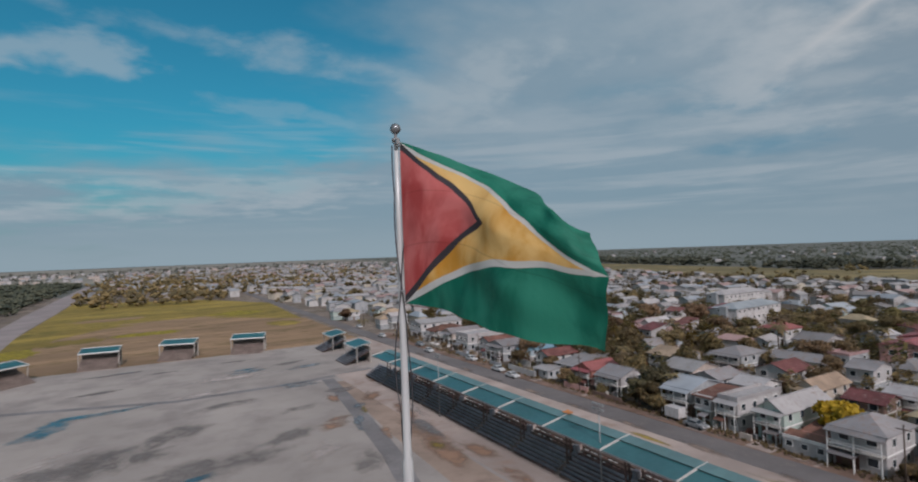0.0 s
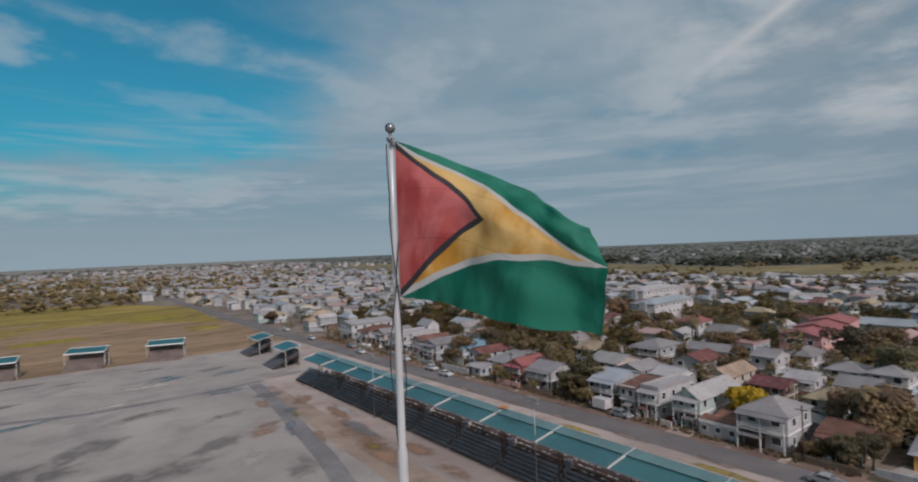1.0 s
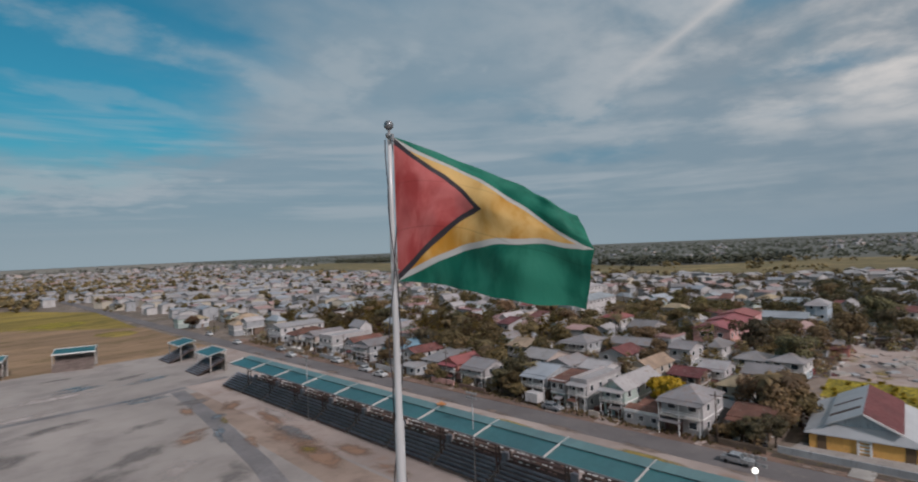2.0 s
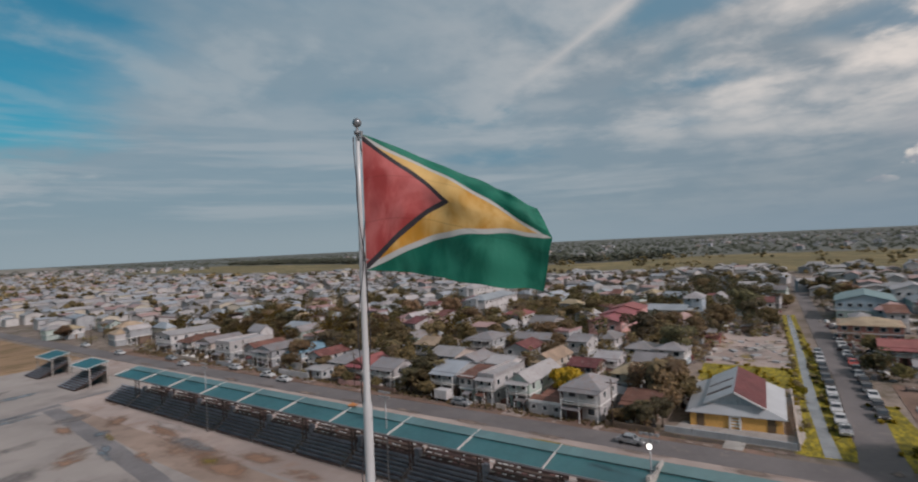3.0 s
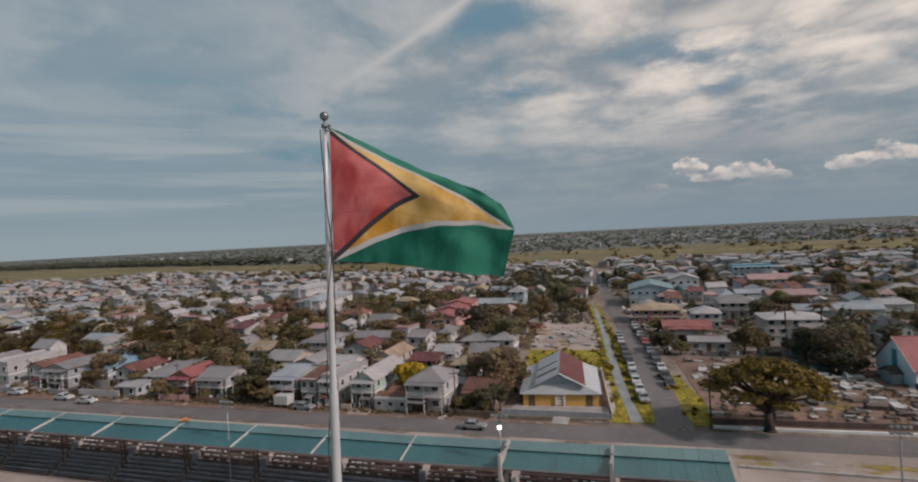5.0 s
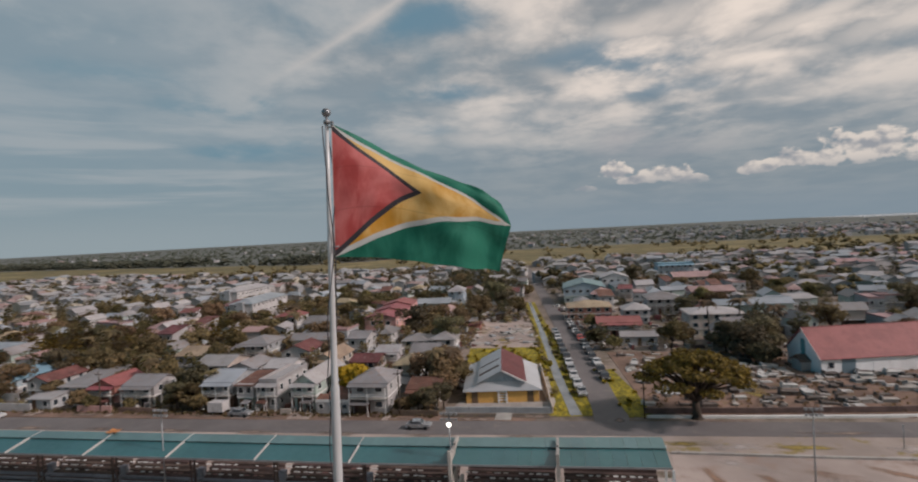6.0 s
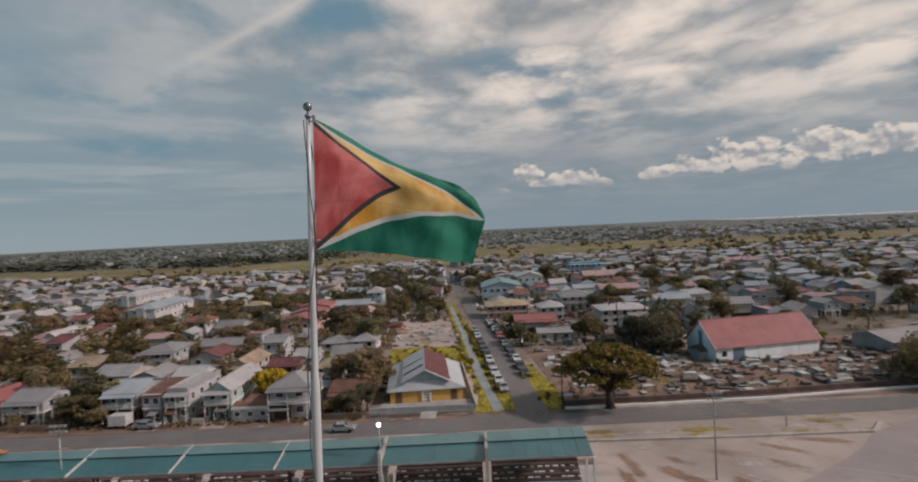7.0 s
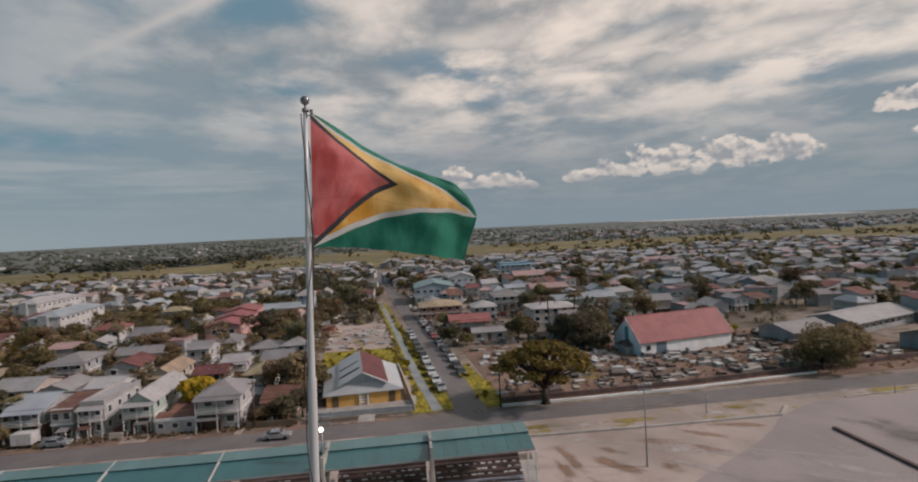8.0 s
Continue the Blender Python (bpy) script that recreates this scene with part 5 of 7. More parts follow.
# houses that front the road and the ones close behind them
PLOTS = [
    # x, y, w, d, h, wall, roof, kind, rise, floors, stilts, veranda, lower
    (88.6, 71.6, 5.8, 9.5, 5.4, "grey", "pale", "gable_y", 1.3, 2, False, 1.4, "wood"),
    (87.8, 65.6, 3.4, 8, 5.0, "white", "rust", "shed", 0.7, 2, False, 0, "green"),
    (88.0, 60.8, 3.8, 13, 5.3, "white", "white", "flat", 0.3, 2, False, 1.0, None),
    (88.6, 53.6, 4.5, 14, 5.2, "green", "white", "gable_x", 1.6, 2, False, 1.2, "green"),
    (86.8, 40.0, 7.0, 8.5, 5.8, "white", "zinc", "hip", 1.6, 2, False, 1.4, "white"),
    (88.6, 46.6, 4.0, 8, 3.0, "red", "rust", "shed", 1.2, 1, False, 0, None),
    (91.0, 31.0, 5.8, 8.5, 3.4, "wood", "rust", "gable_y", 1.0, 2, False, 1.2, "wood"),
    (89.0, 90.0, 6.8, 7.5, 4.5, "white", "zinc", "gable_y", 1.3, 2, True, 1.2, None),
    (89.6, 99.0, 5.4, 8.5, 4.3, "red", "red", "gable_x", 1.3, 2, False, 1.2, "pink"),
    (91.0, 107.8, 6.5, 12, 3.6, "white", "zinc", "shed", 1.6, 2, False, 0, "wood"),
    (86.6, 111.5, 5.5, 4, 2.4, "grey", "white", "shed", 0.5, 1, False, 0, None),
    (95.0, 129.3, 5.0, 14, 4.2, "blue", "blue", "gable_x", 1.4, 2, False, 1.2, "white"),
    (93.5, 119.5, 5.6, 10, 4.0, "white", "rust", "gable_x", 1.2, 2, False, 0, None),
    (90.5, 137.8, 7.5, 12, 4.8, "grey", "zinc", "gable_x", 1.2, 2, False, 1.4, "grey"),
    (92.5, 147.5, 6, 11, 4.4, "white", "rust", "gable_x", 1.2, 2, False, 0, "white"),
    (90.5, 158.5, 8.0, 15, 5.2, "white", "white", "flat", 0.3, 2, False, 0, None),
    (92.0, 171, 7, 12, 4.6, "cream", "zinc", "gable_x", 1.3, 2, True, 1.4, None),
    (92.0, 182, 7, 12, 4.5, "white", "rust", "hip", 1.3, 2, False, 1.4, None),
    (91.5, 197, 11, 18, 5.6, "white", "white", "gable_x", 1.0, 2, False, 0, None),
    (101.5, 66.4, 5.6, 8, 4.8, "white", "white", "gable_y", 1.1, 2, False, 0, None),
    (101.5, 75.0, 6.2, 8, 4.8, "white", "zinc", "gable_x", 1.2, 2, False, 1.2, None),
    (108.0, 58.2, 4.8, 11, 4.9, "cream", "tan", "gable_x", 1.4, 2, False, 1.0, None),
    (110.5, 49.8, 6.4, 7, 3.8, "wood", "rust", "gable_y", 1.1, 2, False, 0, "wood"),
    (106.0, 38.4, 6.0, 7.5, 4.2, "cream", "tan", "hip", 1.5, 2, False, 0, None),
    (117.5, 46.6, 5.2, 6.5, 4.5, "white", "white", "gable_y", 1.0, 2, False, 1.0, None),
    (120.0, 38.0, 6.6, 7.5, 3.8, "grey", "zinc", "gable_y", 1.4, 2, False, 0, "wood"),
    (132.0, 36.2, 6.8, 7.5, 4.4, "white", "white", "hip", 1.3, 2, False, 0, "blue"),
    (133.0, 43.8, 7.0, 7.5, 3.9, "grey", "zinc", "hip", 1.3, 2, False, 0, "wood"),
    (125.5, 86.5, 8.2, 10, 5.2, "grey", "zinc", "hip", 1.3, 2, False, 1.4, None),
    (113.0, 96.0, 8.0, 10, 5.0, "white", "tan", "gable_y", 1.4, 2, False, 0, None),
    (128.0, 58.0, 5.0, 8, 5.8, "white", "zinc", "gable_y", 1.2, 2, False, 0, None),
    (118.0, 70.5, 7.5, 9, 4.8, "white", "rust", "gable_x", 1.4, 2, False, 0, None),
    (104.0, 84.0, 8.0, 9, 4.8, "cream", "white", "gable_y", 1.4, 2, False, 0, None),
    (165.0, 98.0, 8.0, 9, 6.2, "white", "red", "hip", 1.8, 2, False, 0, None),
    (158.0, 84.0, 8.0, 11, 5.0, "white", "zinc", "gable_y", 1.6, 2, False, 0, None),
    (181.5, -4.4, 14.5, 12, 4.6, "red", "tan", "hip", 1.6, 2, False, 0, "red"),
    (220.0, -4.5, 16.3, 22, 7.0, "blue", "teal", "gable_x", 2.0, 2, False, 0, "green"),
    (153.5, -11.2, 12, 9, 4.2, "red", "red", "gable_y", 1.0, 2, False, 2.0, "red"),
    (172.5, -18.6, 8, 9, 4.8, "white", "white", "hip", 1.6, 2, False, 0, None),
    (151.5, -37.0, 14, 11, 6.4, "cream", "white", "hip", 1.2, 3, False, 0, "cream"),
    (141.0, -15.0, 9, 6, 2.6, "white", "white", "gable_y", 0.8, 1, False, 0, None),
    (190.0, -30.0, 11, 10, 6.0, "white", "zinc", "hip", 1.6, 2, False, 1.5, None),
    (205.0, -50.0, 15, 10, 6.0, "pink", "faded", "gable_y", 1.4, 2, False, 0, "pink"),
    (300.0, -56.0, 18, 12, 9.0, "blue", "blue", "flat", 1.0, 3, False, 2.0, "blue"),
    (270.0, -58.0, 18, 12, 5.0, "cream", "faded", "gable_y", 2.0, 2, False, 0, "pink"),
    (254.0, -20.0, 12, 14, 7.5, "white", "white", "gable_x", 2.0, 2, False, 0, None),
    (140.0, 55.5, 6.0, 9, 4.6, "white", "zinc", "hip", 1.4, 2, False, 0, None),
    (208.0, 46.5, 6.0, 7, 8.8, "blue", "white", "hip", 1.6, 3, False, 1.2, "blue"),
]
for p in PLOTS:
    house(*p)


CHAPELWHITE = surface("white_chapel_paint", (0.80, 0.80, 0.80), 0.7, vary=0.07, large=0.4, stain=(0.5, 0.5, 0.49), stain_at=(0.6, 0.8), stretch=(1, 1, 0.3))


def pink_block():
    b = thing("apartment_block", pose(156.0, 61.0, 0, 0, 0, 3), "stepped pink apartment block with red roofs", "apartment building")
    for k in range(3):
        x0 = 11.2 * k
        part("wall", walls(x0, x0 + 10.9, -5, 5, 0, 6.6 + 0.5 * k, "gable_x", 1.2), WALL["pink"], b)
        part("roof", roof_mesh("gable_x", x0, x0 + 10.7, -5, 5, 6.6 + 0.5 * k, 1.2), ROOF["red"], b, "red sheet roof")
        for zc in (1.6, 4.8):
            for i in range(3):
                window(b, x0 + 1.8 + 3.4 * i, -5, zc, 1.2, 1.2, "-y")
    for zc in (1.6, 4.8):
        for yy in (-2.4, 0, 2.4):
            window(b, 0, yy, zc, 1.3, 1.2, "-x")


pink_block()


def annex(x, y, w, d, h):
    t = thing("annex", pose(x, y, 0), "low white annex with a rusted lean-to roof by the road", "annex")
    part("wall", walls(0, d, -w / 2, w / 2, 0, h, "shed", 0.5), WALL["white"], t)
    part("roof", roof_mesh("shed", 0.1, d, -w / 2, w / 2, h, 0.5, 0.2), ROOF["rust"], t)
    part("parapet", boxes((-0.12, -w / 2 - 0.05, h - 0.35, -0.002, w / 2 + 0.05, h + 0.15)), TRIM, t)
    for i in range(3):
        window(t, 0, -w / 2 + 1.0 + (w - 2) * i / 2, h * 0.55, 0.9, 0.8, "-x", False)


annex(86.2, 47.0, 6.6, 2.3, 2.5)


def white_block(x, y, w, d, h, turn, roof):
    b = thing("apartment_block", pose(x, y, 0, 0, 0, turn), "tall white apartment block with a " + SAY[roof], "apartment building")
    part("wall", boxes((0, -w / 2, 0, d, w / 2, h)), WALL["white"], b)
    part("roof", roof_mesh("hip", 0, d, -w / 2, w / 2, h, 1.6), ROOF[roof], b)
    part("stair_tower", boxes((-1.2, -1.4, 0, 1.4, 1.4, h + 0.6)), WALL["grey"], b)
    for f in range(3):
        zc = 2.2 + f * (h - 0.6) / 3
        for i in range(int(w / 3) - 1):
            window(b, 0, -w / 2 + 4.2 + 2.8 * i, zc, 0.9, 0.9, "-x", False)
        for i in range(int(d / 3.2)):
            window(b, 1.6 + 3.2 * i, -w / 2, zc, 0.9, 0.9, "-y", False)


white_block(183, 126, 9.5, 30, 8.8, 3, "pale")
white_block(222, 157, 9, 30, 9.6, 0, "white")


# ---- ochre hall ----
HALLROOF = surface("white_hall_roof", (0.43, 0.44, 0.45), 0.5, vary=0.08, large=0.2, small=1.6, stain=(0.40, 0.38, 0.36), stain_at=(0.58, 0.78), bump=0.02)


def hall():
    t = thing("hall", pose(93.4, 16.3, 0, 0, 0, 6), "low ochre hall with white roof and raised red ridge panel", "hall")
    w, d = 13.6, 18
    y0, y1 = -w / 2, w / 2
    part("wall", boxes((0, y0, 0, d, y1, 2.55)), WALL["yellow"], t)
    part("gable", walls(0.3, d - 0.05, -4.2, 4.2, 2.6, 4.0, "gable_x", 2.1), WALL["blue"], t, "pale blue-white gable")
    bm = slab(bmesh.new(), [(-0.5, y0 - 0.6, 2.40), (d + 0.6, y0 - 0.8, 2.40), (d + 0.6, -3.9, 3.95), (0.25, -3.9, 3.95)], 0.14)
    slab(bm, [(0.25, 3.9, 3.95), (d + 0.6, 3.9, 3.95), (d + 0.6, y1 + 0.8, 2.40), (-0.5, y1 + 0.6, 2.40)], 0.14)
    slab(bm, [(-0.5, y1 + 0.6, 2.40), (-0.5, y0 - 0.6, 2.40), (0.25, -3.9, 3.95), (0.25, 3.9, 3.95)], 0.14)
    part("roof", bm, HALLROOF, t)
    bm = slab(bmesh.new(), [(-0.6, -4.6, 3.98), (d + 0.6, -4.6, 3.98), (d + 0.6, 0, 6.25), (-0.6, 0, 6.25)], 0.14)
    part("red_ridge_roof", bm, MAROON, t, "dark red ridge panel")
    bm = slab(bmesh.new(), [(-0.6, 0, 6.25), (d + 0.6, 0, 6.25), (d + 0.6, 4.6, 3.98), (-0.6, 4.6, 3.98)], 0.14)
    part("white_ridge_roof", bm, HALLROOF, t)
    part("barge_board", slab(bmesh.new(), [(-0.72, -4.6, 4.0), (-0.6, -4.6, 4.0), (-0.6, 0, 6.3), (-0.72, 0, 6.3)], 0.3), TRIM, t, "white barge board")
    for xa, xb in ((3.6, 4.7), (9.5, 10.0)):
        part("roof_slot", slab(bmesh.new(), [(xa, 0.5, 6.10), (xb, 0.5, 6.10), (xb, 4.4, 4.17), (xa, 4.4, 4.17)], 0.1), DARKWOOD, t, "dark clerestory slot")
    for yy in (-5.2, -2.4, 2.4, 5.2):
        if yy in (-5.2, 5.2):
            part("door", boxes((-0.07, yy - 0.6, 0, 0.03, yy + 0.6, 2.2)), DOOR, t)
    part("door_column", boxes((-0.3, -0.9, 0, 0.05, -0.6, 2.5), (-0.3, 0.6, 0, 0.05, 0.9, 2.5)), TRIM, t)
    for i in range(4):
        part("louvre", boxes((-0.12, -0.6, 0.4 + 0.5 * i, 0.04, 0.6, 0.62 + 0.5 * i)), TRIM, t)
    for i in range(4):
        window(t, 2 + 4 * i, y0, 1.6, 1.4, 1.1, "-y")


hall()
DRAINMUD = surface("drain_mud", (0.075, 0.058, 0.046), 0.9, vary=0.35, large=0.3, small=1.5, stain=(0.13, 0.105, 0.05), stain_at=(0.52, 0.68))
sheet("hall_yard", [(87.6, 7.2), (94, 6.6), (118, 9.0), (118, 12), (94, 8), (94, 24.6), (87.4, 25.5)], 0.05, CONCRETE, "pale concrete yard round the hall", "pavement", th=0.08)
strip("hall_wall", [(87.6, 26), (87.9, 7.4)], 0.3, 1.0, WALL["grey"], "low weathered wall before the hall", "wall", th=1.0)
strip("hall_side_wall", [(87.9, 7.0), (119, 10.2)], 0.25, 1.1, WALL["cream"], "low wall beside the hall", "wall", th=1.1)
strip("hall_drain", [(86.0, 26.5), (86.3, 7.5)], 1.7, 0.016, DRAINMUD, "dark weedy drain before the hall", "drain", th=0.05)
sheet("hall_bridge", [(84, 14), (88.4, 14), (88.4, 16.8), (84, 16.8)], 0.09, CONCRETE, "pale concrete bridge slab to the hall", "pavement", th=0.12)


# ---- chapel ----


def chapel():
    t = thing("chapel", pose(112.3, -46.0, 0, 0, 0, 11.5), "white gabled chapel with a steep red roof", "chapel")
    w, L = 11.0, 26.0
    part("wall", walls(0, w, -L, 0, 0, 3.6, "gable_y", 5.0), CHAPELWHITE, t, "white painted wall")
    e, top = 3.6 - 0.5 * 5.0 / (w / 2), 8.6
    part("front_roof", slab(bmesh.new(), [(-0.5, -L - 0.5, e), (w / 2, -L - 0.5, top), (w / 2, 0.5, top), (-0.5, 0.5, e)], 0.14), ROOF["red"], t, "faded red sheet roof")
    part("rear_roof", slab(bmesh.new(), [(w / 2 + 0.002, -L - 0.5, top), (w + 0.5, -L - 0.5, e), (w + 0.5, 0.5, e), (w / 2 + 0.002, 0.5, top)], 0.14), ROOF["red"], t)
    part("ridge_cap", boxes((w / 2 - 0.15, -L - 0.5, top - 0.05, w / 2 + 0.15, 0.5, top + 0.05)), ROOF["red"], t)
    for y in (-L - 0.56, 0.5):
        part("barge_board", slab(bmesh.new(), [(-0.5, y, e + 0.06), (w / 2, y, top + 0.06), (w / 2, y + 0.06, top + 0.06), (-0.5, y + 0.06, e + 0.06)], 0.26), TRIM, t, "white barge board")
    part("tall_window", boxes((w / 2 - 0.7, 0.01, 2.4, w / 2 + 0.7, 0.06, 6.2)), surface("teal_glass", (0.12, 0.3, 0.33), 0.3, vary=0.2), t, "tall teal window")
    part("porch", boxes((3.2, 0.0, 0, 6.4, 2.0, 2.2)), WALL["white"], t)
    part("porch_roof", roof_mesh("gable_y", 3.2, 6.4, 0.1, 2.0, 2.2, 0.9, 0.3), DARKWOOD, t, "dark porch roof")
    part("side_door", boxes((-0.06, -7.0, 0.1, 0.02, -4.2, 2.9)), surface("blue_grey_shutter", (0.12, 0.17, 0.2), 0.6, vary=0.2), t, "blue-grey shutter door")
    for i in range(4):
        part("wall_panel", boxes((-0.04, -13.4 - 3.4 * i, 0.5, 0.02, -10.6 - 3.4 * i, 2.9)), CHAPELWHITE, t, "plain white panel")
    window(t, 0, -2.0, 1.8, 1.2, 1.2, "-x")


chapel()


def shed(x, y, w, d, h, turn, roof, rise):
    t = thing("shed", pose(x, y, 0, 0, 0, turn), "long open shed with " + SAY[roof], "shed")
    part("wall", walls(0.3, d - 0.3, -w / 2 + 0.3, w / 2 - 0.3, 0, h, "gable_y", rise), WALL["grey"], t)
    part("roof", roof_mesh("gable_y", 0, d, -w / 2, w / 2, h, rise, 0.8), ROOF[roof], t)
    for i in range(int(w / 3)):
        window(t, 0.3, -w / 2 + 2 + 3 * i, h * 0.55, 1.3, 1.0, "-x")


shed(116, -92, 14, 10, 2.8, 16, "zinc", 1.4)
shed(122, -118, 28, 13, 3.2, 20, "white", 1.6)
shed(100, -118, 24, 9, 3.2, 18, "tan", 1.4)


# ---- graves ----
def grave(x, y, turn, size, tall, shade, rng):
    words = ("white" if shade == 0 else "grey weathered" if shade == 1 else "dark stained") + (" raised tomb in the cemetery" if tall else " low grave slab in the cemetery")
    mt = (PALESTONE, CONCRETE, OLDSTONE)[shade]
    l, w = 2.5 * size, 1.15 * size
    if tall:
        bm = boxes((-l / 2, -w / 2, -0.1, l / 2, w / 2, 0.55 * size), (-l / 2 - 0.1, -w / 2 - 0.1, 0.55 * size, l / 2 + 0.1, w / 2 + 0.1, 0.65 * size))
        hs = boxes((l / 2 - 0.2, -w / 2 + 0.1, 0.65 * size, l / 2, w / 2 - 0.1, 1.05 * size))
    else:
        bm = boxes((-l / 2, -w / 2, -0.1, l / 2, w / 2, 0.24), (-l / 2 + 0.15, -w / 2 + 0.15, 0.24, l / 2 - 0.15, w / 2 - 0.15, 0.32))
        hs = boxes((l / 2, -w / 2, 0, l / 2 + 0.14, w / 2, 0.6))
    g = link("grave", bm, mt)
    g.matrix_world = pose(x, y, 0, rng.uniform(-3, 3), rng.uniform(-3, 3), turn)
    tagged(g, words, "grave", "graves in the cemetery")
    part("headstone", hs, mt, g)


PALESTONE = surface("whitewashed_stone", (0.50, 0.49, 0.47), 0.9, vary=0.15, large=0.5, small=2.5, stain=(0.28, 0.25, 0.22), stain_at=(0.52, 0.7), tint=0.2)
OLDSTONE = surface("old_dark_stone", (0.12, 0.10, 0.09), 0.95, vary=0.3, large=0.6, small=3, stain=(0.22, 0.19, 0.16), stain_at=(0.55, 0.7))
rng = random.Random(5)
cos_c, sin_c = math.cos(radians(11.5)), math.sin(radians(11.5))
count = 0
while count < 330:
    x, y = rng.uniform(91, 132), rng.uniform(-100, -9)
    lx, ly = (x - 112.3) * cos_c + (y + 46) * sin_c, -(x - 112.3) * sin_c + (y + 46) * cos_c
    if -1 < lx < 13 and -28 < ly < 4:
        continue
    if x < 91 + max(0, (-y - 40) * 0.12) or (x > 120 and y > -45 and rng.random() < 0.7) or (x - 86) ** 2 + (y + 16) ** 2 < 16:
        continue
    grave(x, y, rng.choice((90, 90, 90, 0)) + rng.uniform(-10, 10), rng.uniform(0.6, 1.25), rng.random() < 0.5, rng.choice((0, 0, 1, 1, 1, 2, 2, 2)), rng)
    count += 1


# ---- trees ----
def leaf_cloud(bm, centre, rad, n, size, rng, flat=0.75):
    """Small leaf clumps through a lump of the crown, thick at its skin."""
    cx, cy, cz = centre
    for _ in range(n):
        d = Vector((rng.gauss(0, 1), rng.gauss(0, 1), rng.gauss(0, 1) * flat)).normalized()
        r = rad * rng.uniform(0.45, 1.08) ** 0.6
        c = Vector((cx + d.x * r, cy + d.y * r, cz + d.z * r * flat))
        s = size * rng.uniform(0.5, 1.35)
        nrm = (d + Vector((rng.uniform(-1, 1), rng.uniform(-1, 1), rng.uniform(-0.4, 1)))).normalized()
        q = nrm.to_track_quat("Z", "Y")
        a0 = rng.uniform(0, 6.28)
        k = rng.choice((4, 5))
        vs = [bm.verts.new(c + q @ Vector((s * rng.uniform(0.6, 1.2) * math.cos(a0 + 6.283 * i / k), s * rng.uniform(0.6, 1.2) * math.sin(a0 + 6.283 * i / k), s * rng.uniform(-0.3, 0.3)))) for i in range(k)]
        bm.faces.new(vs)


def tree(x, y, h, spread, leaf, seed, n=900, size=0.4, base=0.35, label="", lumps=9, flat=0.7, dome=False, stout=1.0):
    rng = random.Random(seed)
    t = thing("tree", pose(x, y, 0), label or "broad olive-brown leafy tree among the houses", "tree", "trees")
    tr = bmesh.new()
    fork = h * base
    r0 = (0.028 * h + 0.08) * stout
    bend = rng.uniform(-0.3, 0.3)
    tube(tr, [(0, 0, -0.1, r0 * 1.5), (0, 0, 0.5, r0), (bend * 0.5, 0, fork * 0.6, r0 * 0.8), (bend, 0.1, fork, r0 * 0.7)], 9)
    heads = []
    for i in range(lumps):
        a = 6.283 * i / lumps + rng.uniform(-0.4, 0.4)
        rr = spread * rng.uniform(0.25, 0.68) if i else 0
        zz = h * rng.uniform(base + 0.18, 0.86) if i else h * 0.82
        if dome and i:
            rr = spread * 0.86 * (i / lumps) ** 0.55
            a = 2.39996 * i
            zz = h * (0.90 - 0.46 * (rr / spread) ** 2.2 + rng.uniform(-0.11, 0.04))
        heads.append((rr * math.cos(a), rr * math.sin(a), zz))
    for hx, hy, hz in heads:
        tube(tr, [(bend, 0.1, fork * 0.92, r0 * 0.45), (bend + hx * 0.45, 0.1 + hy * 0.45, fork + (hz - fork) * 0.6, r0 * 0.28), (hx, hy, hz, r0 * 0.1)], 6)
    part("trunk", tr, BARK, t)
    cr = bmesh.new()
    for hx, hy, hz in heads:
        leaf_cloud(cr, (hx, hy, hz), spread * (rng.uniform(0.17, 0.25) if dome else rng.uniform(0.32, 0.46)), n // lumps, size, rng, flat)
    part("crown", cr, LEAF[leaf], t)
    return t


def palm(x, y, h, seed):
    rng = random.Random(seed)
    t = thing("palm_tree", pose(x, y, 0), "slender coconut palm with drooping fronds", "palm tree", "palms")
    lean = rng.uniform(-0.8, 0.8)
    part("trunk", tube(bmesh.new(), [(0, 0, -0.1, 0.22), (lean * 0.2, 0, h * 0.4, 0.15), (lean, 0.1, h, 0.12)], 8), BARK, t)
    cr = bmesh.new()
    for i in range(17):
        a = 6.283 * i / 17 + rng.uniform(-0.2, 0.2)
        lift, length = rng.uniform(-0.1, 1.0), rng.uniform(2.4, 3.4)
        prev = None
        for k in range(8):
            s = k / 7
            px, pz = length * s * (1 - 0.15 * s), lift * length * 0.5 * s - 1.5 * s * s * (1.3 - lift * 0.4)
            wd = 0.5 * math.sin(3.14 * min(s * 0.9 + 0.12, 1)) + 0.04
            c = Vector((lean + math.cos(a) * px, 0.1 + math.sin(a) * px, h + pz))
            sd = Vector((-math.sin(a), math.cos(a), 0))
            row = [cr.verts.new(c + sd * wd - Vector((0, 0, wd * 0.45))), cr.verts.new(c), cr.verts.new(c - sd * wd - Vector((0, 0, wd * 0.45)))]
            if prev:
                cr.faces.new([prev[0], prev[1], row[1], row[0]])
                cr.faces.new([prev[1], prev[2], row[2], row[1]])
            prev = row
    part("crown", cr, LEAF[4], t)
    return t


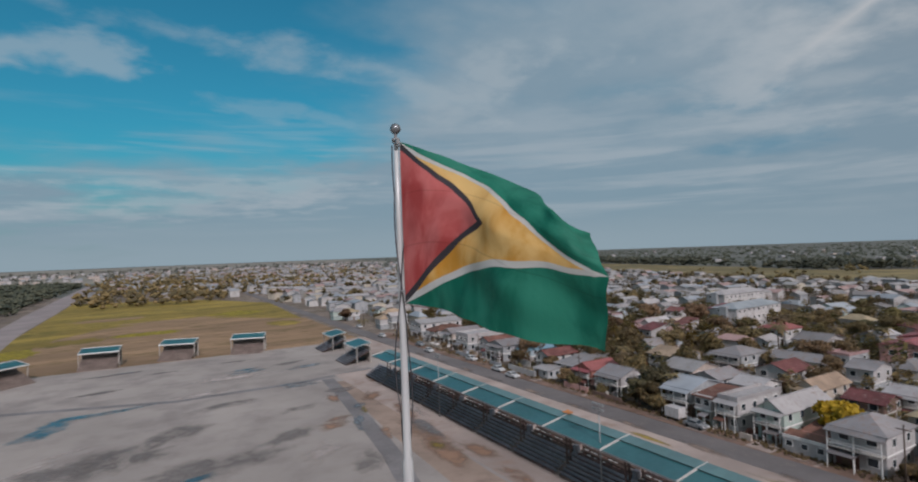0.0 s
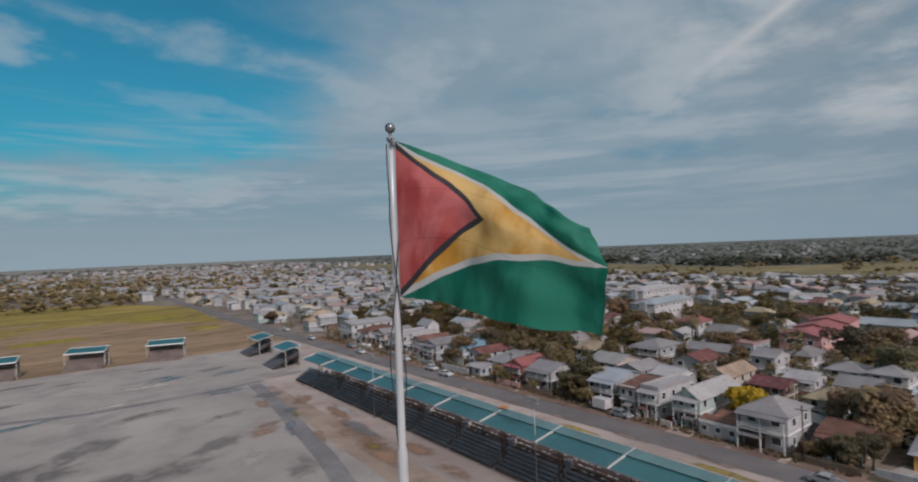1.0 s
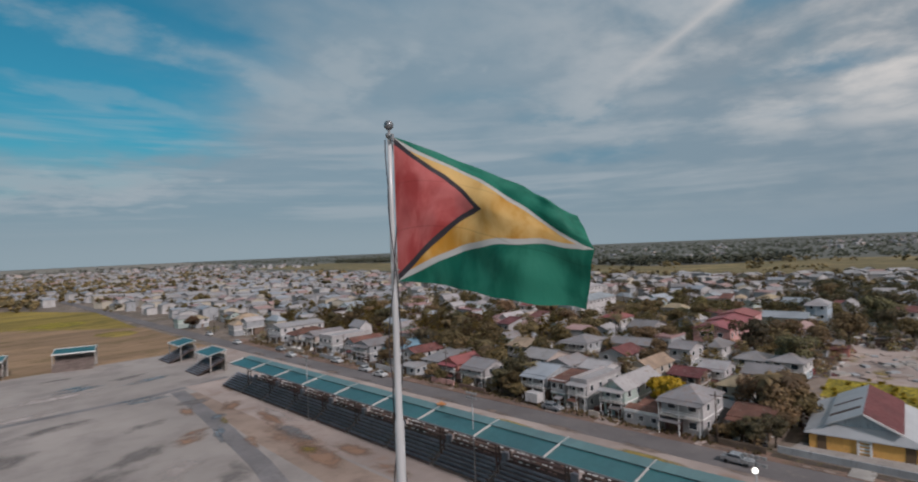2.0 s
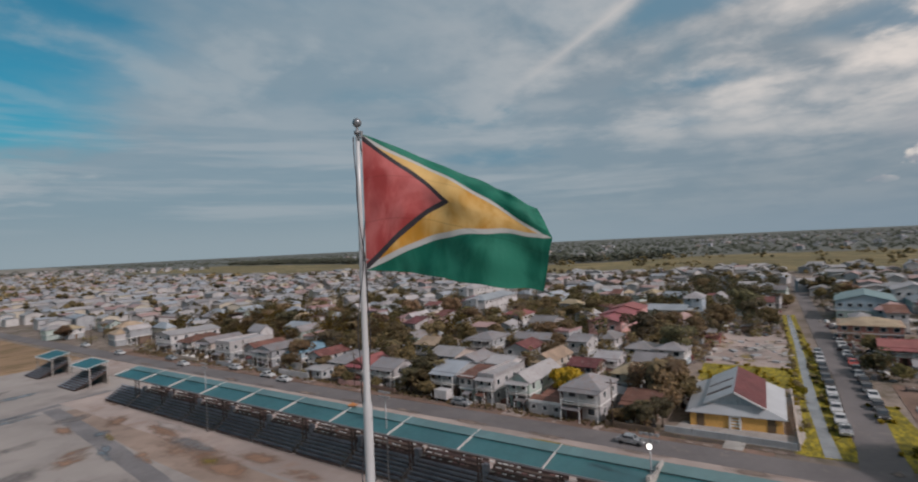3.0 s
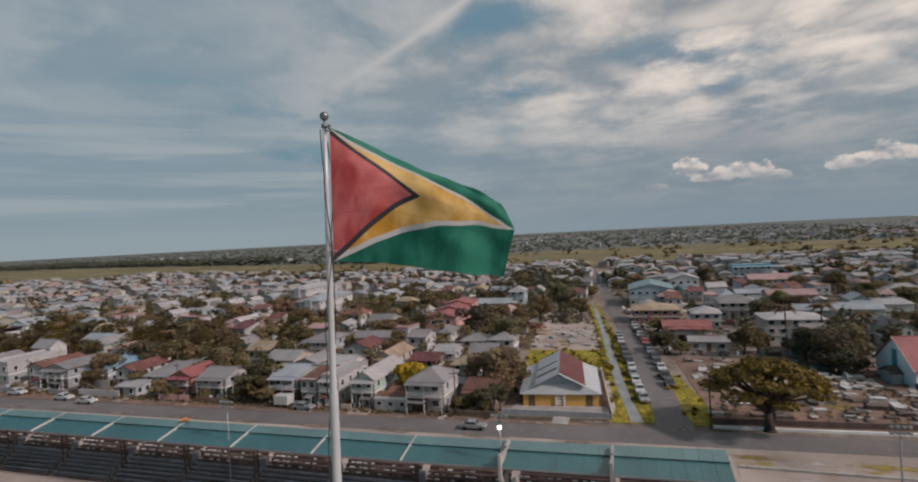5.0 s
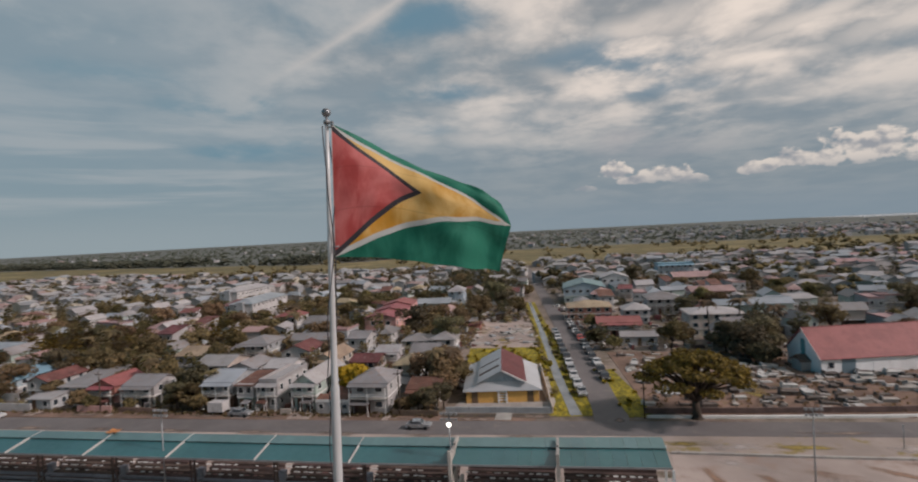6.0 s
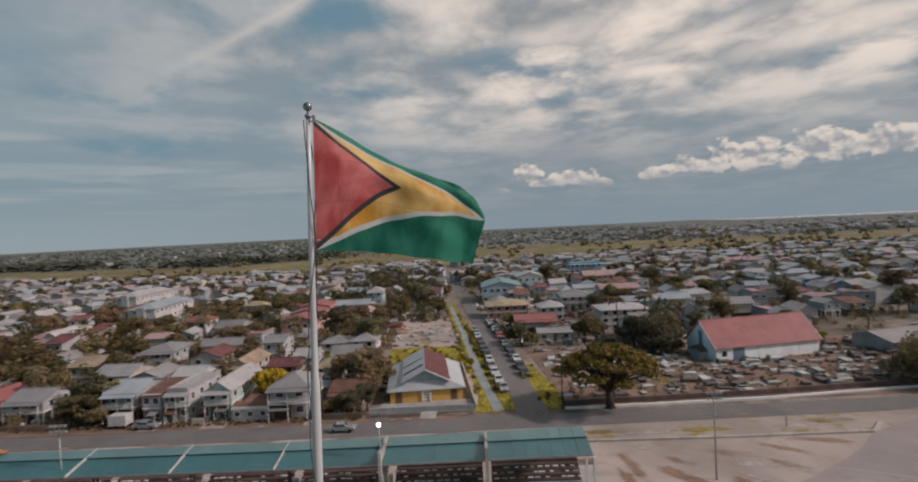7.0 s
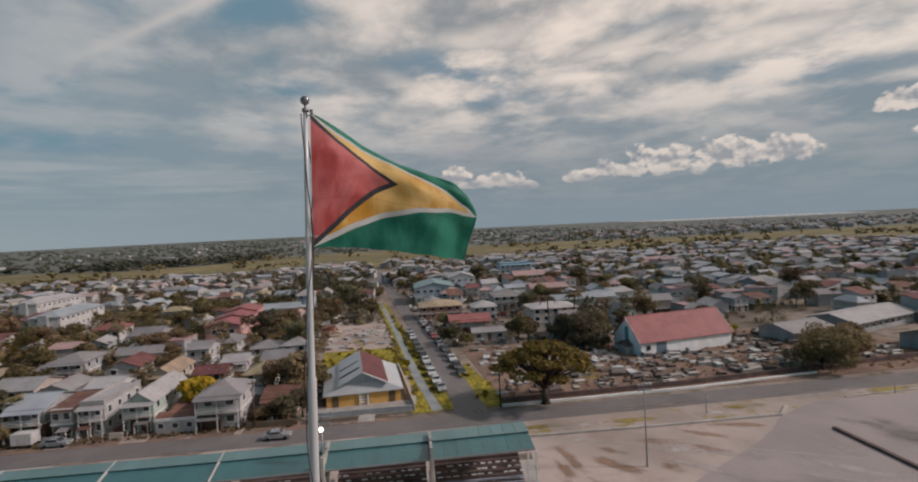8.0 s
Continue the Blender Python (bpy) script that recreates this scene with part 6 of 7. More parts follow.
rain_tree = tree(86.2, -16.3, 11.6, 9.2, 5, 11, n=9600, size=0.27, base=0.26, stout=1.9, label="wide umbrella-crowned tree with sunlit olive leaves", lumps=46, flat=0.42, dome=True)
for n, (x, y, h, s, lf) in enumerate([(124, -36, 8.5, 5, 1), (129, -40, 9.5, 5.5, 1), (133, -34, 8, 5, 1), (121, -38, 5, 4, 1), (137, -44, 9, 5, 1), (92.5, -75, 7.0, 7.5, 2), (97, -83, 7.2, 7.5, 2), (104, -90, 6, 5, 2)]):
    tree(x, y, h, s, lf, 40 + n, n=4200, size=0.30, base=0.2, label="dense dark leafy tree beside the chapel" if n < 5 else "low brown-green spreading tree by the road", lumps=14, flat=0.7)

PROTO = [tree(-400 - 20 * i, -400, h, s, lf, 70 + i, n=1700, size=0.33, base=b, label=lb, lumps=10) for i, (h, s, lf, b, lb) in enumerate([
    (8, 4.2, 0, 0.3, "leafy olive tree among the houses"), (10, 4.8, 1, 0.3, "dark leafy tree among the houses"), (7, 4.0, 2, 0.25, "brown dry-leaved tree among the houses"),
    (4.5, 3.0, 3, 0.25, "bright yellow-green shrub tree beside a house"), (9, 5.4, 2, 0.3, "broad brown-leaved tree among the houses"), (6, 3.6, 0, 0.2, "bushy olive tree beside a house")])]
PROTO += [palm(-400, -430, 8.5, 3), palm(-420, -430, 7.0, 4)]


def plant(kind, x, y, scale, turn):
    o = copy_thing(PROTO[kind], pose(x, y, 0, 0, 0, turn) @ Matrix.Diagonal((scale, scale, scale, 1)))
    return o


rng = random.Random(21)
for kind, x, y, s in [(1, 91, 79.5, 0.8), (5, 88, 77, 0.9), (0, 93, 82, 0.8), (5, 88.4, 82.3, 0.5), (6, 91, 75.5, 0.8), (3, 95.6, 46.4, 1.5), (3, 118, 60, 0.8), (6, 100.5, 27.5, 1.0), (7, 98.5, 29.5, 1.0), (2, 102, 26.5, 0.9), (6, 104, 30, 0.9), (1, 89.5, 26.8, 0.5), (5, 88.6, 31.5, 0.55), (7, 89, 30.0, 0.6), (1, 138, 36, 1.0), (1, 150, 48, 1.1), (2, 92, 113.5, 0.7), (4, 96, 128, 0.8), (0, 112, 88, 1.0), (0, 136, -22, 0.9), (2, 141, -26, 0.9), (6, 148, -34, 1.2), (6, 146, -41, 1.3), (7, 143, -48, 1.3), (5, 141, -4, 0.8), (5, 137, -8, 0.6), (0, 160, -4, 0.7), (3, 118, 8.2, 0.4), (5, 128, -74, 0.8), (3, 126, -76, 0.7), (0, 190, 20, 1), (1, 196, 26, 1), (4, 186, 34, 1), (1, 210, 30, 1.2), (4, 168, 38, 0.8), (5, 87.2, 34.2, 0.45), (1, 86.8, 29.0, 0.45), (5, 87, 75.0, 0.6), (1, 87.4, 80.2, 0.6), (5, 86.8, 99.6, 0.5), (2, 87.5, 102.5, 0.6), (5, 87.2, 90.8, 0.4), (4, 89, 124.5, 0.55), (0, 99, 91.5, 0.9), (2, 98, 101, 0.8), (0, 103, 109, 1.0), (4, 108, 118, 0.9), (1, 106, 127, 0.9), (0, 100, 134, 0.8), (6, 96, 93.5, 0.9), (7, 105, 100.5, 1.0), (4, 99.5, 28.6, 0.85), (2, 97.0, 28.0, 0.8), (4, 103, 33.5, 0.8), (2, 94.5, 27.4, 0.6), (6, 97.5, 30.5, 1.05), (4, 114, 31, 0.7), (2, 112.5, 65, 0.7), (4, 122, 62, 0.7), (2, 136, 68, 0.9), (4, 142, 74, 0.9), (0, 147, 80, 0.8), (4, 152, 72, 0.8), (2, 134, 79, 0.8), (0, 140, 90, 0.9), (4, 150, 96, 0.9), (2, 158, 108, 1.0), (4, 166, 116, 0.9), (0, 176, 124, 0.9), (2, 184, 118, 0.9), (4, 188, 142, 1.0), (0, 206, 124, 0.9), (2, 214, 122, 0.9), (3, 150, 104, 0.9), (3, 170, 108, 0.8), (6, 160, 92, 1.2), (7, 172, 100, 1.3), (6, 144, 84, 1.2), (2, 124, 101, 0.8), (4, 132, 108, 0.9), (0, 118, 110, 0.9), (4, 126, 118, 0.9), (6, 120, 124, 1.2), (2, 112, 132, 0.9)]:
    plant(kind, x, y, s, rng.uniform(0, 360))

# ---- front walls, gates and driveways of the plots by the road ----
for n, (ya, yb, h, c) in enumerate([(57.2, 55.0, 1.1, "cream"), (67.4, 66.2, 1.2, "grey"), (92.0, 83.5, 1.0, "wood"), (101.5, 93.5, 1.3, "pink"), (124.5, 112.5, 1.6, "white"), (134.0, 128.0, 1.2, "grey"), (35.4, 27.0, 1.0, "wood"), (154, 143, 1.2, "grey"), (178, 164, 1.2, "cream")]):
    strip("fence_wall", [(85.6, yb), (85.7, ya)], 0.22, h, WALL[c], "low " + ("timber" if c == "wood" else c) + " front wall of a plot", "wall", th=h)
for ya, yb in ((54.8, 50.6), (44.4, 43.8), (66.0, 62.6), (112.0, 109.6), (36.8, 35.6), (93.2, 92.2)):
    sheet("driveway", [(83.2, yb), (90, yb), (90, ya), (83.2, ya)], 0.05, SANDPALE, "pale concrete driveway to a house", "pavement", th=0.08)
sheet("far_verge", [(83.0, 10), (86.6, 10), (87.0, 80), (87.5, 215), (81.5, 215), (82.6, 80)], 0.01, MUD, "bare earth verge on the houses' side", "ground", th=0.05)

# ---- parked and passing cars ----
def car_proto(x, y, paint, label):
    c = thing("car", pose(x, y, 0), label, "car", "cars on the roads")
    body = bmesh.new()
    prof = [(-2.1, 0.35), (-2.15, 0.75), (-1.75, 0.9), (-0.95, 0.95), (-0.45, 1.42), (0.9, 1.46), (1.65, 0.98), (2.1, 0.9), (2.15, 0.4)]
    rows = []
    for yy, k in ((-0.85, 0), (-0.8, 1), (0.8, 1), (0.85, 0)):
        rows.append([body.verts.new((px, yy * (0.84 if pz > 1.2 else 1), pz)) for px, pz in prof])
    for a, b in zip(rows, rows[1:]):
        for i in range(len(prof) - 1):
            body.faces.new([a[i], a[i + 1], b[i + 1], b[i]])
    body.faces.new(rows[0])
    body.faces.new(rows[-1][::-1])
    part("body", body, paint, c)
    g = bmesh.new()
    slab(g, [(-0.9, -0.68, 1.0), (-0.9, 0.68, 1.0), (-0.47, 0.64, 1.42), (-0.47, -0.64, 1.42)], 0.03)
    part("windscreen", g, GLASS, c)
    g = bmesh.new()
    slab(g, [(1.6, 0.68, 1.02), (1.6, -0.68, 1.02), (0.95, -0.64, 1.46), (0.95, 0.64, 1.46)], 0.03)
    part("rear_window", g, GLASS, c)
    for s in (-1, 1):
        part("side_window", boxes((-0.55, s * 0.80 - 0.03, 0.98, 1.1, s * 0.80 + 0.03, 1.34)), GLASS, c)
        for px in (-1.35, 1.35):
            w = tube(bmesh.new(), [(px, s * 0.86, 0.32, 0.32), (px, s * 0.68, 0.32, 0.32)], 14)
            part("wheel", w, RUBBER, c)
        part("headlight", boxes((-2.17, s * 0.6 - 0.18, 0.62, -2.08, s * 0.6 + 0.18, 0.76)), TRIM, c)
    return c


PAINT = [surface("white_car_paint", (0.48, 0.48, 0.48), 0.25, vary=0.04, spec=0.6), surface("silver_car_paint", (0.34, 0.35, 0.36), 0.25, 0.4, vary=0.05, spec=0.6), surface("dark_car_paint", (0.035, 0.037, 0.042), 0.2, vary=0.05, spec=0.6), surface("red_car_paint", (0.35, 0.04, 0.03), 0.25, vary=0.05, spec=0.6)]
CARS = [car_proto(-400 - 8 * i, -460, PAINT[i], l) for i, l in enumerate(["white saloon car on the road", "silver saloon car on the road", "dark saloon car on the road", "red saloon car on the road"])]


def park(kind, x, y, turn):
    return copy_thing(CARS[kind], pose(x, y, 0.034, 0, 0, turn))


for kind, x, y, turn in [(1, 79.6, 29.0, 90), (0, 81.2, 116.5, 92), (0, 82.5, 125, 92), (1, 84.4, 64.6, 88), (0, 84.2, 142, 92), (0, 80.5, 163, 90), (1, 83.5, 176, 92), (0, 80.8, 205, 92), (0, 82.8, 238, 92)]:
    park(kind, x, y, turn)
rng = random.Random(8)
for i in range(15):
    x = 99 + i * 5.6 + rng.uniform(-0.7, 0.7)
    yc = -2.0 + (x - 86) * 0.088
    if i < 12:
        park(rng.choice((0, 0, 0, 1, 2)), x, yc + 2.5 + 0.25 * rng.random(), 4.5 + rng.uniform(-3, 3))
    if i > 0:
        park(rng.choice((0, 0, 1, 2, 3)), x + 5 + rng.uniform(-0.8, 0.8), yc - 3.0 + rng.uniform(-0.3, 0.1), 4.5 + rng.uniform(-6, 6))
for i in range(7):
    park(rng.choice((0, 1, 2)), 146 + i * 3.0, -6.5 + 0.25 * i, 80 + rng.uniform(-8, 8))

# white box trailer by the road
t = thing("box_trailer", pose(85.6, 70.0, 0, 0, 0, 90), "white box trailer parked by the roadside", "trailer")
part("box", boxes((-1.55, -1.0, 0.6, 1.55, 1.0, 2.4)), WALL["white"], t)
for px in (-1.1, 1.1):
    for s in (-1, 1):
        part("wheel", tube(bmesh.new(), [(px, s * 0.98, 0.36, 0.36), (px, s * 0.75, 0.36, 0.36)], 12), RUBBER, t)


# ---- utility poles along the road ----
def utility_pole(x, y, h):
    u = thing("utility_pole", pose(x, y, 0), "thin wooden utility pole beside the road", "utility pole", "utility poles")
    part("post", tube(bmesh.new(), [(0, 0, 0, 0.13), (0, 0, h, 0.09)], 8), BARK, u)
    part("crossarm", boxes((-0.06, -0.9, h - 0.7, 0.06, 0.9, h - 0.58)), DARKWOOD, u)


for y in (-8, 34, 96, 140, 190, 240):
    utility_pole(85.6 if y > -20 else 84.5 - y * 0.02, y, 8.2)
for x, y in ((74.8, -40), (76.2, -75)):
    u = thing("marker_post", pose(x, y, 0), "short thin grey post on the verge", "post", "posts on the verge")
    part("shaft", tube(bmesh.new(), [(0, 0, 0, 0.07), (0, 0, 3.2, 0.05)], 8), STEEL, u)
    part("cap", boxes((-0.09, -0.14, 3.2, 0.09, 0.14, 3.32)), LAMPBOX, u)


# ---- the town behind: ordinary houses ----
def town_ok(x, y):
    if x < 90.5 or (x < 104 and y < 212 and y > -8):
        return False
    if 90 < x < 114 and 22 < y < 104:
        return False
    if -108 < y < 0 and x < 136:
        return False
    road = -2.0 + (x - 86) * 0.09
    if road - 7 < y < road + 13 and x < 215 or road - 5 < y < road + 6:
        return False
    if 86 < x < 214 and 2 < y < 38:
        return False
    for px, py, pw, pd, *_ in PLOTS:
        if px - 5 < x < px + pd + 4 and abs(y - py) < pw / 2 + 6:
            return False
    if 150 < x < 192 and 50 < y < 72:
        return False
    if (172 < x < 216 and 112 < y < 136) or (214 < x < 256 and 147 < y < 167):
        return False
    if -125 < y < -85 and x < 150:
        return False
    return True


def near_belt(x, y):
    """How far a point lies beyond the near edge of the scrub belt."""
    edge = float(np.interp(y, [p[1] for p in BELT_NEAR], [p[0] for p in BELT_NEAR]))
    return x - edge


def past_belt(x, y):
    """How far a point lies beyond the far edge of the scrub belt."""
    far = BELT_FAR[::-1]
    return x - float(np.interp(y, [p[1] for p in far], [p[0] for p in far]))


rng = random.Random(77)
KINDS = []
for i in range(14):
    wl = rng.choice(("white", "white", "white", "cream", "grey", "white", "grey", "green"))
    rf = ("white", "pale", "zinc", "rust", "white", "faded", "pale", "white", "tan", "zinc", "rust", "faded", "white", "pale")[i]
    k = ("gable_x", "hip", "gable_x", "shed", "flat", "hip", "gable_x")[i % 7]
    KINDS.append(house(-440, -300 + 30 * i, rng.uniform(5.0, 7.2), rng.uniform(7.5, 12.5), rng.uniform(4.6, 6.4), wl, rf, k, rng.uniform(1.2, 1.9), 2, i % 3 == 0, 1.4 if i % 4 == 1 else 0, rng.choice((None, "wood", "grey")), 0, False))
made = grown = 0
TAKEN = [(p[0] + p[3] / 2, p[1], max(p[2], p[3]) / 2 + 0.6) for p in PLOTS]
spots = []
for iy in range(-26, 48):
    for ix in range(0, 34):
        x = 93 + ix * 13.2 + rng.uniform(-3, 3) + (4 if (ix // 2) % 2 else 0)
        y = iy * 11.2 + rng.uniform(-3, 3)
        if x > 60 and town_ok(x, y) and near_belt(x, y) < -8 and not (y < -120 and x > 240):
            spots.append((math.hypot(x + 5, y - 4), x, y))
spots.sort()
far_spots = []
for dist, x, y in spots:
    grove = 0.26 if (108 < x < 152 and 104 < y < 235) or (214 < x < 335 and 26 < y < 68) else 0.12 if 105 < x < 205 and 85 < y < 235 else 0.0
    if rng.random() < 0.26 + grove + 0.22 * math.sin(x * 0.05) * math.sin(y * 0.043 + 1):
        grown += 1
        plant(rng.choice((0, 1, 2, 4, 4, 5, 6, 7)) if dist < 330 else rng.choice((0, 1, 4)), x + 3, y, rng.uniform(0.6, 1.15), rng.uniform(0, 360)) if made < 225 and grown < 150 else None
        continue
    if made < 225:
        turn = rng.choice((0, 0, 0, 180, 90, -90)) + rng.choice((-8, 0, 6)) + rng.uniform(-6, 6)
        TAKEN.append((x + 4 * math.cos(radians(turn)), y + 4 * math.sin(radians(turn)), 4.8))
        copy_thing(KINDS[rng.randrange(14)], pose(x, y, 0, 0, 0, turn) @ Matrix.Diagonal((rng.uniform(0.7, 1.05), rng.uniform(0.7, 1.0), rng.uniform(0.72, 1.0), 1)))
        made += 1
        if rng.random() < 0.3:
            plant(rng.choice((0, 2, 2, 4, 4, 5, 6, 7)), x - 5, y + rng.uniform(-4, 4), rng.uniform(0.5, 0.95), rng.uniform(0, 360))
    else:
        far_spots.append((x, y))


# ---- the far town, woods and horizon: too many to count ----
def far_houses(name, places, materials, label, seed):
    rng = random.Random(seed)
    verts, faces, idx = [], [], []
    nm = len(materials) // 2
    for x, y in places:
        w, d, h, r = rng.uniform(5, 9), rng.uniform(6, 11), rng.uniform(3.5, 6.5), rng.uniform(0.4, 1.3)
        a = rng.choice((0, 0, 1.57)) + rng.choice((rng.uniform(-0.12, 0.12), rng.uniform(-0.5, 0.5)))
        c, s = math.cos(a), math.sin(a)
        b = len(verts)
        for lx, ly, lz in ((0, -w / 2, 0), (d, -w / 2, 0), (d, w / 2, 0), (0, w / 2, 0), (0, -w / 2, h), (d, -w / 2, h), (d, w / 2, h), (0, w / 2, h), (0, 0, h + r), (d, 0, h + r),
                           (-0.5, -w / 2 - 0.5, h - 0.2), (d + 0.5, -w / 2 - 0.5, h - 0.2), (d + 0.5, 0, h + r + 0.15), (-0.5, 0, h + r + 0.15), (d + 0.5, w / 2 + 0.5, h - 0.2), (-0.5, w / 2 + 0.5, h - 0.2)):
            verts.append((x + c * lx - s * ly, y + s * lx + c * ly, lz))
        wm, rm = rng.randrange(nm), nm + rng.randrange(nm)
        for f, m in (((0, 1, 5, 4), wm), ((2, 3, 7, 6), wm), ((3, 0, 4, 8, 7), wm), ((1, 2, 6, 9, 5), wm), ((10, 11, 12, 13), rm), ((13, 12, 14, 15), rm)):
            faces.append([b + i for i in f])
            idx.append(m)
    me = bpy.data.meshes.new(name)
    me.from_pydata(verts, [], faces)
    for m in materials:
        me.materials.append(m)
    me.polygons.foreach_set("material_index", idx)
    return tagged(new(name, me), label, "houses", kind="stuff")


FARMATS = [WALL["white"], WALL["cream"], WALL["grey"], WALL["white"], ROOF["zinc"], ROOF["white"], ROOF["rust"], ROOF["red"]]
FARMATS_PALE = [WALL["white"], WALL["white"], WALL["cream"], WALL["grey"], WALL["white"], ROOF["white"], ROOF["zinc"], ROOF["white"], ROOF["faded"], ROOF["pale"]]
for _ in range(1500):
    y = rng.uniform(480, 1400)
    x = rng.uniform(-50 + max(0, 600 - y) * 1.2, 420)
    if x > 40 + rng.uniform(0, 120) or rng.random() < 0.3:
        far_spots.append((x, y))
far_houses("town_houses", far_spots, FARMATS_PALE, "crowded white and grey houses of the far town", 1)
beyond = []
for _ in range(1250):
    a = rng.uniform(-1.05, 1.45)
    r = rng.uniform(700, 2300)
    x, y = r * math.cos(a), r * math.sin(a)
    if past_belt(x, y) > 15 and (a < 0.2 or rng.random() < 0.12) and rng.random() < 0.75:
        beyond.append((x, y))
for _ in range(520):
    beyond.append((rng.uniform(-700, 700), rng.uniform(1150, 2100)))
for _ in range(380):
    beyond.append((rng.uniform(160, 480), rng.uniform(-420, -110)))
for _ in range(1100):
    a, r = rng.uniform(-1.15, -0.35), rng.uniform(330, 1500)
    x, y = r * math.cos(a), r * math.sin(a)
    if near_belt(x, y) < -6 or past_belt(x, y) > 20:
        beyond.append((x, y))
far_houses("distant_houses", beyond, FARMATS_PALE, "scattered pale houses beyond the scrub belt", 2)


def woods(name, places, leaf, label, seed, hmin, hmax, per=7):
    """Far woods: many lumps of a few leafy facets each."""
    rng = random.Random(seed)
    verts, faces = [], []
    for x, y in places:
        h, s = rng.uniform(hmin, hmax), rng.uniform(0.5, 0.9)
        for _ in range(per):
            cx, cy, cz = x + rng.gauss(0, h * 0.45), y + rng.gauss(0, h * 0.45), h * rng.uniform(0.25, 0.95)
            rr = h * rng.uniform(0.16, 0.36)
            b = len(verts)
            for k in range(5):
                a = 6.283 * k / 5 + rng.random()
                verts.append((cx + rr * math.cos(a), cy + rr * math.sin(a), cz + rng.uniform(-0.5, 0.2) * rr))
            verts.append((cx, cy, cz + rr * 0.7))
            verts.append((cx, cy, cz - rr * 0.8))
            for k in range(5):
                faces.append((b + k, b + (k + 1) % 5, b + 5))
                faces.append((b + (k + 1) % 5, b + k, b + 6))
    me = bpy.data.meshes.new(name)
    me.from_pydata(verts, [], faces)
    me.materials.append(LEAF[leaf])
    return tagged(new(name, me), label, "woods", kind="stuff")


spots = []
for _ in range(6400):
    a = rng.uniform(-1.0, 1.25)
    r = 700 + 2600 * rng.random() ** 1.4
    x, y = r * math.cos(a), r * math.sin(a)
    if past_belt(x, y) > 10 and not (x > 1400 and y < -650):
        spots.append((x, y))
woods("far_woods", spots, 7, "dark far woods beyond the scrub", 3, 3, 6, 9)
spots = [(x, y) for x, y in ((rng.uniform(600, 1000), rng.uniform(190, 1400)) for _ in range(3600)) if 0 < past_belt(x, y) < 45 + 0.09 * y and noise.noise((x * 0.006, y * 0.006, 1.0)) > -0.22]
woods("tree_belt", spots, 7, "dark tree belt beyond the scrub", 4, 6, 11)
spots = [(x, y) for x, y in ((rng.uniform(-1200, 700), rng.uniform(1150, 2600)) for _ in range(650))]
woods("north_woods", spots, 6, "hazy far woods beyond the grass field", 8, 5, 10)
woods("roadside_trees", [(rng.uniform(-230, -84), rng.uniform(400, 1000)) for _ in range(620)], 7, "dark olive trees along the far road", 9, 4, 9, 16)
spots = [(rng.uniform(-60, 420), rng.uniform(560, 1500)) for _ in range(420)] + [(rng.uniform(-55, 170), rng.uniform(520, 1100)) for _ in range(420)] + [(rng.uniform(-55, 60), rng.uniform(470, 560)) for _ in range(50)]
woods("roadside_woods", spots, 0, "olive-brown woods beside the far road", 5, 4, 9)
spots = []
for x, y in far_spots:
    if rng.random() < 0.34:
        spots.append((x + rng.uniform(-8, 8), y + rng.uniform(-8, 8)))
woods("town_trees", spots, 0, "olive-brown trees among the far houses", 6, 4, 8, 9)
spots = [(r * math.cos(a), r * math.sin(a)) for a, r in ((rng.uniform(-1.15, -0.3), rng.uniform(300, 1400)) for _ in range(520)) if near_belt(r * math.cos(a), r * math.sin(a)) < 0 or past_belt(r * math.cos(a), r * math.sin(a)) > 0] + [(rng.uniform(150, 560), rng.uniform(-400, -100)) for _ in range(240)] + [(600 + rng.uniform(-120, 200), rng.uniform(-340, 300)) for _ in range(26)]
spots += [(x, y) for x, y in ((rng.uniform(420, 840), rng.uniform(-700, 420)) for _ in range(420)) if near_belt(x, y) > 10 and past_belt(x, y) < -20 and noise.noise((x * 0.012, y * 0.012, 4.0)) > 0.16]
woods("scrub_trees", spots, 0, "scattered olive trees at the town's edge", 7, 4, 8, 9)


def tufts(name, places, leaf, label, seed, hmin, hmax):
    """Grass and weeds: small fans of blades."""
    rng = random.Random(seed)
    verts, faces = [], []
    for x, y in places:
        for _ in range(4):
            a, h = rng.uniform(0, 6.28), rng.uniform(hmin, hmax)
            cx, cy = x + rng.gauss(0, 0.25), y + rng.gauss(0, 0.25)
            b = len(verts)
            w = h * 0.45
            verts += [(cx - w * math.cos(a), cy - w * math.sin(a), 0), (cx + w * math.cos(a), cy + w * math.sin(a), 0), (cx + w * 1.3 * math.cos(a) + rng.gauss(0, 0.1), cy + w * 1.3 * math.sin(a), h), (cx - w * 0.9 * math.cos(a), cy - w * math.sin(a) + rng.gauss(0, 0.1), h * rng.uniform(0.7, 1.1))]
            faces.append((b, b + 1, b + 2, b + 3))
    me = bpy.data.meshes.new(name)
    me.from_pydata(verts, [], faces)
    me.materials.append(LEAF[leaf])
    return tagged(new(name, me), label, "grass", kind="stuff")


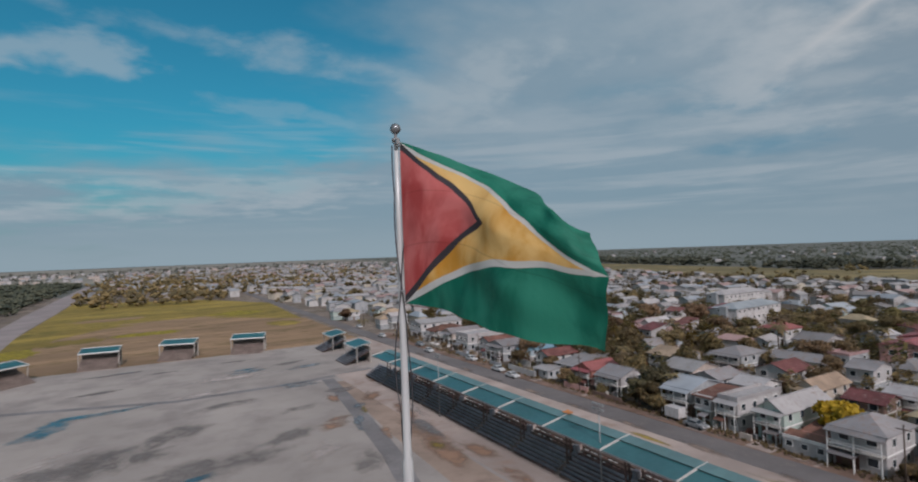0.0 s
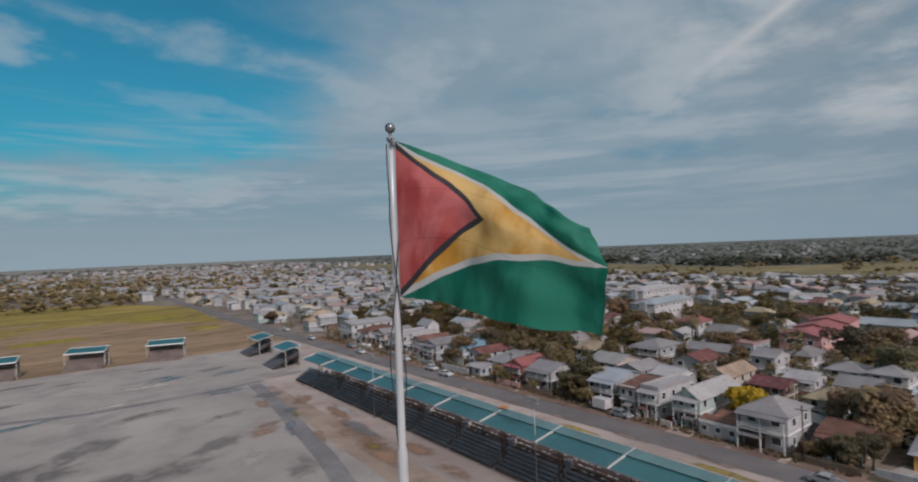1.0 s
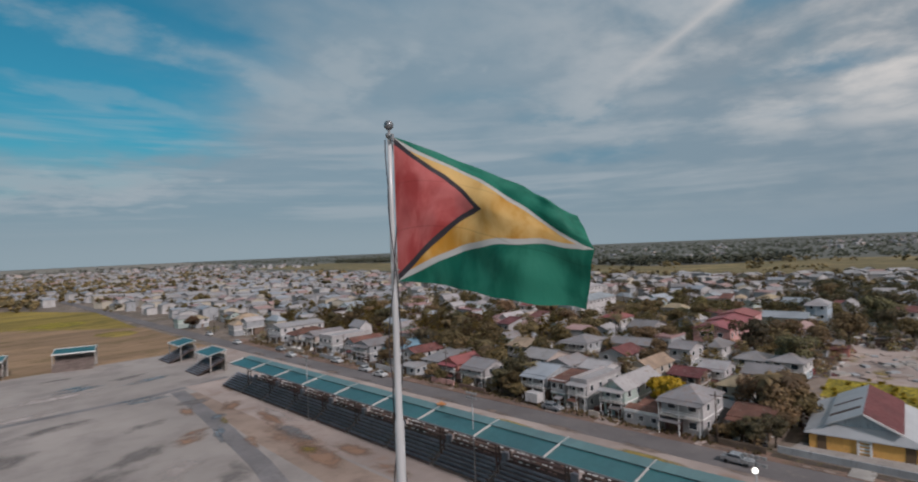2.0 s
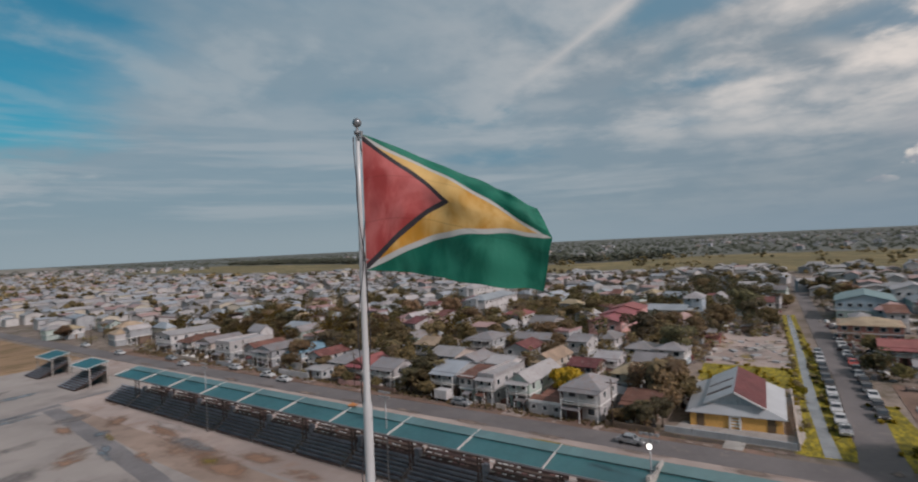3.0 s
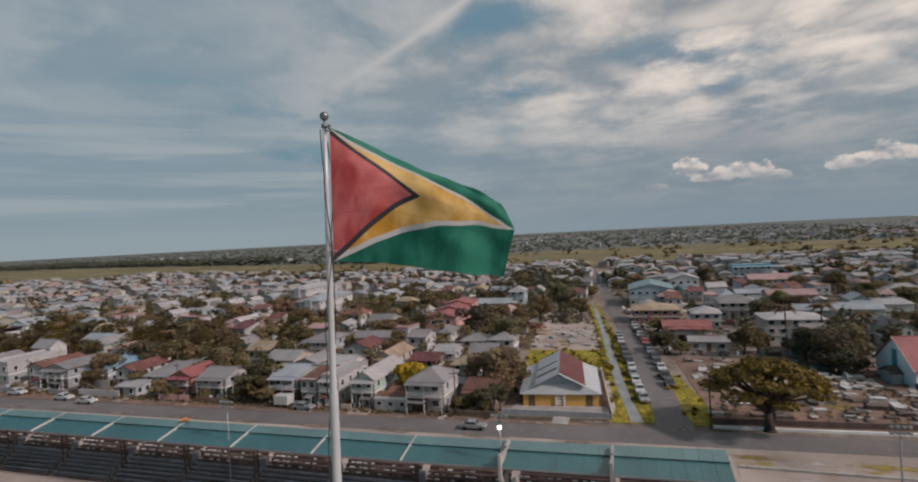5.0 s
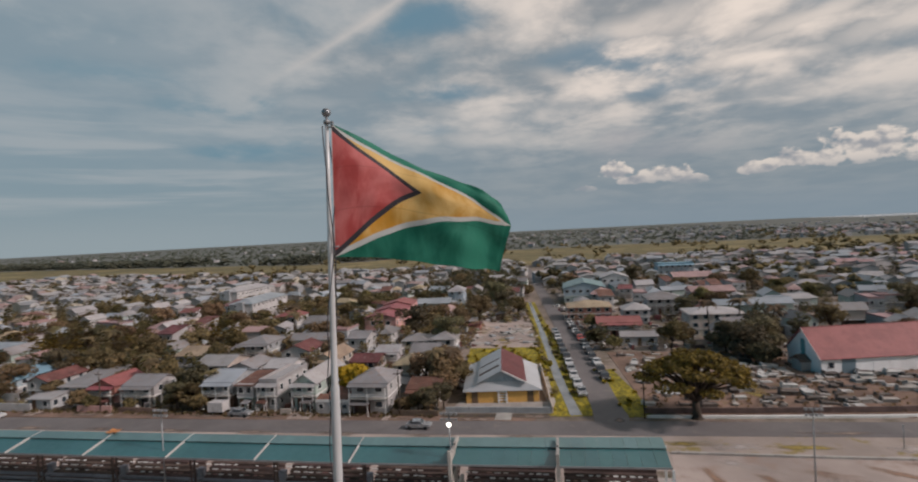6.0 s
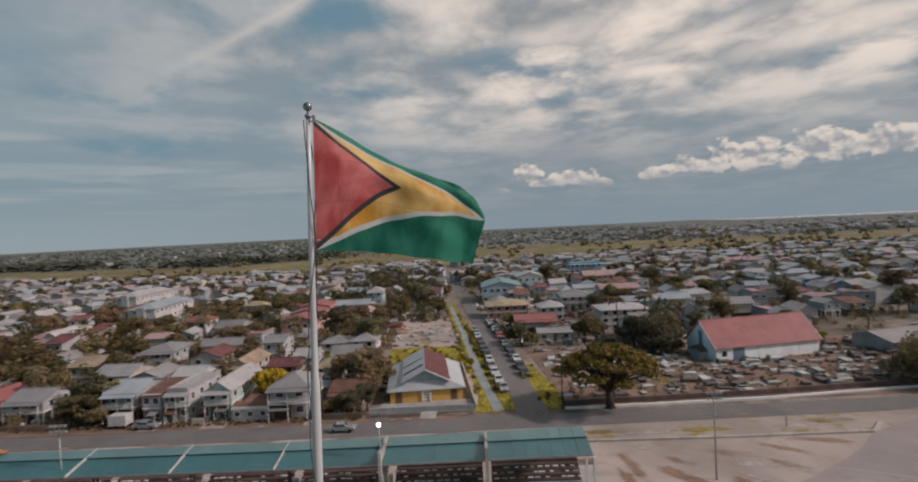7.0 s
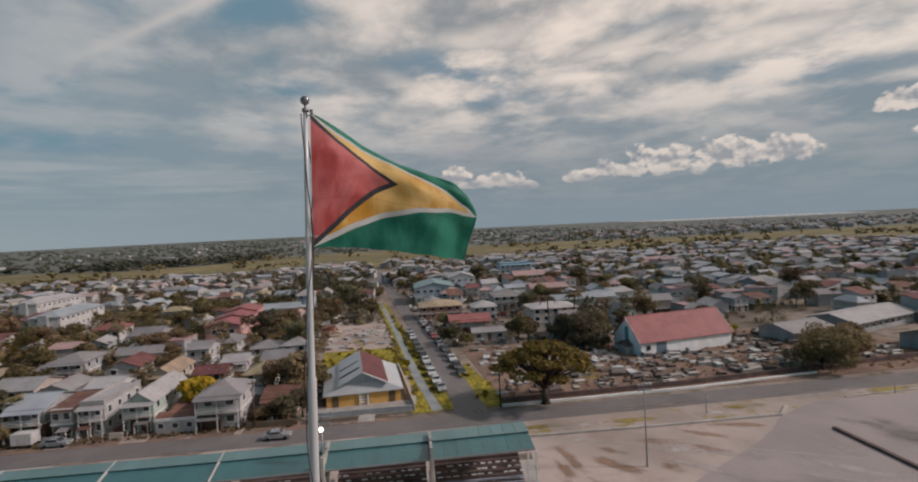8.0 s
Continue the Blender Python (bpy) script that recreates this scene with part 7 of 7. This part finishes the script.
spots = []
for _ in range(600):
    x = rng.uniform(87.5, 170)
    spots.append((x, 3.4 + (x - 86.5) * 0.104 + rng.choice((-1, 1)) * rng.uniform(1.3, 3.4) * (1 - (x - 87) * 0.004)))
tufts("bank_grass", spots[:260], 3, "yellow-green weeds along the canal bank", 11, 0.06, 0.18)
spots = [(rng.uniform(90, 133), rng.uniform(-104, -10)) for _ in range(900)]
tufts("graveyard_weeds", spots, 2, "dry brown weeds between the graves", 14, 0.15, 0.5)
spots = [(rng.uniform(84.6, 88), rng.uniform(27, 205)) for _ in range(820)]
tufts("roadside_weeds", spots, 2, "dry olive weeds along the front walls", 15, 0.12, 0.5)


def shrubs(name, places, leaf, label, seed, hmin, hmax, thick=10):
    """Garden shrubs: many small leaf clumps each."""
    rng = random.Random(seed)
    verts, faces = [], []
    for x, y in places:
        h = rng.uniform(hmin, hmax)
        for _ in range(int(26 + thick * h)):
            a, q = rng.uniform(0, 6.283), h * 0.55 * rng.random() ** 0.5
            cx, cy, cz = x + q * math.cos(a), y + q * math.sin(a), h * rng.uniform(0.05, 1.0) * (1.15 - q / h)
            s = rng.uniform(0.14, 0.34)
            b = len(verts)
            tx, ty, tz = rng.uniform(-1, 1), rng.uniform(-1, 1), rng.uniform(-0.6, 0.6)
            verts += [(cx - s, cy - s * tx, cz - s * tz), (cx + s * ty, cy - s, cz), (cx + s, cy + s * tx, cz + s * tz), (cx - s * ty, cy + s, cz + s * 0.4)]
            faces.append((b, b + 1, b + 2, b + 3))
    me = bpy.data.meshes.new(name)
    me.from_pydata(verts, [], faces)
    me.materials.append(LEAF[leaf])
    return tagged(new(name, me), label, "shrubs", kind="stuff")


def yard_spots(n, x0, x1, y0, y1):
    out = []
    while len(out) < n:
        x, y = rng.uniform(x0, x1), rng.uniform(y0, y1)
        road = -2.0 + (x - 86) * 0.09
        if road - 4 < y < road + 10 or (y < -4 and x < 136) or (85 < x < 113 and 6 < y < 26) or (118 < x < 180 and 9 < y < 31):
            continue
        if any((x - cx) ** 2 + (y - cy) ** 2 < (r + 0.5) ** 2 for cx, cy, r in TAKEN):
            continue
        out.append((x, y))
    return out


def crowns(name, places, leaf, label, seed, hmin, hmax, per=110):
    """Yard trees beyond counting: a thin trunk and several lumps of leaf clumps each."""
    rng = random.Random(seed)
    verts, faces = [], []
    for x, y in places:
        h = rng.uniform(hmin, hmax)
        b = len(verts)
        for zz, r in ((-0.1, 0.16), (h * 0.7, 0.07)):
            verts += [(x - r, y - r, zz), (x + r, y - r, zz), (x + r, y + r, zz), (x - r, y + r, zz)]
        faces += [(b + i, b + (i + 1) % 4, b + 4 + (i + 1) % 4, b + 4 + i) for i in range(4)]
        lumps = []
        for _ in range(rng.choice((3, 4, 5))):
            a, q = rng.uniform(0, 6.283), h * rng.uniform(0.05, 0.30)
            lumps.append((x + q * math.cos(a), y + q * math.sin(a), h * rng.uniform(0.42, 0.84), h * rng.uniform(0.13, 0.23)))
        for i in range(per):
            cx, cy, cz, rr = lumps[i % len(lumps)]
            d = Vector((rng.gauss(0, 1), rng.gauss(0, 1), rng.gauss(0, 0.8))).normalized() * rr * rng.uniform(0.6, 1.2)
            s = h * rng.uniform(0.03, 0.065)
            tx, ty, tz = rng.uniform(-1, 1), rng.uniform(-1, 1), rng.uniform(-0.8, 0.8)
            b = len(verts)
            cx, cy, cz = cx + d.x, cy + d.y, cz + d.z
            verts += [(cx - s, cy - s * tx, cz - s * tz), (cx + s * ty, cy - s, cz + s * 0.3), (cx + s, cy + s * tx, cz + s * tz), (cx - s * ty, cy + s, cz - s * 0.4)]
            faces.append((b, b + 1, b + 2, b + 3))
    me = bpy.data.meshes.new(name)
    me.from_pydata(verts, [], faces)
    me.materials.append(LEAF[leaf])
    return tagged(new(name, me), label, "trees", kind="stuff")


crowns("yard_trees", yard_spots(230, 100, 250, 60, 260), 0, "olive yard trees standing among the houses", 41, 4.5, 9.0)
crowns("brown_yard_trees", yard_spots(220, 100, 250, 40, 260), 2, "brown dry trees standing among the houses", 42, 4.5, 8.5)
crowns("town_grove", yard_spots(420, 220, 440, 40, 420), 0, "olive trees between the far town houses", 43, 4.5, 9.0, 70)
crowns("street_grove", yard_spots(62, 108, 152, 104, 235), 2, "brown and olive grove behind the street's houses", 45, 5.0, 9.5, 150)
crowns("olive_grove", yard_spots(46, 108, 152, 104, 235), 5, "olive trees of the grove behind the street", 46, 5.0, 9.5, 150)
crowns("dark_grove", yard_spots(46, 214, 335, 22, 68), 1, "dark leafy grove beyond the empty lot", 47, 6.0, 11.0, 150)
crowns("dark_lane_trees", yard_spots(160, 137, 430, -200, 60), 1, "dark trees between the town houses", 44, 4.5, 9.0)
shrubs("garden_shrubs", yard_spots(750, 88, 200, 8, 210), 2, "dry brown garden shrubs between the houses", 21, 0.8, 2.6)
shrubs("yard_bushes", yard_spots(520, 88, 230, 8, 260), 0, "olive bushes in the yards", 22, 0.8, 3.2)
shrubs("town_bushes", yard_spots(420, 137, 330, -120, 30), 0, "olive bushes among the town houses", 23, 1.0, 3.0)
shrubs("backyard_trees", yard_spots(330, 96, 215, 40, 240), 0, "olive backyard trees between the houses", 25, 2.0, 4.6, 30)
shrubs("backyard_brown_trees", yard_spots(260, 96, 215, 28, 240), 2, "brown backyard trees between the houses", 26, 2.0, 4.4, 30)
shrubs("lane_trees", yard_spots(200, 137, 340, -150, 60), 1, "dark green trees between the town houses", 27, 2.8, 5.5, 26)
shrubs("far_backyard_trees", yard_spots(320, 150, 330, 60, 340), 2, "brown trees between the far houses", 29, 2.2, 4.6, 26)
shrubs("canal_bushes", [(x, 3.6 + (x - 86.5) * 0.104 + rng.choice((-1.6, 1.9)) + rng.uniform(-0.4, 0.4)) for x in (rng.uniform(98, 205) for _ in range(48))], 0, "small olive bushes along the canal", 28, 0.4, 1.2)
shrubs("verge_bushes", [(x, -7.6 + (x - 86.5) * 0.12 + rng.choice((-2.1, 2.0, 0.6)) + rng.uniform(-0.5, 0.5)) for x in (rng.uniform(90, 118) for _ in range(14))] + [(x, 3.6 + (x - 86.5) * 0.104 + rng.choice((-2.6, 2.8)) + rng.uniform(-0.5, 0.5)) for x in (rng.uniform(96, 175) for _ in range(26))] + [(rng.uniform(122, 142), rng.uniform(9.5, 29)) for _ in range(36)], 3, "low yellow-green bushes on the verges", 30, 0.3, 0.8)
shrubs("yellow_bushes", yard_spots(60, 95, 200, 20, 160), 3, "bright yellow-green bushes in the yards", 24, 0.7, 1.8)

# ---- small lean-to sheds and fences in the yards ----
SHEDS = []
for i, (rf, wl) in enumerate([("zinc", "wood"), ("rust", "wood"), ("white", "grey"), ("rust", "red")]):
    t = thing("yard_shed", pose(-460, -300 + 10 * i, 0), "small timber yard shed with " + SAY[rf], "shed", "sheds in the yards")
    part("wall", walls(0, 3.4, -1.5, 1.5, 0, 2.0, "shed", 0.6), WALL[wl], t)
    part("roof", roof_mesh("shed", 0, 3.4, -1.5, 1.5, 2.05, 0.6, 0.35), ROOF[rf], t)
    SHEDS.append(t)
for x, y in yard_spots(90, 97, 190, 26, 190):
    copy_thing(SHEDS[rng.randrange(4)], pose(x, y, 0, 0, 0, rng.choice((0, 90, 180, 270)) + rng.uniform(-8, 8)) @ Matrix.Diagonal((rng.uniform(0.7, 1.3), rng.uniform(0.7, 1.5), rng.uniform(0.85, 1.1), 1)))
for x, y in yard_spots(70, 90, 160, 28, 180):
    n = rng.uniform(4, 9)
    c = rng.choice(("wood", "wood", "grey", "white"))
    h = rng.uniform(1.1, 1.8)
    strip("yard_fence", [(x, y), (x + n, y + rng.uniform(-0.4, 0.4))] if rng.random() < 0.6 else [(x, y), (x + rng.uniform(-0.4, 0.4), y + n)], 0.12, h, WALL[c], "weathered " + ("timber" if c == "wood" else c) + " fence between the yards", "fence", th=h)


def clutter(name, places, label, seed, big):
    """Loose sheets, barrels, planks and tanks lying about the yards."""
    rng = random.Random(seed)
    mats = [TRIM, ROOF["rust"], CONCRETE, DARKWOOD, ROOF["zinc"], WALL["blue"], ROOF["red"], RUBBER]
    verts, faces, idx = [], [], []
    for x, y in places:
        for _ in range(rng.choice((1, 2, 3))):
            a, l, w, h = rng.uniform(0, 6.283), rng.uniform(0.3, big), rng.uniform(0.25, big * 0.5), rng.choice((0.12, 0.3, 0.7, 1.1)) * rng.uniform(0.7, 1.3)
            cx, cy = x + rng.gauss(0, 1.2), y + rng.gauss(0, 1.2)
            c, s = math.cos(a), math.sin(a)
            b = len(verts)
            for zz in (-0.02, h):
                for lx, ly in ((-l, -w), (l, -w), (l, w), (-l, w)):
                    k = 1.0 if zz < 0 else 0.92
                    verts.append((cx + (c * lx - s * ly) * 0.5 * k, cy + (s * lx + c * ly) * 0.5 * k, zz + rng.uniform(-0.01, 0.05)))
            m = rng.choices(range(8), (5, 3, 4, 4, 4, 1, 1, 2))[0]
            for f in ((4, 5, 6, 7), (0, 1, 5, 4), (1, 2, 6, 5), (2, 3, 7, 6), (3, 0, 4, 7)):
                faces.append([b + i for i in f])
                idx.append(m)
    me = bpy.data.meshes.new(name)
    me.from_pydata(verts, [], faces)
    for m in mats:
        me.materials.append(m)
    me.polygons.foreach_set("material_index", idx)
    return tagged(new(name, me), label, "clutter", kind="stuff")


clutter("yard_clutter", yard_spots(620, 87, 180, 26, 215), "loose sheets, barrels and planks in the yards", 51, 2.2)
clutter("town_clutter", yard_spots(420, 137, 260, -60, 40), "loose sheets and planks between the town houses", 52, 2.6)

# ---- broken slabs on the rubble lot ----
for i in range(46):
    x, y, q = rng.uniform(142, 177), rng.uniform(13, 30), rng.uniform(0.4, 1.6)
    o = link("rubble_slab", boxes((-q, -q * 0.6, -0.05, q, q * 0.6, rng.uniform(0.15, 0.5))), rng.choice((CONCRETE, CONCRETE, SANDPALE, WALL["grey"])))
    o.matrix_world = pose(x, y, 0.0, 0, 0, rng.uniform(0, 180))
    tagged(o, "broken pale concrete slab in the empty lot", "rubble", "rubble in the lot")

# orange cloth left on the stand's roof
bm = bmesh.new()
rows = [[bm.verts.new((53.2 + 0.25 * i, 62.2 + 0.3 * j, 8.62 + 0.08 * math.sin(2.1 * i + 1.3 * j) + 0.03 * i)) for j in range(6)] for i in range(5)]
for i in range(4):
    for j in range(5):
        bm.faces.new([rows[i][j], rows[i + 1][j], rows[i + 1][j + 1], rows[i][j + 1]]).smooth = True
tagged(link("cloth", bm, surface("orange_cloth", (0.52, 0.22, 0.08), 0.9, vary=0.2, large=1.0, small=4)), "crumpled orange cloth lying on the stand's roof", "cloth")

for o in (*PROTO, *CARS, *KINDS, *SHEDS):
    for c in (*o.children_recursive, o):
        bpy.data.objects.remove(c)
